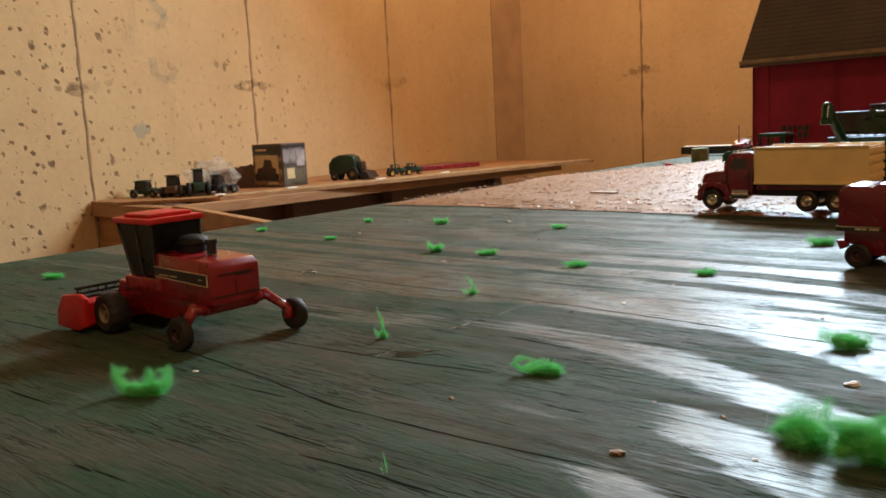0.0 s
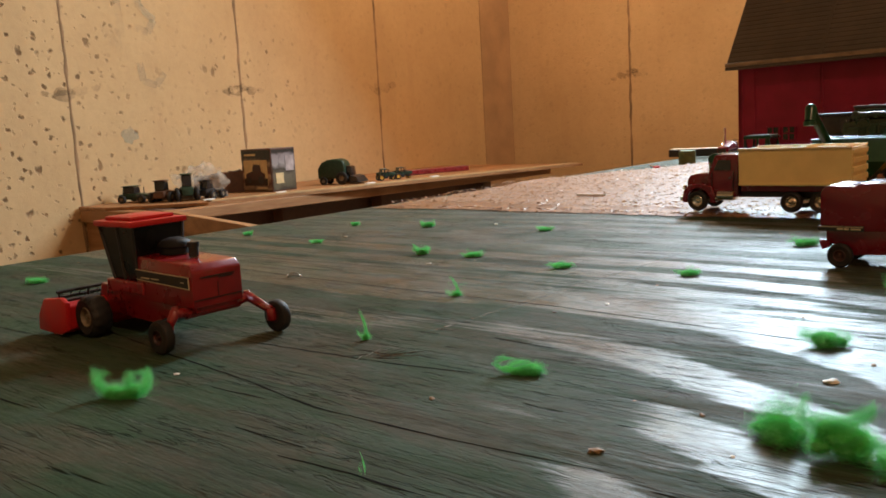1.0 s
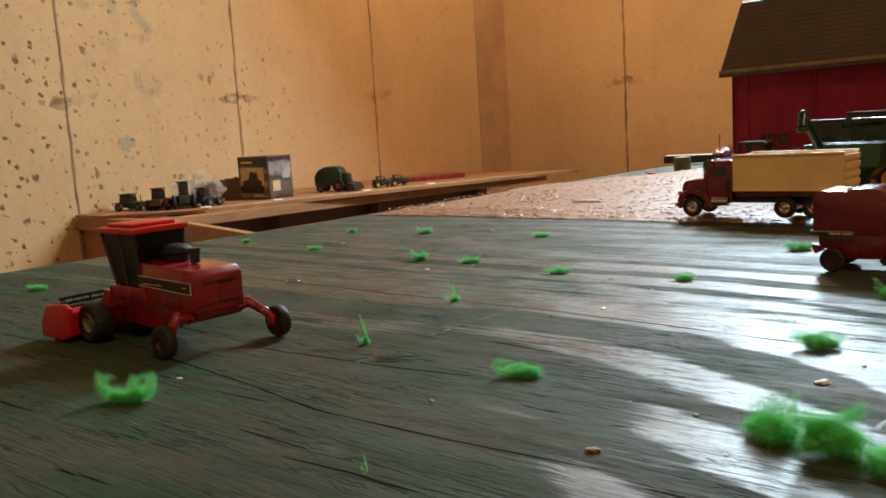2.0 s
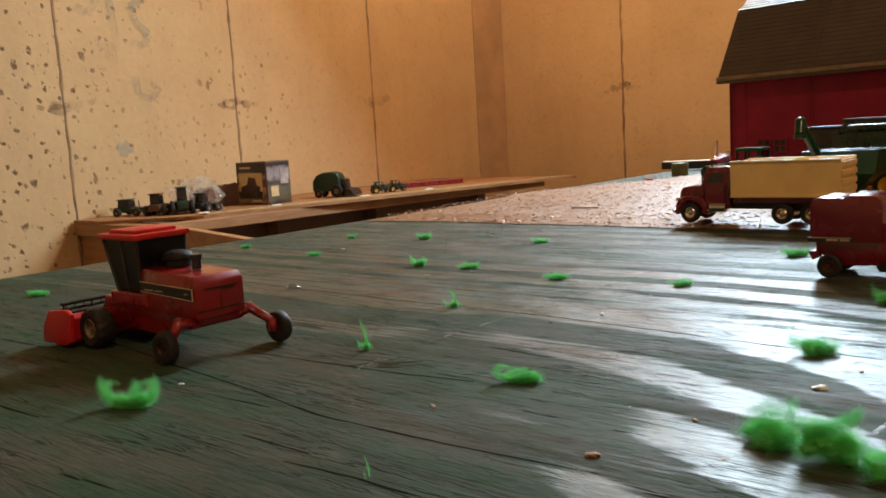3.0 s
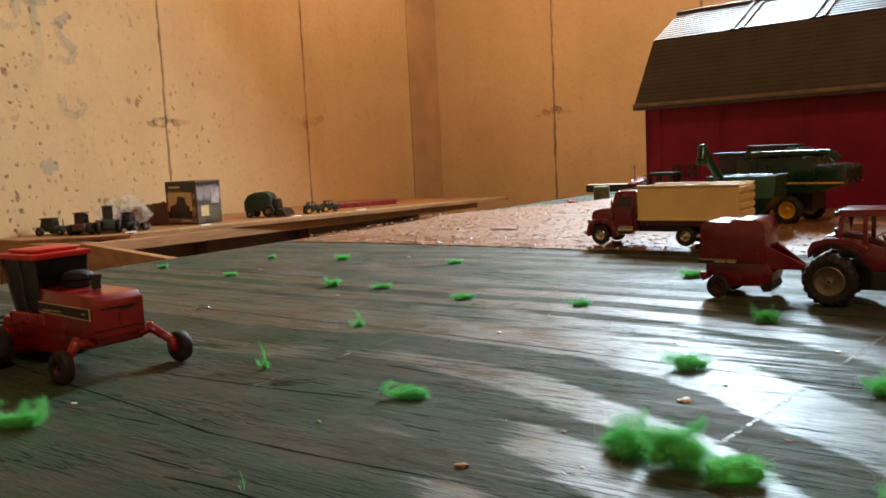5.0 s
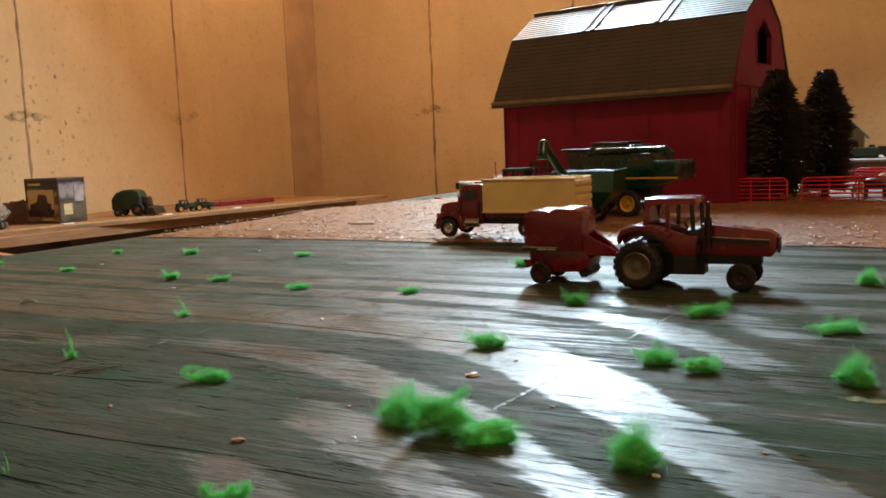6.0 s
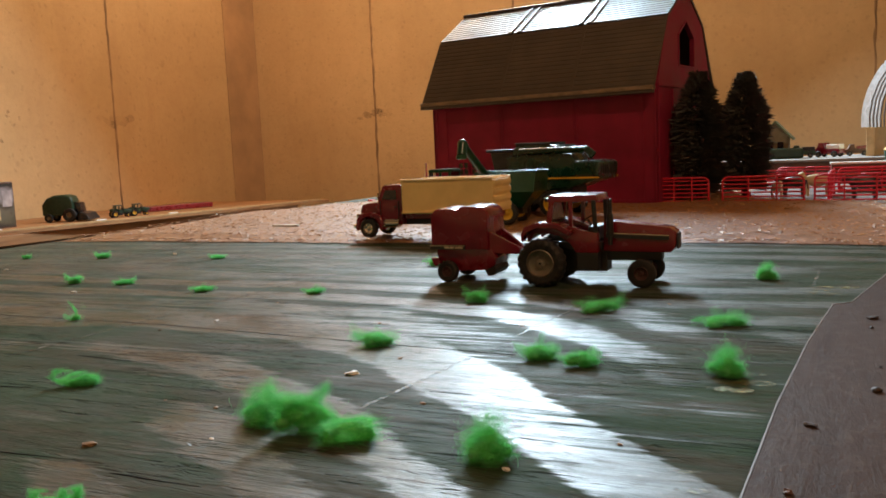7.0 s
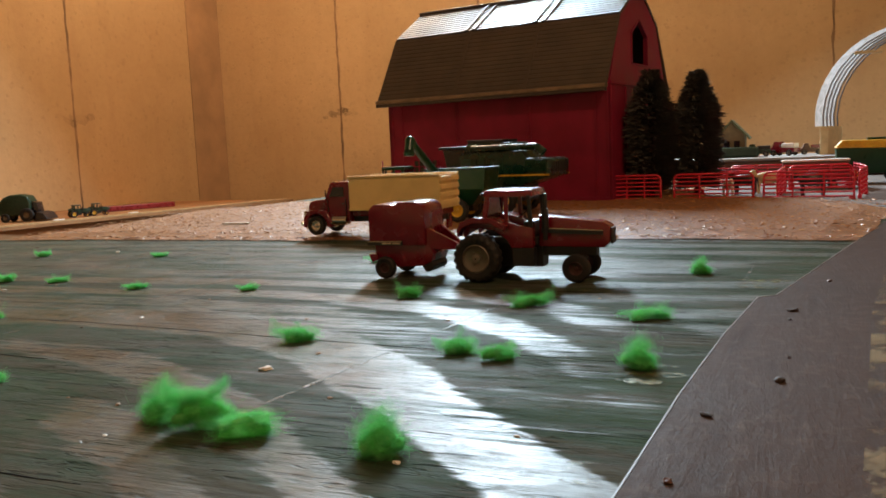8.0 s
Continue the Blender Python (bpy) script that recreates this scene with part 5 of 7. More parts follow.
def grain_cart(loc, rz):
    root = thing("toy_grain_cart", "green toy grain cart with a raised folding auger", "toy grain cart", loc, rz)
    for s in (-1, 1):
        wheel(root, 0, s * 0.0165, 0.0095, 0.0070, YELLOW, 14, 0.6, s)
    bm = bmesh.new()
    top = [(-0.0260, -0.0185), (0.0280, -0.0185), (0.0280, 0.0185), (-0.0260, 0.0185)]
    mid = [(-0.0240, -0.0180), (0.0260, -0.0180), (0.0260, 0.0180), (-0.0240, 0.0180)]
    low = [(-0.0100, -0.0080), (0.0120, -0.0080), (0.0120, 0.0080), (-0.0100, 0.0080)]
    rows = [[bm.verts.new((x * k, y * k, z)) for x, y in ring] for ring, z, k in ((low, 0.0130, 1), (mid, 0.0270, 1), (top, 0.0440, 1), (top, 0.0440, 0.94), (mid, 0.0270, 0.93))]
    for a, b in zip(rows, rows[1:]):
        for i in range(4):
            bm.faces.new((a[i], a[(i + 1) % 4], b[(i + 1) % 4], b[i]))
    bm.faces.new(rows[0])
    bm.faces.new(rows[-1])
    part("hopper", bm, GREEN, root)
    for s in (-1, 1):
        block("rim_rail", (-0.0262, 0.0282, s * 0.0185 - 0.0008, s * 0.0185 + 0.0008, 0.0434, 0.0448), GREEN, root, 0.0004)
    for x in (-0.026, 0.028):
        block("rim_rail", (x - 0.0008, x + 0.0008, -0.0178, 0.0178, 0.0434, 0.0448), GREEN, root, 0.0004)
    bm = bmesh.new()
    rod(bm, (0.0150, 0.0120, 0.0340), (0.0085, 0.0860, 0.0670), 0.0034, 0.0031, seg=12)
    rod(bm, (0.0088, 0.0830, 0.0655), (0.0080, 0.0885, 0.0680), 0.0036, 0.0038, seg=12)
    bmesh.ops.create_uvsphere(bm, u_segments=12, v_segments=8, radius=0.0040, matrix=Matrix.Translation((0.0078, 0.0893, 0.0680)))
    rod(bm, (0.0077, 0.0895, 0.0680), (0.0072, 0.0935, 0.0600), 0.0038, 0.0034, seg=12)
    rod(bm, (0.0072, 0.0935, 0.0600), (0.0071, 0.0938, 0.0570), 0.0040, 0.0040, seg=12)
    part("auger", bm, GREEN, root, smooth=True)
    bm = bmesh.new()
    box(bm, 0.010, 0.0420, -0.0012, 0.0012, 0.0085, 0.0110)
    rod(bm, (0, -0.0160, 0.0095), (0, 0.0160, 0.0095), 0.0018)
    box(bm, -0.010, 0.012, -0.006, 0.006, 0.0080, 0.0135)
    part("drawbar", bm, BLACK, root)
    return root


TRACTOR_Y = 0.047
tractor("toy_tractor", "dark red toy tractor with open cab and grey rear rims", (0.4345, TRACTOR_Y, 0.0002), -90, RED, RIM_GREY, RIM_RED)
baler((0.4380, TRACTOR_Y + 0.0535, 0.0002), -90)
windrower((0.1915, 0.3180, 0.0002), 90)
grain_truck((0.6115, 0.2430, 0.0045), 90)
combine((0.7780, 0.1395, 0.0058), 79)
grain_cart((0.7090, 0.1640, 0.0050), 90)
tractor("toy_tractor", "green toy tractor with a dark cab roof and yellow rims", (0.8050, 0.2560, 0.0062), 90, GREEN, YELLOW, YELLOW, False)
tractor("toy_tractor", "dark red open toy tractor with a tall exhaust near the barn", (1.0080, 0.3640, 0.0066), 180, RED, RIM_GREY, RIM_RED, True, "", False)


# ---------------------------------------------------------------- barn, trees, pens
def barn():
    """Long side along +x of its own frame; the front long wall stands at y = 0 and the depth runs to -y."""
    L, D, EAVE, KNEE, RIDGE, KIN = 0.2687, 0.1923, 0.1160, 0.1885, 0.2245, 0.036
    root = thing("toy_barn", "dark red toy barn with a brown gambrel roof", "toy barn", (0.8953, 0.0755, 0.0062), 81.1)
    body_low = -0.004
    # front and rear long walls with plank grooves
    for y0, y1 in ((-0.0040, 0.0), (-D, -D + 0.004)):
        bm = bmesh.new()
        box(bm, 0, L, y0, y1, body_low, EAVE)
        wall = part("wall", bm, BARN_RED, root)
        face = y1 if y1 == 0 else y0
        s = 1 if y1 == 0 else -1
        for x in (0.0005, 0.014, 0.087, 0.090, 0.176, 0.179, 0.250, 0.2636):
            block("batten", (x, x + 0.0022, min(face, face + s * 0.0008), max(face, face + s * 0.0008), body_low, EAVE), BARN_RED, wall, 0.0003)
        block("base_board", (0.0, L, min(face, face + s * 0.0012), max(face, face + s * 0.0012), 0.0, 0.004), BARN_RED, wall, 0.0003)
        if s > 0:
            # two small paned windows
            for x in (0.205, 0.2225):
                w = block("window", (x, x + 0.0135, face + 0.0001, face + 0.0012, 0.034, 0.048), GLASS_DARK, wall, 0, "dark small window")
                bm = bmesh.new()
                for k in range(3):
                    box(bm, x - 0.0006 + k * 0.0068, x + 0.0004 + k * 0.0068, face + 0.0010, face + 0.0020, 0.0335, 0.0485)
                for k in range(3):
                    box(bm, x - 0.0004, x + 0.0139, face + 0.0010, face + 0.0019, 0.0335 + k * 0.0071, 0.0344 + k * 0.0071)
                part("window_frame", bm, BARN_RED, w)
    # gable walls with a pointed hole
    prof = [(0, body_low), (0, EAVE), (-KIN, KNEE), (-D / 2, RIDGE), (-D + KIN, KNEE), (-D, EAVE), (-D, body_low)]
    for x0, x1 in ((0.0, 0.004), (L - 0.004, L)):
        bm = bmesh.new()
        cx, wz0, wz1, hw = -D / 2, 0.142, 0.174, 0.0265
        hole = [(cx - hw, wz0), (cx + hw, wz0), (cx + hw, wz1), (cx, wz1 + 0.016), (cx - hw, wz1)]
        lo = [bm.verts.new((x0, *p)) for p in prof], [bm.verts.new((x0, *p)) for p in hole]
        hi = [bm.verts.new((x1, *p)) for p in prof], [bm.verts.new((x1, *p)) for p in hole]
        for (outer, inner) in (lo, hi):
            # join outline and hole into three faces
            bm.faces.new((outer[0], outer[1], outer[2], inner[2], inner[1]))
            bm.faces.new((outer[2], outer[3], inner[3], inner[2]))
            bm.faces.new((outer[3], outer[4], inner[4], inner[3]))
            bm.faces.new((outer[4], outer[5], outer[6], inner[0], inner[4]))
            bm.faces.new((outer[6], outer[0], inner[1], inner[0]))
        for ring in (0, 1):
            n = len(lo[ring])
            for i in range(n):
                bm.faces.new((lo[ring][i], lo[ring][(i + 1) % n], hi[ring][(i + 1) % n], hi[ring][i]))
        gable = part("gable_wall", bm, BARN_RED, root)
        out = -1 if x0 == 0 else 1
        face = x0 if x0 == 0 else x1
        block("rail", (min(face, face + out * 0.0015), max(face, face + out * 0.0015), -D + 0.002, -0.002, 0.118, 0.121), BARN_RED, gable, 0.0003)
        block("door", (min(face, face + out * 0.003), max(face, face + out * 0.003), -D * 0.72, -D * 0.28, 0.0, 0.088), BARN_RED, gable, 0.0006)
        for y in (-0.004, -D + 0.001, -D * 0.26, -D * 0.76):
            block("batten", (min(face, face + out * 0.0016), max(face, face + out * 0.0016), y, y + 0.003, 0.0, 0.117), BARN_RED, gable, 0.0003)
        bm = bmesh.new()
        for a, b in zip(hole, hole[1:] + hole[:1]):
            rod(bm, (face + out * 0.0005, *a), (face + out * 0.0005, *b), 0.0009, seg=6)
        part("window_frame", bm, BARN_RED, gable)
    block("loft_floor", (0.006, L - 0.006, -D + 0.006, -0.006, 0.110, 0.113), BLACK, root)
    # roof: ribbed courses, two seams, eave trim
    over, flush = 0.008, 0.001

    def slope(y0, z0, y1, z1, courses, name):
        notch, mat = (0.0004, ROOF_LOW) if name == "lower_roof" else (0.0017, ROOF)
        d = Vector((0, y1 - y0, z1 - z0))
        n = Vector((0, -d.z, d.y)).normalized()
        if n.z < 0:
            n = -n
        bm = bmesh.new()
        start = Vector((0, y0, z0))
        pts = [start]
        for k in range(courses):
            e = 0.0007 / d.length
            pts += [start + d * (k / courses) + n * 0.0030, start + d * ((k + 1) / courses - 2 * e) + n * 0.0028, start + d * ((k + 1) / courses - e) + n * (0.0028 - notch)]
        pts.append(start + d)
        prism(bm, [(v.y, v.z) for v in pts], 0, -flush, L + over)
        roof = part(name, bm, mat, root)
        for x in (L * 0.335, L * 0.655):
            bm = bmesh.new()
            pts = [Vector((0, y0, z0)) + n * 0.001, Vector((0, y0, z0)) + n * 0.0042, Vector((0, y1, z1)) + n * 0.0040, Vector((0, y1, z1)) + n * 0.001]
            if name == "lower_roof":
                pts = [pts[0], pts[0] + n * 0.0024, pts[3] + n * 0.0024, pts[3]]
            for dx in (-0.0075, 0.0035) if name != "lower_roof" else (-0.0030,):
                lo = [bm.verts.new((x + dx, v.y, v.z)) for v in pts]
                hi = [bm.verts.new((x + dx + 0.004, v.y, v.z)) for v in pts]
                bm.faces.new(lo)
                bm.faces.new(hi[::-1])
                for i in range(4):
                    bm.faces.new((lo[i], lo[(i + 1) % 4], hi[(i + 1) % 4], hi[i]))
            part("roof_seam", bm, mat, roof, "raised roof joint")
        return roof

    for s in (0, 1):
        m = (lambda y: y) if s == 0 else (lambda y: -D - y)
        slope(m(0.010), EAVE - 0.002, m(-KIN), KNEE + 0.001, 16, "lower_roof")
        slope(m(-KIN), KNEE + 0.001, -D / 2, RIDGE + 0.001, 12, "upper_roof")
        y0, y1 = sorted((m(0.0085), m(0.0150)))
        block("eave_trim", (-flush, L + over, y0, y1, EAVE - 0.0055, EAVE - 0.0020), ROOF, root, 0.0006)
        y0, y1 = sorted((m(0.0062), m(0.0155)))
        block("eave_edge", (-flush, L + over, y0, y1, EAVE - 0.0019, EAVE + 0.0020), ROOF_TRIM, root, 0.0006, "tan roof edge")
    block("ridge_cap", (-flush - 0.012, L + over + 0.002, -D / 2 - 0.005, -D / 2 + 0.005, RIDGE + 0.0015, RIDGE + 0.0052), ROOF, root, 0.0012)
    bm = bmesh.new()
    prism(bm, [(-flush, -D / 2 - 0.022), (-flush, -D / 2 + 0.022), (-flush - 0.016, -D / 2)], 2, RIDGE - 0.010, RIDGE - 0.004)
    for v in bm.verts:
        if v.co.x < -flush - 0.01:
            v.co.z += 0.008
    part("hay_hood", bm, ROOF, root)
    return root


barn()


def pine(loc, height, radius, seed):
    root = thing("toy_pine_tree", "dark bottle-brush toy pine tree beside the barn", "toy tree", loc, 0, "pines by the barn")
    rng = random.Random(seed)
    bm = bmesh.new()
    rod(bm, (0, 0, 0), (0, 0, height * 0.95), 0.0035, 0.0008, 8)
    rod(bm, (0, 0, 0), (0, 0, 0.004), 0.009, 0.006, 10)
    part("trunk", bm, BARK, root)
    vs, fs = [], []
    tiers = 46
    for k in range(tiers):
        u = k / (tiers - 1)
        z = 0.012 + (height - 0.016) * u
        r = radius * (0.80 + 0.25 * math.sin(u * 2.6 + 0.3)) * (1 - max(0, u - 0.55) ** 1.6 * 2.2)
        r *= 0.9 + 0.2 * rng.random()
        r = max(r, 0.003)
        n = 66
        for j in range(n):
            a = 6.283 * (j + rng.random()) / n
            rr = r * (0.82 + 0.27 * rng.random())
            dz = -0.004 + 0.007 * rng.random()
            w = 0.0013 + 0.001 * rng.random()
            c, s = math.cos(a), math.sin(a)
            i = len(vs)
            vs += [(c * r * 0.15 - s * w, s * r * 0.15 + c * w, z), (c * r * 0.15 + s * w, s * r * 0.15 - c * w, z), (c * rr * 0.7 + s * w, s * rr * 0.7 - c * w, z + dz * 0.5 + 0.001), (c * rr, s * rr, z + dz), (c * rr * 0.7 - s * w, s * rr * 0.7 + c * w, z + dz * 0.5 - 0.001)]
            fs += [(i, i + 1, i + 2, i + 4), (i + 2, i + 3, i + 4)]
            for q in range(4):
                f = 0.4 + 0.6 * rng.random()
                aa = a + 0.5 * (rng.random() - 0.5)
                i = len(vs)
                p = Vector((c * rr * f, s * rr * f, z + dz * f))
                e = p + Vector((math.cos(aa) * 0.004, math.sin(aa) * 0.004, 0.004 * (rng.random() - 0.35)))
                vs += [(p.x - s * 0.0005, p.y + c * 0.0005, p.z), (p.x + s * 0.0005, p.y - c * 0.0005, p.z), tuple(e)]
                fs.append((i, i + 1, i + 2))
    me = bpy.data.meshes.new("crown")
    me.from_pydata(vs, [], fs)
    me.materials.append(NEEDLE)
    part("crown", me, None, root)
    return root


pine((0.943, 0.0420, 0.0042), 0.136, 0.0285, 1)
pine((0.972, -0.0015, 0.0042), 0.134, 0.0275, 2)


def fence_panel(length, h=0.0275):
    bm = bmesh.new()
    rod(bm, (0.002, 0, 0), (length - 0.002, 0, 0), 0.00075, seg=6)
    rail = mesh_of("rail", bm, RED_PLASTIC, True)
    posts = []
    for x in (length / 3, 2 * length / 3):
        bm = bmesh.new()
        box(bm, x - 0.0007, x + 0.0007, -0.0011, 0.0011, 0.003, h - 0.0012)
        soften(bm, 0.0003, 1)
        posts.append(mesh_of("post", bm, RED_PLASTIC))
    # end posts bend over into the top rail and stand on wide feet
    for x0, s in ((0.0016, 1), (length - 0.0016, -1)):
        bm = bmesh.new()
        line = [(x0, 0.0), (x0, h - 0.006)] + [(x0 + s * 0.005 * (1 - math.cos(radians(a))), h - 0.006 + 0.005 * math.sin(radians(a))) for a in (22, 45, 68, 90)] + [(length / 2, h - 0.001)]
        for (xa, za), (xb, zb) in zip(line, line[1:]):
            rod(bm, (xa, 0, za), (xb, 0, zb), 0.0011, seg=6)
        box(bm, min(x0 - s * 0.0012, x0 + s * 0.0040), max(x0 - s * 0.0012, x0 + s * 0.0040), -0.0016, 0.0016, 0.0, 0.0036)
        soften(bm, 0.0002, 1)
        posts.append(mesh_of("end_post", bm, RED_PLASTIC, True))
    return rail, posts


def fences():
    runs = [
        ((0.9105, 0.080), (0.9060, 0.026)), ((0.9050, 0.016), (0.9000, -0.062)), ((0.8995, -0.068), (0.8975, -0.149)),
        ((0.8995, -0.1520), (0.965, -0.162)), ((0.9655, -0.1625), (1.03, -0.163)), ((1.0305, -0.1630), (1.094, -0.158)),
        ((1.096, -0.156), (1.110, -0.092)), ((1.110, -0.089), (1.114, -0.024)), ((0.906, -0.0815), (0.968, -0.0835)), ((0.9695, -0.0835), (1.033, -0.087)), ((1.060, -0.156), (1.050, -0.090)), ((1.036, -0.060), (1.040, 0.004)), ((1.040, 0.0065), (1.044, 0.045)),
    ]
    made = {}
    for p, q in runs:
        d = Vector((q[0] - p[0], q[1] - p[1]))
        n = round(d.length, 3)
        if n not in made:
            made[n] = fence_panel(n)
        rail, posts = made[n]
        root = thing("toy_fence_panel", "red plastic toy livestock fence panel", "toy fence", (p[0], p[1], 0.004), math.degrees(math.atan2(d.y, d.x)), "livestock pen fences")
        for k in range(6):
            part("rail", rail, None, root, "", (0, 0, 0.0030 + 0.0204 * k / 5))
        for k, m in enumerate(posts):
            part("post" if k < 2 else "end_post", m, None, root)


fences()


def calf(loc, rz, mat, label, k=1.0):
    bm = bmesh.new()
    bmesh.ops.create_uvsphere(bm, u_segments=14, v_segments=9, radius=1.0, matrix=Matrix.Translation((0, 0, 0.0155)) @ Matrix.Diagonal((0.0135, 0.0052, 0.0062, 1)))
    bmesh.ops.create_uvsphere(bm, u_segments=10, v_segments=7, radius=1.0, matrix=Matrix.Translation((0.0150, 0, 0.0205)) @ Matrix.Rotation(radians(35), 4, "Y") @ Matrix.Diagonal((0.0050, 0.0026, 0.0030, 1)))
    rod(bm, (0.0105, 0, 0.0165), (0.0140, 0, 0.0200), 0.0036, 0.0026, 10)
    for x in (-0.0095, 0.0085):
        for y in (-0.003, 0.003):
            rod(bm, (x, y, 0.0), (x, y, 0.013), 0.0012, 0.0019, 8)
    rod(bm, (-0.0133, 0, 0.0180), (-0.0145, 0, 0.0080), 0.0006, 0.0004, 6)
    for v in bm.verts:
        v.co *= k
    ob = part("toy_cow", bm, mat, None, "", None, True)
    ob.matrix_world = pose(*loc, 0, 0, rz)
    return tagged(ob, label, "toy animal", "toy cattle")


calf((0.945, -0.113, 0.0042), 100, BLACK, "black plastic toy cow in the red pen", 1.05)
calf((0.985, -0.048, 0.0042), 75, BLACK, "black plastic toy cow in the red pen", 1.0)
calf((1.005, -0.070, 0.0042), 95, TAN, "tan plastic toy cow in the red pen", 1.05)
calf((0.960, -0.033, 0.0042), 200, WHITE, "white plastic toy cow in the red pen", 0.8)


def pads():
    bm = bmesh.new()
    prism(bm, [(0.955, -0.22), (1.34, -0.27), (1.34, -0.60), (0.955, -0.60)], 2, 0.0006, 0.0046)
    soften(bm, 0.0006, 1)
    structure(part("pavement", bm, GREY_PAD), "pale grey yard pad on the table")
    bm = bmesh.new()
    prism(bm, [(0.905, 0.075), (0.903, -0.068), (0.872, -0.130), (0.80, -0.170), (0.80, -0.1765), (0.945, -0.2035), (1.36, -0.25), (1.36, 0.05)], 2, 0.0005, 0.0040)
    soften(bm, 0.0006, 1)
    structure(part("pavement", bm, PEN_PAD), "dull grey base under the pens")


pads()


def far_bench():
    top = thing("raised_board", "pale grey raised board behind the pens", "shelf board", (0, 0, 0))
    block("board", (1.38, 1.60, -1.2, 0.16, 0.029, 0.0325), GREY_PAD, top, 0.0006)
    # strip added to hide the wall behind and darken the gap below
    block("gap_strip", (1.384, 1.392, -1.19, 0.15, 0.0005, 0.0288), BROWN, top, 0.0006, "dark brown strip added across the gap under the board")
    for y in (-1.1, -0.5, 0.05):
        block("riser", (1.40, 1.58, y, y + 0.04, 0.0005, 0.0288), PINE_X, top, 0.001)


far_bench()


def farmhouse(loc, rz):
    root = thing("toy_house", "small tan toy house with a green gable roof", "toy house", loc, rz)
    w, d, h, r = 0.020, 0.030, 0.034, 0.055
    bm = bmesh.new()
    prism(bm, [(-w, 0), (w, 0), (w, h), (0, r), (-w, h)], 0, -d, d)
    part("wall", bm, HOUSE_WALL, root)
    for s in (-1, 1):
        bm = bmesh.new()
        n = Vector((r - h, w)).normalized() * 0.003
        prism(bm, [(0, r + 0.001), (s * (w + 0.006), h - 0.006), (s * (w + 0.006) + s * n.x, h - 0.006 + n.y), (0, r + 0.005)], 0, -d - 0.004, d + 0.004)
        part("roof", bm, HOUSE_ROOF, root)
    for y in (-0.0125, 0.003):
        block("window", (-d - 0.0008, -d + 0.001, y, y + 0.009, 0.010, 0.026), GLASS_DARK, root)
    block("hedge", (-d - 0.026, -d - 0.014, -w - 0.022, w + 0.004, 0.0, 0.016), GREEN_DIM, root, 0.004)
    block("porch", (-d - 0.012, -d - 0.001, -w, w, 0.0, 0.012), BROWN, root, 0.0006)
    return root


farmhouse((1.50, -0.004, 0.033), 0)


def hoop_barn():
    root = thing("toy_hoop_shed", "toy hoop shed with grey ribs under milky film", "toy shed", (0, 0, 0))
    cx, cy, cz, r = 1.45, -0.262, 0.085, 0.128
    for k in range(5):
        x, yk = cx + 0.004 + 0.008 * k, cy - 0.0025 - 0.0042 * k
        rr = r - 0.001 * k
        bm = bmesh.new()
        prev = None
        for i in range(19):
            a = radians(-8 + 196 * i / 18)
            p = Vector((x, yk + rr * math.cos(a), cz + rr * 1.02 * math.sin(a)))
            if prev is not None:
                rod(bm, prev, p, 0.0013, seg=6)
            prev = p
        part("rib", bm, RIB_GREY, root, "grey wire rib")
    bm = bmesh.new()
    rows = []
    for i in range(25):
        a = radians(-4 + 188 * i / 24)
        rows.append([bm.verts.new((x, yk + (r + 0.003) * math.cos(a), cz + (r + 0.003) * 1.02 * math.sin(a))) for x, yk in ((cx - 0.003, cy + 0.006), (cx + 0.042, cy - 0.021))])
    for p, q in zip(rows, rows[1:]):
        bm.faces.new((p[0], p[1], q[1], q[0]))
    part("film", bm, FILM, root, "clear plastic film")
    for y in (cy + r - 0.004, cy - r + 0.004):
        bm = bmesh.new()
        prism(bm, [(cx - 0.004, y + 0.006), (cx + 0.044, y - 0.019), (cx + 0.044, y - 0.027), (cx - 0.004, y - 0.006)], 2, 0.033, cz - 0.010)
        soften(bm, 0.0006, 1)
        part("side_wall", bm, TAN, root, "tan wooden side wall")
    block("purlin", (cx - 0.004, cx + 0.006, cy - 0.030, cy + 0.004, cz + r * 1.02 - 0.007, cz + r * 1.02 - 0.003), TAN, root, 0.0005)
    block("purlin", (cx - 0.004, cx + 0.006, cy + r * 0.60 - 0.03, cy + r * 0.60 + 0.007, cz + r * 0.78 - 0.006, cz + r * 0.78 - 0.002), TAN, root, 0.0005)


hoop_barn()


def forage_wagon(loc, rz):
    root = thing("toy_wagon", "dark green toy wagon with a yellow top on the grey pad", "toy wagon", loc, rz)
    for s in (-1, 1):
        for x in (-0.022, 0.024):
            wheel(root, x, s * 0.0205, 0.0100, 0.0065, YELLOW, 0, 0.62, s)
    bm = bmesh.new()
    prism(bm, [(-0.036, 0.020), (-0.040, 0.040), (0.042, 0.042), (0.040, 0.024), (0.030, 0.012), (-0.022, 0.012)], 1, -0.018, 0.018)
    soften(bm, 0.0010)
    part("body", bm, GREEN, root, smooth=True)
    bm = bmesh.new()
    prism(bm, [(-0.041, 0.0402), (-0.040, 0.0480), (-0.030, 0.0505), (0.035, 0.0510), (0.043, 0.0422)], 1, -0.0185, 0.0185)
    soften(bm, 0.0012)
    part("top", bm, YELLOW, root, "yellow upper body", smooth=True)
    block("hatch", (-0.012, 0.008, -0.010, 0.010, 0.0508, 0.0535), GREEN, root, 0.0008)
    bm = bmesh.new()
    for x in (-0.022, 0.024):
        rod(bm, (x, -0.019, 0.010), (x, 0.019, 0.010), 0.0018)
    box(bm, -0.05, 0.03, -0.002, 0.002, 0.009, 0.012)
    part("chassis", bm, BLACK, root)
    return root


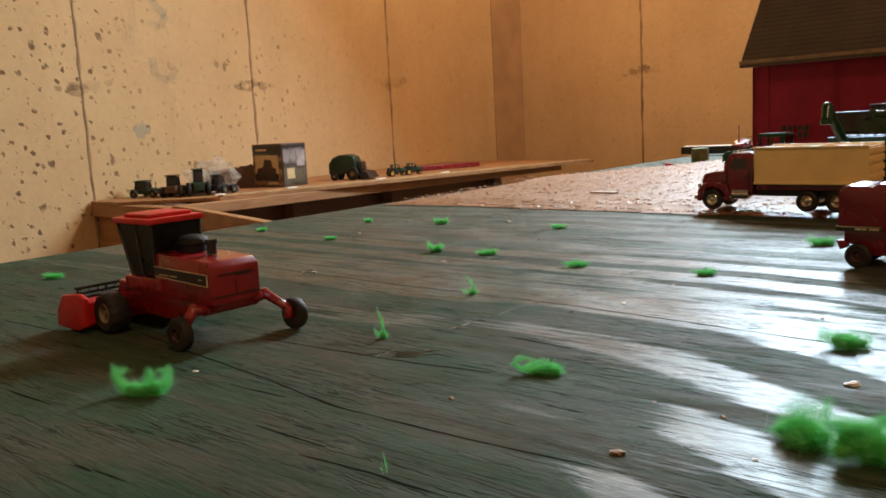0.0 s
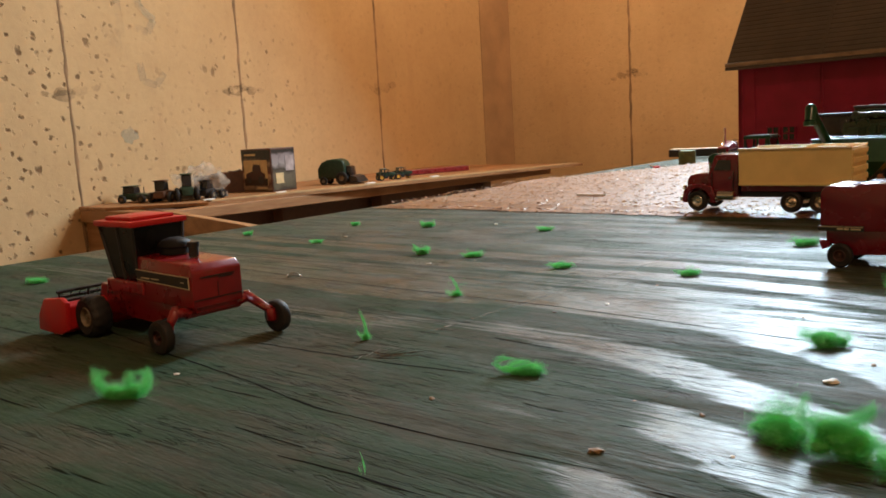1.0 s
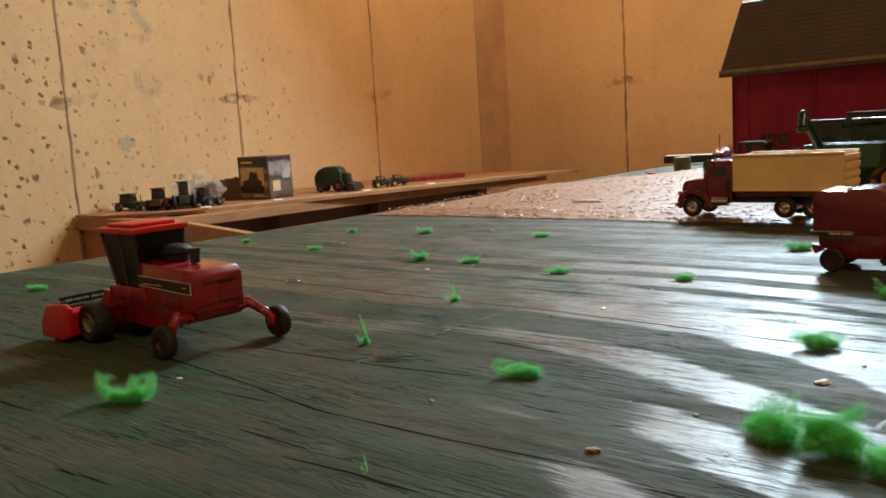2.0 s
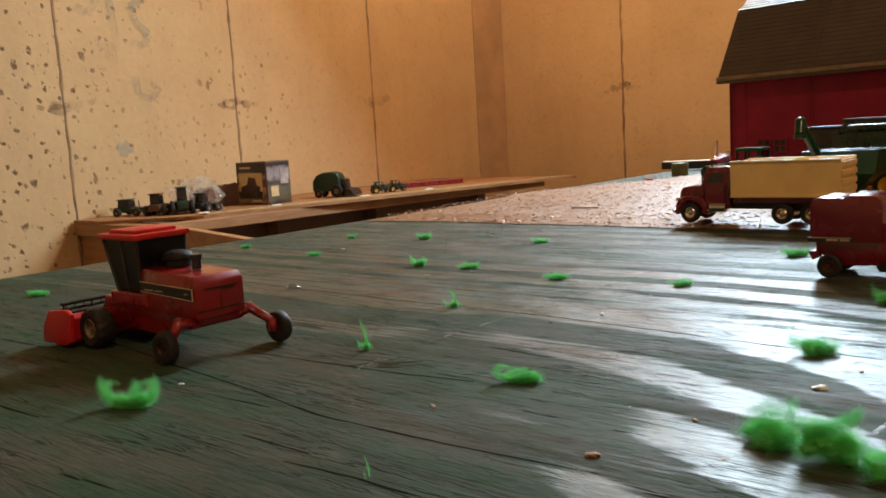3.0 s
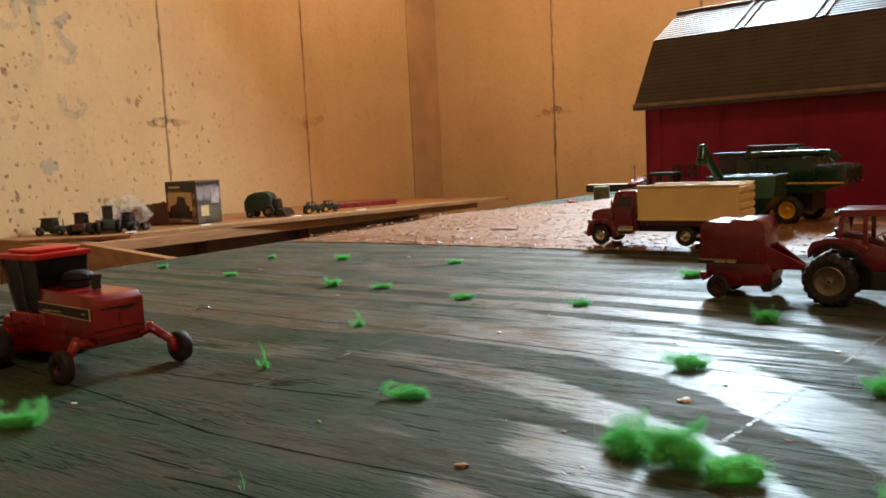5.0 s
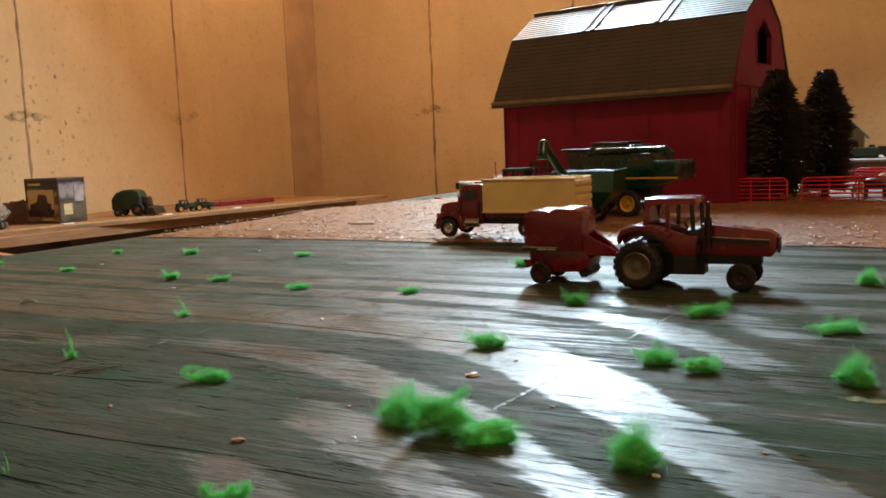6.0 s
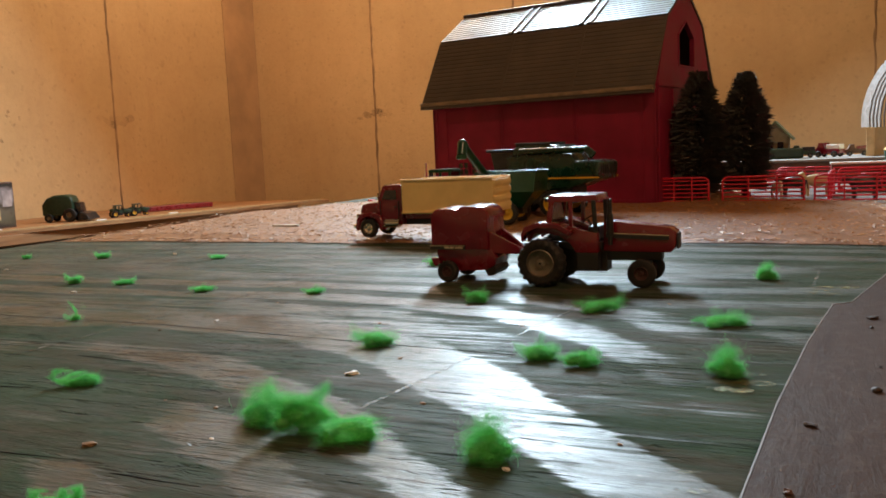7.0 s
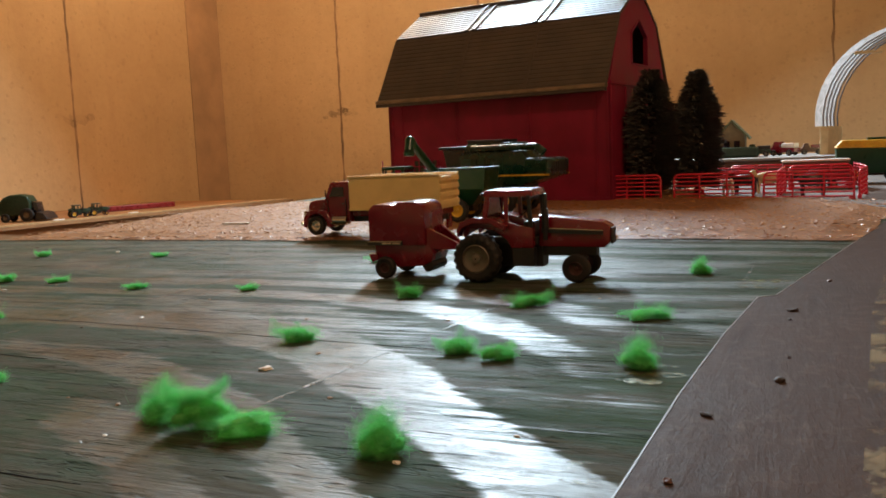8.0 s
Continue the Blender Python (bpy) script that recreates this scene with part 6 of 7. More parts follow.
forage_wagon((1.165, -0.184, 0.0046), 90)


def small_vehicle(loc, rz, a, b, label, k=1.0):
    root = thing("toy_truck", label, "toy vehicle", loc, rz)
    root.scale = (k, k, k)
    for s in (-1, 1):
        for x in (-0.012, 0.014):
            wheel(root, x, s * 0.0085, 0.0048, 0.004, RIM_GREY, 0, 0.5, s)
    bm = bmesh.new()
    prism(bm, [(-0.020, 0.005), (-0.020, 0.012), (0.004, 0.013), (0.006, 0.022), (0.014, 0.022), (0.018, 0.013), (0.023, 0.012), (0.023, 0.005)], 1, -0.0085, 0.0085)
    soften(bm, 0.0008)
    part("body", bm, a, root, smooth=True)
    block("load", (-0.019, 0.002, -0.0075, 0.0075, 0.012, 0.019), b, root, 0.0010)
    return root


small_vehicle((1.47, -0.083, 0.033), 60, RED, WHITE, "small dark red toy truck with a pale load", 1.0)
small_vehicle((1.50, -0.122, 0.033), 95, BROWN, RED, "small brown toy truck on the raised board", 0.8)
small_vehicle((1.46, -0.045, 0.033), 90, GREEN_DIM, BLACK, "small dark green toy truck on the raised board", 0.9)


def feed_bunk():
    root = thing("toy_livestock_trailer", "long dark toy livestock trailer with a white top", "toy trailer", (1.075, -0.118, 0.0042), 92)
    block("body", (-0.034, 0.034, -0.010, 0.010, 0.009, 0.030), BROWN, root, 0.0008)
    block("roof", (-0.035, 0.035, -0.011, 0.011, 0.0302, 0.0325), WHITE, root, 0.0009, "white trailer roof")
    for s in (-1, 1):
        for x in (-0.018, -0.006):
            wheel(root, x, s * 0.0100, 0.0048, 0.004, WHITE, 0, 0.5, s)
        for k in range(5):
            block("slat", (-0.033, 0.033, min(s * 0.0101, s * 0.0108), max(s * 0.0101, s * 0.0108), 0.012 + k * 0.0035, 0.0135 + k * 0.0035), RED_PLASTIC, root)


feed_bunk()


def far_table_clutter():
    bm = bmesh.new()
    rod(bm, (1.100, 0.4735, 0.0003), (1.100, 0.4735, 0.0235), 0.0112, seg=28)
    soften(bm, 0.0015)
    for v in bm.verts:
        v.co += 0.0004 * noise.noise_vector(v.co * 300)
    tagged(part("toy_bale", bm, BALE, smooth=True), "round grey-green toy bale standing on end", "toy bale")
    bar = thing("toy_flatbed", "dark low toy flatbed with a pale deck at the table's end", "toy trailer", (1.33, 0.545, 0.0), 98)
    block("deck", (-0.055, 0.055, -0.014, 0.014, 0.003, 0.0145), BLACK, bar, 0.001)
    block("deck_top", (-0.054, 0.054, -0.013, 0.013, 0.0147, 0.0155), STRIP, bar, 0.0005)
    for s in (-1, 1):
        for x in (-0.04, -0.028, 0.035):
            wheel(bar, x, s * 0.0125, 0.0048, 0.004, RIM_GREY, 0, 0.5, s)
    bm = bmesh.new()
    rod(bm, (1.07, 0.503, 0.0025), (1.125, 0.54, 0.0025), 0.0012, seg=8)
    tagged(part("thin_rod", bm, WIRE), "thin grey rod lying at the table edge", "rod")
    block_ob = block("red_cap", (1.062, 1.070, 0.498, 0.506, 0.0003, 0.0055), RED_PLASTIC, None, 0.001)
    tagged(block_ob, "tiny red plastic cap lying on the table", "cap")


far_table_clutter()


# ---------------------------------------------------------------- shelf along the long wall
SHELF_Z, SHELF_Y = -0.066, 1.540


def front_edge(x):
    return 1.53 - 0.235 * (x - 1.5)


def shelf():
    root = thing("side_bench", "rough pine bench along the concrete wall", "bench", (0, 0, 0))
    end = 2.30
    bm = bmesh.new()
    prism(bm, [(1.13, front_edge(1.13)), (end, front_edge(end)), (end, WALL_A - 0.006), (0.985, WALL_A - 0.006), (0.985, 1.80)], 2, SHELF_Z - 0.007, SHELF_Z)
    part("bench_top", bm, PINE_X, root, "unpainted plywood bench top")
    bm = bmesh.new()
    beam = [(1.022, 1.600), (end, 1.458)]
    prism(bm, beam + [(x, y + 0.036) for x, y in reversed(beam)], 2, SHELF_Z - 0.031, SHELF_Z - 0.0075)
    soften(bm, 0.002)
    part("front_beam", bm, PINE_X, root, "pine front beam")
    block("end_beam", (0.986, 1.021, 1.605, WALL_A - 0.006, SHELF_Z - 0.036, SHELF_Z - 0.0075), PINE_Y, root, 0.002, "pine end beam")
    block("end_panel", (1.000, 1.014, 1.605, WALL_A - 0.006, -0.55, SHELF_Z - 0.0365), PINE_Y, root, 0, "pine end panel")
    # dark sheet added so that the space under the bench looks shaded
    block("shade_sheet", (1.03, end, 1.70, 1.712, FLOOR_Z + 0.002, SHELF_Z - 0.0075), BROWN, root, 0, "dark sheet added for the shade under the bench")
    for x in (1.03, 1.365, 1.72, 2.2):
        block("leg", (x, x + 0.038, SHELF_Y + 0.110, SHELF_Y + 0.148, FLOOR_Z, SHELF_Z - 0.0075), BROWN, root, 0.003)
    bm = bmesh.new()
    prism(bm, [(1.14, front_edge(1.14) + 0.004), (end - 0.02, front_edge(end) + 0.008), (end - 0.02, front_edge(end) + 0.030), (1.14, front_edge(1.14) + 0.024)], 2, SHELF_Z + 0.0005, SHELF_Z + 0.0035)
    part("edge_strip", bm, STRIP, root, "pale pine strip")
    for x in (1.14, 1.315, 1.56, 1.76):
        tag = part("paper_tag", bmesh_box(0.026, 0.010, 0.0028), WHITE)
        tag.matrix_world = pose(x, front_edge(x) + 0.016, SHELF_Z + 0.0052, 0, 0, -13)
        tagged(tag, "small white paper tag on the bench", "paper tag", "paper tags")
    return root


def bmesh_box(l, w, h):
    bm = bmesh.new()
    box(bm, -l / 2, l / 2, -w / 2, w / 2, -h / 2, h / 2)
    soften(bm, 0.0005, 1)
    return bm


shelf()


def cross_plank():
    root = thing("cross_plank", "pine plank and panel between table and bench", "timber", (0, 0, 0))
    for name, z0, z1, o, w in (("plank", -0.108, -0.070, 0.0, 0.019), ("panel", FLOOR_Z + 0.0005, -0.1085, 0.006, 0.009)):
        bm = bmesh.new()
        prism(bm, [(1.000 + o, 1.603), (1.000 + o + w, 1.603), (0.712 + o + w, 0.588), (0.712 + o, 0.588)], 2, z0, z1)
        soften(bm, 0.0015)
        part(name, bm, PINE_Y, root)


cross_plank()


def carton(loc, rz):
    root = thing("carton", "dark printed cardboard carton with photo panels", "box", loc, rz)
    w, d, h = 0.118, 0.078, 0.108
    block("case", (0, d, -w, 0, 0, h), BROWN, root, 0.0015)
    k = 0.0012
    # front face looks along -x, side face along -y
    block("front_print", (-k, -0.0001, -w + 0.003, -0.003, 0.004, h - 0.004), FRONT_PRINT, root)
    block("title_bar", (-k * 2, -k - 0.0001, -0.100, -0.014, 0.087, 0.099), BLACK, root)
    block("title_bar", (-k * 3, -k * 2 - 0.0001, -0.062, -0.018, 0.091, 0.096), TAN, root)
    # printed picture of a machine on the front panel, pale sky and dark ground round it
    x1 = -k - 0.0001
    block("picture", (-k * 2, x1, -0.104, -0.012, 0.016, 0.080), TAN, root, 0, "pale picture panel")
    block("photo_panel", (0.044, 0.070, -w - k * 2, -w - k - 0.0001, 0.050, 0.088), LILAC, root, 0, "pale photo panel")
    block("photo_panel", (0.012, 0.036, -w - k * 2, -w - k - 0.0001, 0.020, 0.046), TAN, root, 0, "tan photo panel")
    block("picture_ground", (-k * 2.6, -k * 2 - 0.0001, -0.104, -0.012, 0.016, 0.034), CRUMB, root)
    bm = bmesh.new()
    prism(bm, [(-0.094, 0.030), (-0.096, 0.046), (-0.082, 0.050), (-0.078, 0.068), (-0.052, 0.070), (-0.046, 0.052), (-0.022, 0.046), (-0.018, 0.030)], 0, -k * 3.4, -k * 2.6 - 0.0001)
    part("picture_machine", bm, RIM_RED, root, "red-brown machine in the picture")
    for yy, r in ((-0.080, 0.011), (-0.034, 0.008)):
        bm = bmesh.new()
        rod(bm, (-k * 4.0, yy, 0.030), (-k * 3.4 - 0.0001, yy, 0.030), r, seg=16)
        part("picture_wheel", bm, BLACK, root)
    block("caption_bar", (-k * 2, x1, -0.098, -0.060, 0.007, 0.012), TAN, root)
    block("side_print", (0.003, d - 0.003, -w - k, -w - 0.0001, 0.004, h - 0.004), SIDE_PRINT, root)
    return root


carton((1.365, 1.797, SHELF_Z), 0)


def bench_toys():
    def blob(name, label, cat, loc, dims, mat, rz=0):
        """A toy machine far off on the bench: hull, cab and wheels."""
        root = thing(name, label, cat, loc, rz)
        l, w, h = dims
        bm = bmesh.new()
        prism(bm, [(-l / 2, h * 0.2), (-l / 2, h * 0.5), (-l * 0.1, h * 0.55), (l * 0.44, h * 0.48), (l / 2, h * 0.36), (l / 2, h * 0.2)], 1, -w * 0.32, w * 0.32)
        soften(bm, h * 0.05)
        part("hull", bm, mat, root, smooth=True)
        bm = bmesh.new()
        prism(bm, [(-l * 0.38, h * 0.52), (-l * 0.34, h * 0.95), (0, h * 0.92), (l * 0.03, h * 0.52)], 1, -w * 0.28, w * 0.28)
        soften(bm, h * 0.04)
        part("cab", bm, GLASS_DARK, root, "dark cab")
        block("cab_roof", (-l * 0.38, l * 0.03, -w * 0.34, w * 0.34, h * 0.95, h), mat, root, h * 0.02)
        bm = bmesh.new()
        rod(bm, (l * 0.2, w * 0.1, h * 0.5), (l * 0.2, w * 0.1, h * 0.9), h * 0.03)
        part("exhaust", bm, BLACK, root)
        bm = bmesh.new()
        rod(bm, (l * 0.1, -w * 0.38, h * 0.45), (l * 0.66, -w * 0.38, h * 0.2), h * 0.04)
        rod(bm, (l * 0.1, w * 0.38, h * 0.45), (l * 0.66, w * 0.38, h * 0.2), h * 0.04)
        box(bm, l * 0.62, l * 0.74, -w * 0.5, w * 0.5, h * 0.02, h * 0.3)
        part("bucket", bm, RIM_GREY, root)
        for s in (-1, 1):
            for x in (-0.3, 0.32):
                wheel(root, x * l, s * w * 0.55, h * 0.24, w * 0.2, HUB, 0, 0.45, s)
        return root

    root = thing("toy_combine", "large dark green toy combine with yellow hubs on the bench", "toy combine", (1.585, 1.67, SHELF_Z), -65)
    bm = bmesh.new()
    prism(bm, [(-0.052, 0.016), (-0.052, 0.044), (-0.040, 0.060), (-0.022, 0.067), (0.004, 0.068), (0.020, 0.063), (0.026, 0.050), (0.026, 0.016)], 1, -0.023, 0.023)
    soften(bm, 0.005, 3)
    hull = part("hull", bm, GREEN_DIM, root, smooth=True)
    bm = bmesh.new()
    prism(bm, [(0.027, 0.020), (0.027, 0.050), (0.040, 0.047), (0.044, 0.022)], 1, -0.017, 0.017)
    soften(bm, 0.002)
    part("cab", bm, GLASS_DARK, root, "dark cab window", smooth=True)
    bm = bmesh.new()
    prism(bm, [(0.040, 0.004), (0.044, 0.024), (0.060, 0.020), (0.070, 0.004)], 1, -0.034, 0.034)
    soften(bm, 0.0015)
    part("header", bm, BLACK, root)
    rod_bm = bmesh.new()
    rod(rod_bm, (-0.045, 0.026, 0.050), (0.018, 0.028, 0.054), 0.004)
    part("unloading_auger", rod_bm, GREEN_DIM, hull, smooth=True)
    for s in (-1, 1):
        wheel(root, 0.018, s * 0.026, 0.017, 0.012, HUB, 0, 0.42, s)
        wheel(root, -0.036, s * 0.022, 0.011, 0.008, HUB, 0, 0.42, s)
    # small open tractors with yellow wheels
    for x, y in ((1.685, 1.615), (1.738, 1.602)):
        r = tractor("toy_tractor", "small green toy tractor with yellow wheels on the bench", (x, y, SHELF_Z), -25, GREEN_DIM, YELLOW, YELLOW, False, "bench tractors")
        r.scale = (0.72, 0.72, 0.72)
    blob("toy_dozer", "small green toy machine on the bench", "toy machine", (1.10, 1.86, SHELF_Z), (0.080, 0.050, 0.040), GREEN_DIM, -60)
    blob("toy_loader", "small brown toy loader on the bench", "toy machine", (1.12, 1.775, SHELF_Z), (0.058, 0.044, 0.052), BROWN, 30)
    blob("toy_loader", "dark green toy loader on the bench", "toy machine", (1.155, 1.735, SHELF_Z), (0.062, 0.040, 0.064), GREEN_DIM, 60)
    blob("toy_loader", "dark toy machine beneath a clear bag", "toy machine", (1.20, 1.71, SHELF_Z), (0.062, 0.040, 0.046), BLACK, 20)
    # crumpled clear bag
    bm = bmesh.new()
    bmesh.ops.create_icosphere(bm, subdivisions=4, radius=1.0)
    for v in bm.verts:
        n = v.co.copy()
        k = 1 + 0.35 * noise.noise(n * 2.3 + Vector((4, 1, 2))) + 0.18 * noise.noise(n * 6)
        v.co = Vector((n.x * 0.056, n.y * 0.045, max(-0.004, n.z * 0.040 + 0.032))) * k
    bag = part("plastic_bag", bm, BAG)
    bag.matrix_world = pose(1.205, 1.745, SHELF_Z + 0.003, 0, 0, -40)
    tagged(bag, "crumpled clear plastic bag over small toys", "plastic bag")
    # long dark bundle leaning behind the carton
    bm = bmesh.new()
    n = 26
    for i in range(n):
        x0 = 0.14 * i / n
        h = 0.045 + 0.014 * (i / n) + 0.006 * noise.noise((i * 0.7, 0, 0))
        box(bm, x0, x0 + 0.14 / n, -0.02, 0.02, 0.0, h)
    bmesh.ops.remove_doubles(bm, verts=bm.verts, dist=1e-5)
    crate = part("toy_crate", bm, BROWN)
    crate.matrix_world = pose(1.275, 1.88, SHELF_Z, 0, 0, -35)
    tagged(crate, "dark brown ragged toy crate on the bench", "crate")
    bm = bmesh.new()
    prism(bm, [(-0.11, -0.03), (0.10, -0.035), (0.12, 0.03), (-0.09, 0.035)], 2, 0.0, 0.014)
    soften(bm, 0.002)
    tray = part("flat_tray", bm, RED_BRIGHT)
    tray.matrix_world = pose(1.97, 1.66, SHELF_Z + 0.0005, 0, 0, -20)
    tagged(tray, "flat red plastic tray on the bench", "tray")


bench_toys()


# ---------------------------------------------------------------- green fibre tufts and scraps
def tuft(x, y, sx, sy, h, seed, shape="pad", wisp=1.0, turn=-60.0):
    """A felted clump of fine fibre: lumps with a short nap, drawn-out locks and a few loose hairs."""
    rng = np.random.default_rng(seed)
    vs, fs, seg = [], [], 6
    size = np.array((sx, sy, h))

    def hairs_to_mesh(paths, w):
        """Flat ribbons, one for each row of points."""
        n, m = paths.shape[:2]
        side = rng.normal(size=(n, 3))
        side = side / np.linalg.norm(side, axis=1, keepdims=True) * w[:, None]
        taper = (1 - 0.65 * np.arange(m) / (m - 1))[None, :, None]
        paths[:, :, 2] = np.maximum(paths[:, :, 2], 0.00015)
        both = np.stack([paths + side[:, None] * taper, paths - side[:, None] * taper], 2)
        both[..., 2] = np.maximum(both[..., 2], 0.00008)
        n0 = len(vs)
        vs.extend(both.reshape(-1, 3).tolist())
        i = n0 + (np.arange(n) * 2 * m)[:, None] + 2 * np.arange(m - 1)[None]
        fs.extend(np.stack([i, i + 1, i + 3, i + 2], -1).reshape(-1, 4).tolist())

    def lock(p0, p1, p2, thick, hairs, width=0.00003):
        """Hairs laid along a bent spine, thinning out towards its end; in units of the tuft's size."""
        p0, p1, p2 = (np.array(p, dtype=float) * size for p in (p0, p1, p2))
        hairs = int(hairs * 3.4)
        a = rng.random(hairs) * 0.6
        b = np.minimum(1.08, a + 0.25 + 0.5 * rng.random(hairs))
        off = rng.normal(size=(hairs, 3)) * thick * size
        wave, phase = rng.normal(size=(hairs, 3)) * thick * size * 0.8, rng.random(hairs) * 6.283
        t = a[:, None] + (b - a)[:, None] * np.arange(seg + 1)[None] / seg
        t = t[..., None]
        spine = (1 - t) ** 2 * p0 + 2 * t * (1 - t) * p1 + t * t * p2
        q = spine + off[:, None] * (0.5 + 0.8 * np.sin(np.minimum(t, 1.0) * 3.1416)) + wave[:, None] * np.sin(phase[:, None, None] + 8.0 * t)
        hairs_to_mesh(q, width * 0.42 * (0.6 + 0.8 * rng.random(hairs)))

    def lump(a, b, c, ra, rb, rc, nap, square=1.0, long=1.0):
        """A matted body with an uneven skin and a nap of short curled hairs; in units of the tuft's size."""
        rings, segs, c0 = 12, 20, len(vs)
        ra, rb, rc = ra * 0.55, rb * 0.55, rc * 0.58
        pts = []
        for r in range(rings + 1):
            ph = -1.45 + 2.9 * r / rings
            for k in range(segs):
                an = 6.283 * k / segs
                d = Vector((math.cos(ph) * math.cos(an), math.cos(ph) * math.sin(an), math.sin(ph)))
                bulge = 1 + 0.34 * noise.noise(d * 1.9 + Vector((seed * 1.7, c, a))) + 0.14 * noise.noise(d * 6.0 + Vector((0, seed, b)))
                q = [abs(v) ** square * (1 if v > 0 else -1) * bulge for v in d]
                pts.append((sx * (a + ra * q[0]), sy * (b + rb * q[1]), max(0.00012, h * (c + rc * q[2]))))
        vs.extend(pts)
        for r in range(rings):
            for k in range(segs):
                i, j = c0 + r * segs + k, c0 + r * segs + (k + 1) % segs
                fs.append((i, j, j + segs, i + segs))
        n = int(nap * 3400 * min(1.8, max(0.5, sx * ra / 0.006)))
        root = np.array(pts)[rng.integers(0, len(pts), n)] + rng.normal(size=(n, 3)) * size * 0.03
        out = (root - np.array((sx * a, sy * b, h * c))) / (size * (ra, rb, rc))
        lie = rng.normal(size=(n, 3))
        away = (0.42 * out + lie * (0.8, 0.8, 0.55)) * size * (ra, rb, rc) * long * (0.55 + 0.85 * rng.random((n, 1)))
        curl = rng.normal(size=(n, 3)) * size * 0.10 * long
        t = (np.arange(5) / 4)[None, :, None]
        hairs_to_mesh(root[:, None] - 0.3 * away[:, None] + away[:, None] * t * 1.2 + curl[:, None] * np.sin(3.1 * t), 0.000026 * (0.6 + 0.8 * rng.random(n)))

    def clump(n, a, b, c, reach, rad, nap):
        """Small lumps crowded round a point, so that the outline stays uneven."""
        for k in range(n):
            an, out = 2.4 * k + rng.random(), math.sqrt((k + 0.3) / n)
            r = rad * (0.75 + 0.5 * rng.random())
            low = 1.0 - 0.45 * out
            lump(a + reach[0] * out * math.cos(an), b + reach[1] * out * math.sin(an), c * low * (0.75 + 0.5 * rng.random()), r, r * 1.2, r * 1.15 * low, nap)

    j = 0.16 * rng.normal(size=8)
    if shape == "pad":
        clump(6, 0.0, 0.0, 0.46, (0.58, 0.45), 0.38, 0.5)
        for k in range(4):
            an = 6.283 * rng.random()
            c, d, up = math.cos(an), math.sin(an), 0.5 + 0.9 * rng.random()
            lock((0.3 * c, 0.3 * d, 0.4), (0.8 * c, 0.8 * d, 0.5 * up), (1.05 * c, 1.05 * d, up), 0.11, int(60 * wisp))
        lock((-0.2, 0, 0.6), (-0.9, 0, 0.5), (-1.1, 0, 0.7 + j[6]), 0.10, int(80 * wisp))
        lock((0.3, 0, 0.6), (0.8, 0.2, 0.9), (1.05, 0.3, 0.3 + j[7]), 0.10, int(70 * wisp))
    elif shape == "ball":
        clump(9, 0.0, 0.0, 0.50, (0.55, 0.5), 0.40, 0.5)
        lock((0.0, 0, 0.6), (0.05, 0, 1.0), (0.15, 0, 1.35), 0.20, int(260 * wisp))
        lock((-0.5, 0, 0.5), (-0.4, 0, 0.9), (0.4, 0, 1.05), 0.14, int(130 * wisp))
    elif shape == "box":
        lump(0.0, 0.0, 0.46, 1.40, 1.20, 0.64, 1.1, 0.6, 0.5)
        lock((-0.7, 0, 0.3), (-1.2, 0, 0.5), (-1.4, 0, 0.9), 0.07, int(50 * wisp))
    elif shape == "sweep":
        # a thick lock combed down over itself
        clump(5, 0.25, 0.0, 0.38, (0.30, 0.4), 0.34, 0.5)
        clump(5, -0.35, 0.0, 0.66, (0.26, 0.4), 0.34, 0.5)
        lock((-1.0, 0, 1.0), (-0.2, 0, 1.1), (0.95, 0, 0.12), 0.12, int(520 * wisp), 0.000034)
        lock((-0.7, 0, 0.8), (0.5, 0, 0.9), (0.60, 0, 1.45), 0.09, int(230 * wisp))
        lock((-0.8, 0, 0.9), (-1.0, 0, 1.2), (-0.85, 0, 1.75), 0.07, int(130 * wisp))
    elif shape == "plume":
        # a dense end with a lock thrown back over it in a loop
        clump(5, 0.50, 0.0, 0.45, (0.30, 0.4), 0.42, 0.5)
        clump(4, 0.0, 0.0, 0.30, (0.35, 0.4), 0.38, 0.5)
        lock((0.3, 0, 0.4), (-0.6, 0, 0.0), (-1.15, 0, 0.75), 0.09, int(150 * wisp))
        lock((-1.0, 0, 0.6), (-1.15, 0.1, 1.35), (-0.30, 0.1, 1.15), 0.09, int(110 * wisp), 0.000022)
        lock((-0.8, 0, 0.3), (-0.3, 0.1, 0.9), (0.35, 0.1, 0.95), 0.09, int(110 * wisp), 0.000025)
    elif shape == "cup":
        # two curled locks that rise from one knot
        clump(3, -0.38, 0.0, 0.22, (0.25, 0.3), 0.27, 0.45)
        clump(3, 0.34, 0.0, 0.26, (0.25, 0.3), 0.27, 0.45)
        lump(0.02, 0.0, 0.16, 0.50, 0.60, 0.22, 1.0)
        for s in (-1, 1):
            lock((0.1 * s, 0, 0.12), (0.85 * s, 0, 0.05), (0.98 * s, 0, 1.05), 0.10, int(230 * wisp), 0.000030)
            lock((0.75 * s, 0, 0.25), (1.15 * s, 0.1, 1.10), (0.45 * s, 0.1, 0.95), 0.08, int(90 * wisp), 0.000024)
        lock((0.1, 0, 0.15), (0.30, 0, 0.6), (0.28, 0, 1.0), 0.10, int(150 * wisp), 0.000034)
    else:
        # a small knot with one thin lock standing up
        if wisp > 0.5:
            lump(0.1, 0.0, 0.10, 0.55, 0.65, 0.10, 0.6)
        lock((0.2, 0, 0.1), (0.35, 0, 0.5), (-0.45, 0, 1.05), 0.065, int(100 * wisp), 0.000022)
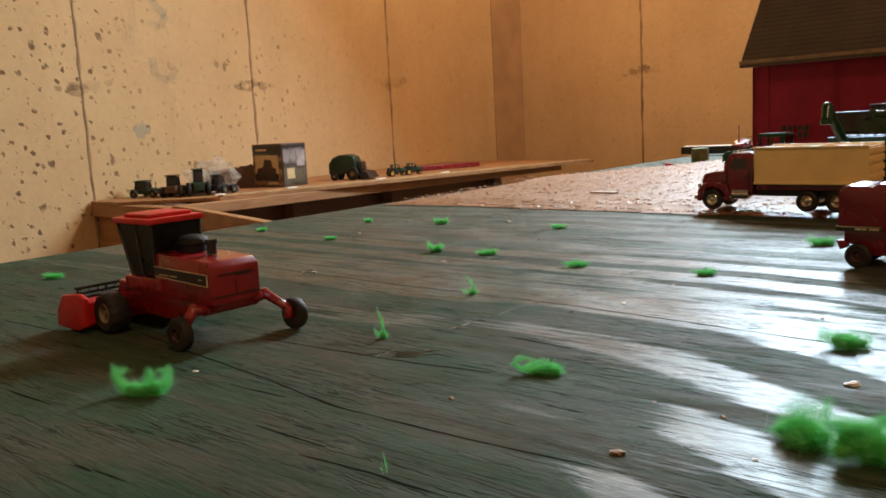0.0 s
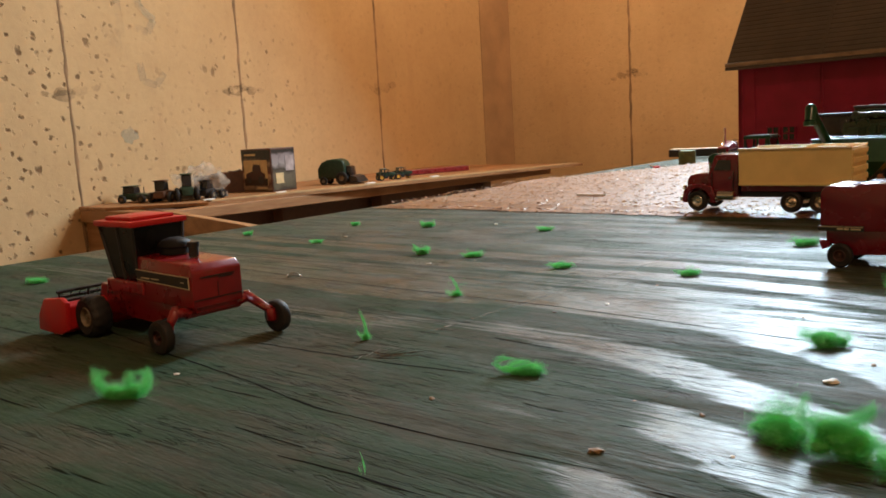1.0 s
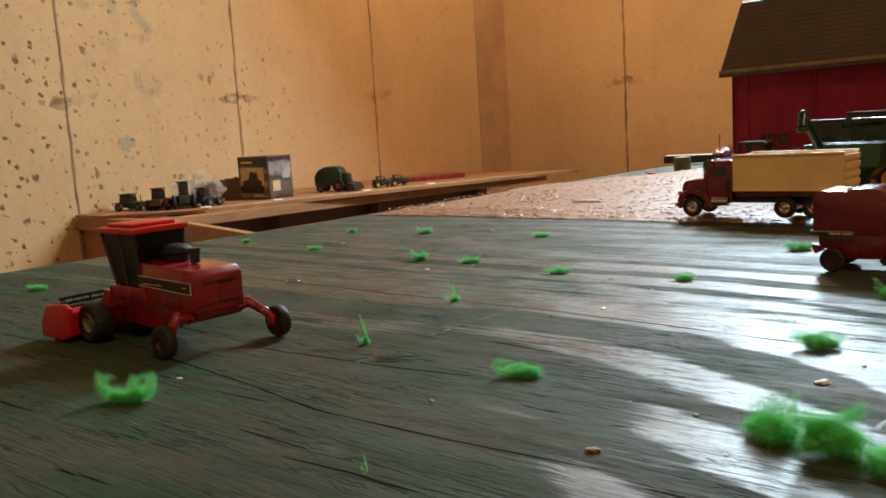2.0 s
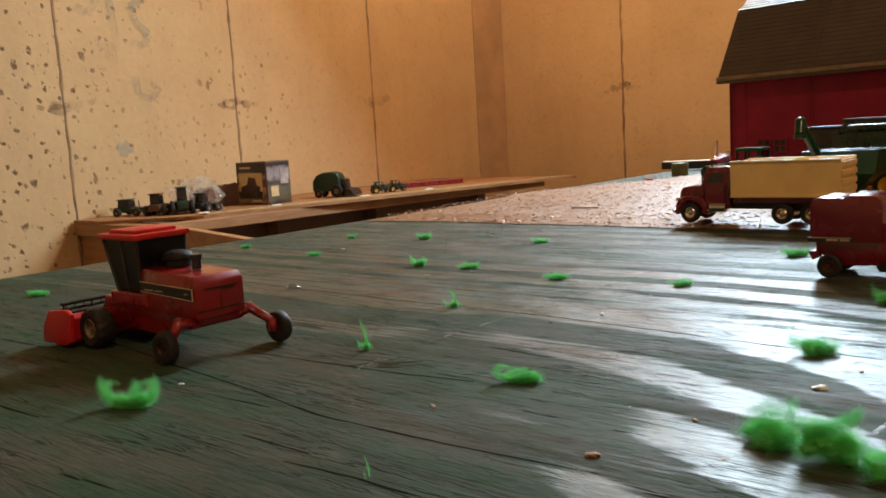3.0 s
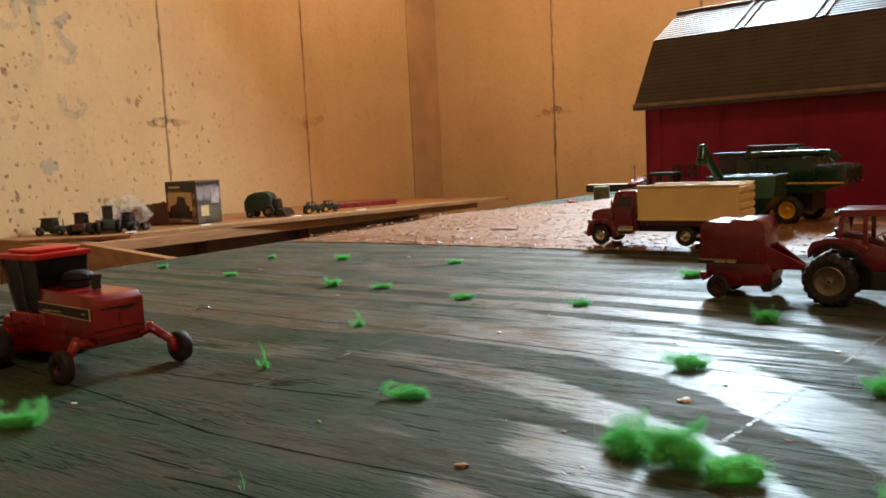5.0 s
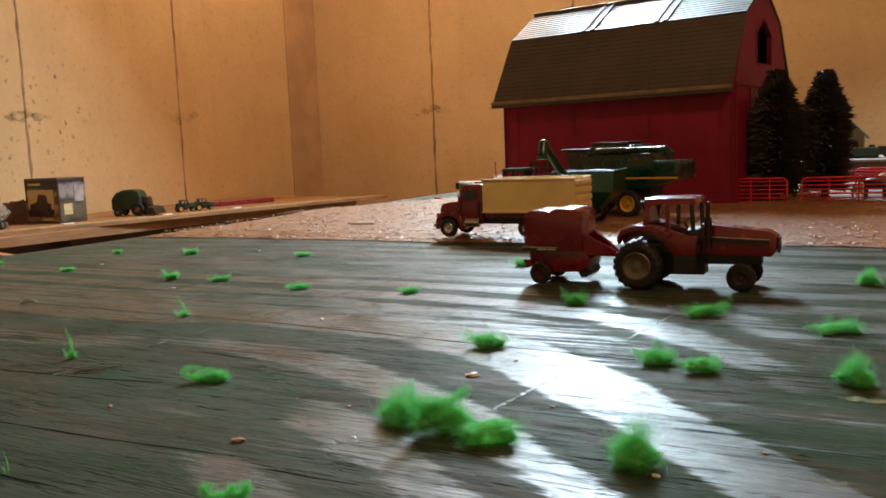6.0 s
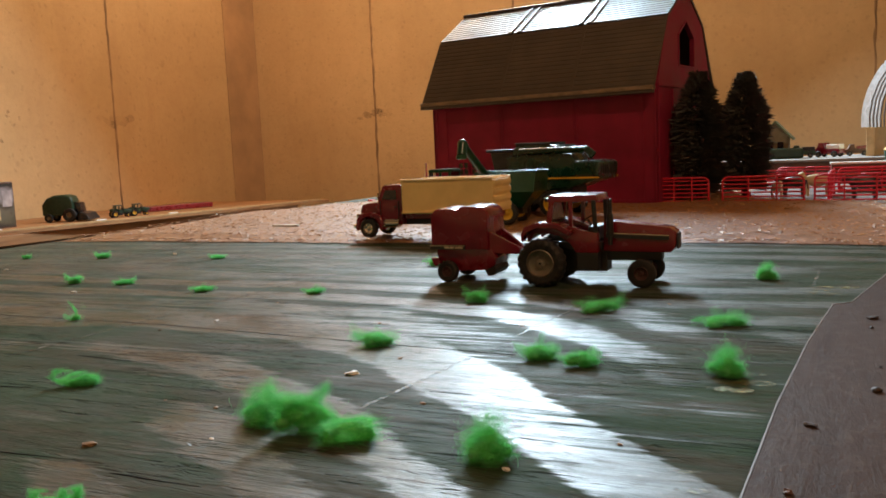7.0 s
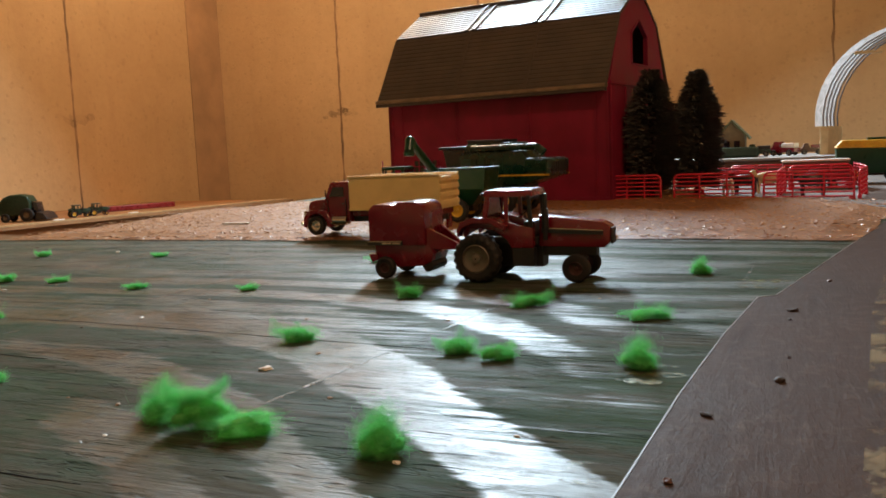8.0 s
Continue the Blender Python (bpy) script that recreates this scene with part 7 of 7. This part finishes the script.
        lock((-0.2, 0, 0.1), (-0.8, 0, 0.15), (-1.1, 0, 0.35), 0.06, int(60 * wisp), 0.000024)
    for k in range(0 if shape == "box" else int(7 * wisp)):
        an, out = 6.283 * rng.random(), 0.8 + 0.4 * rng.random()
        c, d = out * math.cos(an), out * math.sin(an)
        lock((c * 0.4, d * 0.4, 0.4), (c * 0.9, d * 0.9, 0.3 + 0.7 * rng.random()), (c * 1.15, d * 1.15, 0.1 + rng.random()), 0.02, 3, 0.000018)
    me = bpy.data.meshes.new("grass_tuft")
    me.from_pydata(vs, [], fs)
    me.materials.append(FUZZ)
    me.polygons.foreach_set("use_smooth", [True] * len(me.polygons))
    ob = new("grass_tuft", me)
    ob.matrix_world = pose(x, y, 0.0001, 0, 0, turn)
    big = "large" if sx > 0.0095 else "small"
    look_of = {"box": "compact felted block", "ball": "puffy ball", "cup": "curled wispy tuft", "plume": "wispy combed tuft", "sprig": "thin upright wisp"}.get(shape, "fuzzy tuft")
    return tagged(ob, f"{big} {look_of} of bright green fibre on the board", "grass tuft", "green tufts")


TUFTS = [
    (0.2123, 0.1361, 0.0085, 0.0060, 0.0075, 1.6), (0.2846, 0.0674, 0.0105, 0.0070, 0.0075, 1.0), (0.2810, 0.0050, 0.0085, 0.0075, 0.0100, 1.0), (0.2745, -0.0110, 0.0085, 0.0060, 0.0062, 0.7),
    (0.2745, -0.0545, 0.0085, 0.0080, 0.0110, 1.4), (0.3814, 0.1564, 0.0072, 0.0055, 0.0040, 0.6), (0.3770, 0.2237, 0.0085, 0.0055, 0.0038, 0.6), (0.3873, 0.3289, 0.0062, 0.0050, 0.0060, 1.2),
    (0.4930, 0.4150, 0.0065, 0.0060, 0.0050, 1.2), (0.3440, -0.0462, 0.0130, 0.0075, 0.0085, 0.8), (0.4570, -0.0541, 0.0085, 0.0070, 0.0100, 1.0), (0.1330, 0.2290, 0.0112, 0.0050, 0.0110, 1.0),
    (0.2200, 0.2110, 0.0036, 0.0026, 0.0115, 1.0), (0.4848, 0.4857, 0.0045, 0.0040, 0.0025, 0.5), (0.2975, 0.2300, 0.0056, 0.0040, 0.0095, 1.6), (0.2240, 0.4820, 0.0075, 0.0055, 0.0045, 0.7),
    (0.3900, 0.2920, 0.0080, 0.0050, 0.0038, 0.6), (0.3730, 0.0640, 0.0075, 0.0060, 0.0075, 0.6), (0.3620, 0.0040, 0.0130, 0.0065, 0.0070, 0.8), (0.4850, 0.1350, 0.0100, 0.0070, 0.0060, 0.8),
    (0.4810, 0.0340, 0.0060, 0.0050, 0.0050, 0.8), (0.5000, 0.3130, 0.0075, 0.0060, 0.0025, 0.5), (0.2310, 0.3210, 0.0060, 0.0045, 0.0115, 1.6), (0.3070, 0.4510, 0.0085, 0.0055, 0.0045, 0.9),
    (0.4130, 0.5320, 0.0050, 0.0045, 0.0025, 0.5), (0.4010, 0.4390, 0.0062, 0.0045, 0.0022, 0.5), (0.3130, 0.5450, 0.0055, 0.0045, 0.0045, 0.9), (0.1310, 0.1230, 0.0014, 0.0011, 0.0058, 0.25),
    (0.1390, 0.0620, 0.0062, 0.0048, 0.0042, 1.2),
    (0.1985, 0.0535, 0.0105, 0.0085, 0.0140, 1.0), (0.1955, 0.0385, 0.0115, 0.0080, 0.0165, 1.0), (0.1925, 0.0245, 0.0090, 0.0062, 0.0110, 0.5), (0.1905, -0.0125, 0.0095, 0.0080, 0.0145, 1.2),
]
SHAPES = {0: "plume", 28: "cup", 10: "ball", 11: "cup", 12: "sprig", 14: "sprig", 22: "sprig", 27: "sprig", 4: "ball", 29: "ball", 30: "sweep", 31: "box", 32: "ball"}
for k, (x, y, sx, sy, h, wisp) in enumerate(TUFTS):
    tuft(x, y, sx * (0.80 if k < 29 and k != 11 else 0.84), sy, h * (0.72 if k == 11 else 0.85 if SHAPES.get(k) == "sprig" else 1.35 if h < 0.0026 else 0.85 if 0 < k and h < 0.0078 else 0.55 if k < 29 else 0.49), 11 + k, SHAPES.get(k, "pad"), min(wisp, 1.2))


def scraps():
    rng = random.Random(21)
    spots = [(0.170, 0.0858, CRUMB_TAN, 0.0012), (0.2474, 0.0554, WHITE, 0.0015), (0.1803, 0.1448, CRUMB_TAN, 0.0007), (0.31, 0.16, WHITE, 0.0009), (0.36, 0.30, WHITE, 0.0011), (0.225, 0.02, CRUMB_TAN, 0.0006), (0.205, 0.075, CRUMB_TAN, 0.0006), (0.43, 0.44, WHITE, 0.0012), (0.52, 0.37, WHITE, 0.0014)]
    for k in range(26):
        spots.append((0.10 + 0.46 * rng.random(), -0.04 + 0.58 * rng.random(), (WHITE, CRUMB_TAN, BROWN, CRUMB_TAN)[k % 4], 0.0003 + 0.0005 * rng.random()))
    for x, y, m, s in spots:
        bm = bmesh.new()
        bmesh.ops.create_icosphere(bm, subdivisions=2, radius=s)
        for v in bm.verts:
            v.co = Vector((v.co.x * 1.6, v.co.y, v.co.z * 0.45)) * (0.7 + 0.6 * rng.random())
        ob = part("crumb", bm, m)
        ob.matrix_world = pose(x, y, s * 0.3, 0, 0, 360 * rng.random())
        tagged(ob, "tiny pale crumb lying on the green board", "debris", "crumbs")
    # bent wire loop
    bm = bmesh.new()
    prev = None
    for i in range(22):
        a = radians(300 * i / 21)
        p = Vector((0.302 + 0.0030 * math.cos(a), 0.347 + 0.0045 * math.sin(a), 0.0008 + 0.0006 * math.sin(2 * a)))
        if prev is not None:
            rod(bm, prev, p, 0.0004, seg=6)
        prev = p
    tagged(part("wire_loop", bm, WIRE), "small bent steel wire loop on the board", "wire")
    # dry twig fibres
    for k in range(14):
        bm = bmesh.new()
        a = 6.283 * rng.random()
        p = Vector((0.206 + 0.012 * (rng.random() - 0.5), 0.190 + 0.012 * (rng.random() - 0.5), 0.0006))
        q = p + Vector((math.cos(a), math.sin(a), 0.1 * rng.random())) * (0.005 + 0.006 * rng.random())
        rod(bm, p, q, 0.00014, 0.00007, 4)
        tagged(part("straw", bm, STRAW if k % 2 else CRUMB), "thin dry straw lying on the board", "straw", "loose straws")
    bm = bmesh.new()
    box(bm, 0.683, 0.6875, 0.369, 0.397, 0.0052, 0.0068)
    soften(bm, 0.0004, 1)
    tagged(part("paper_strip", bm, WHITE), "white paper strip lying on the grit", "paper strip")


scraps()
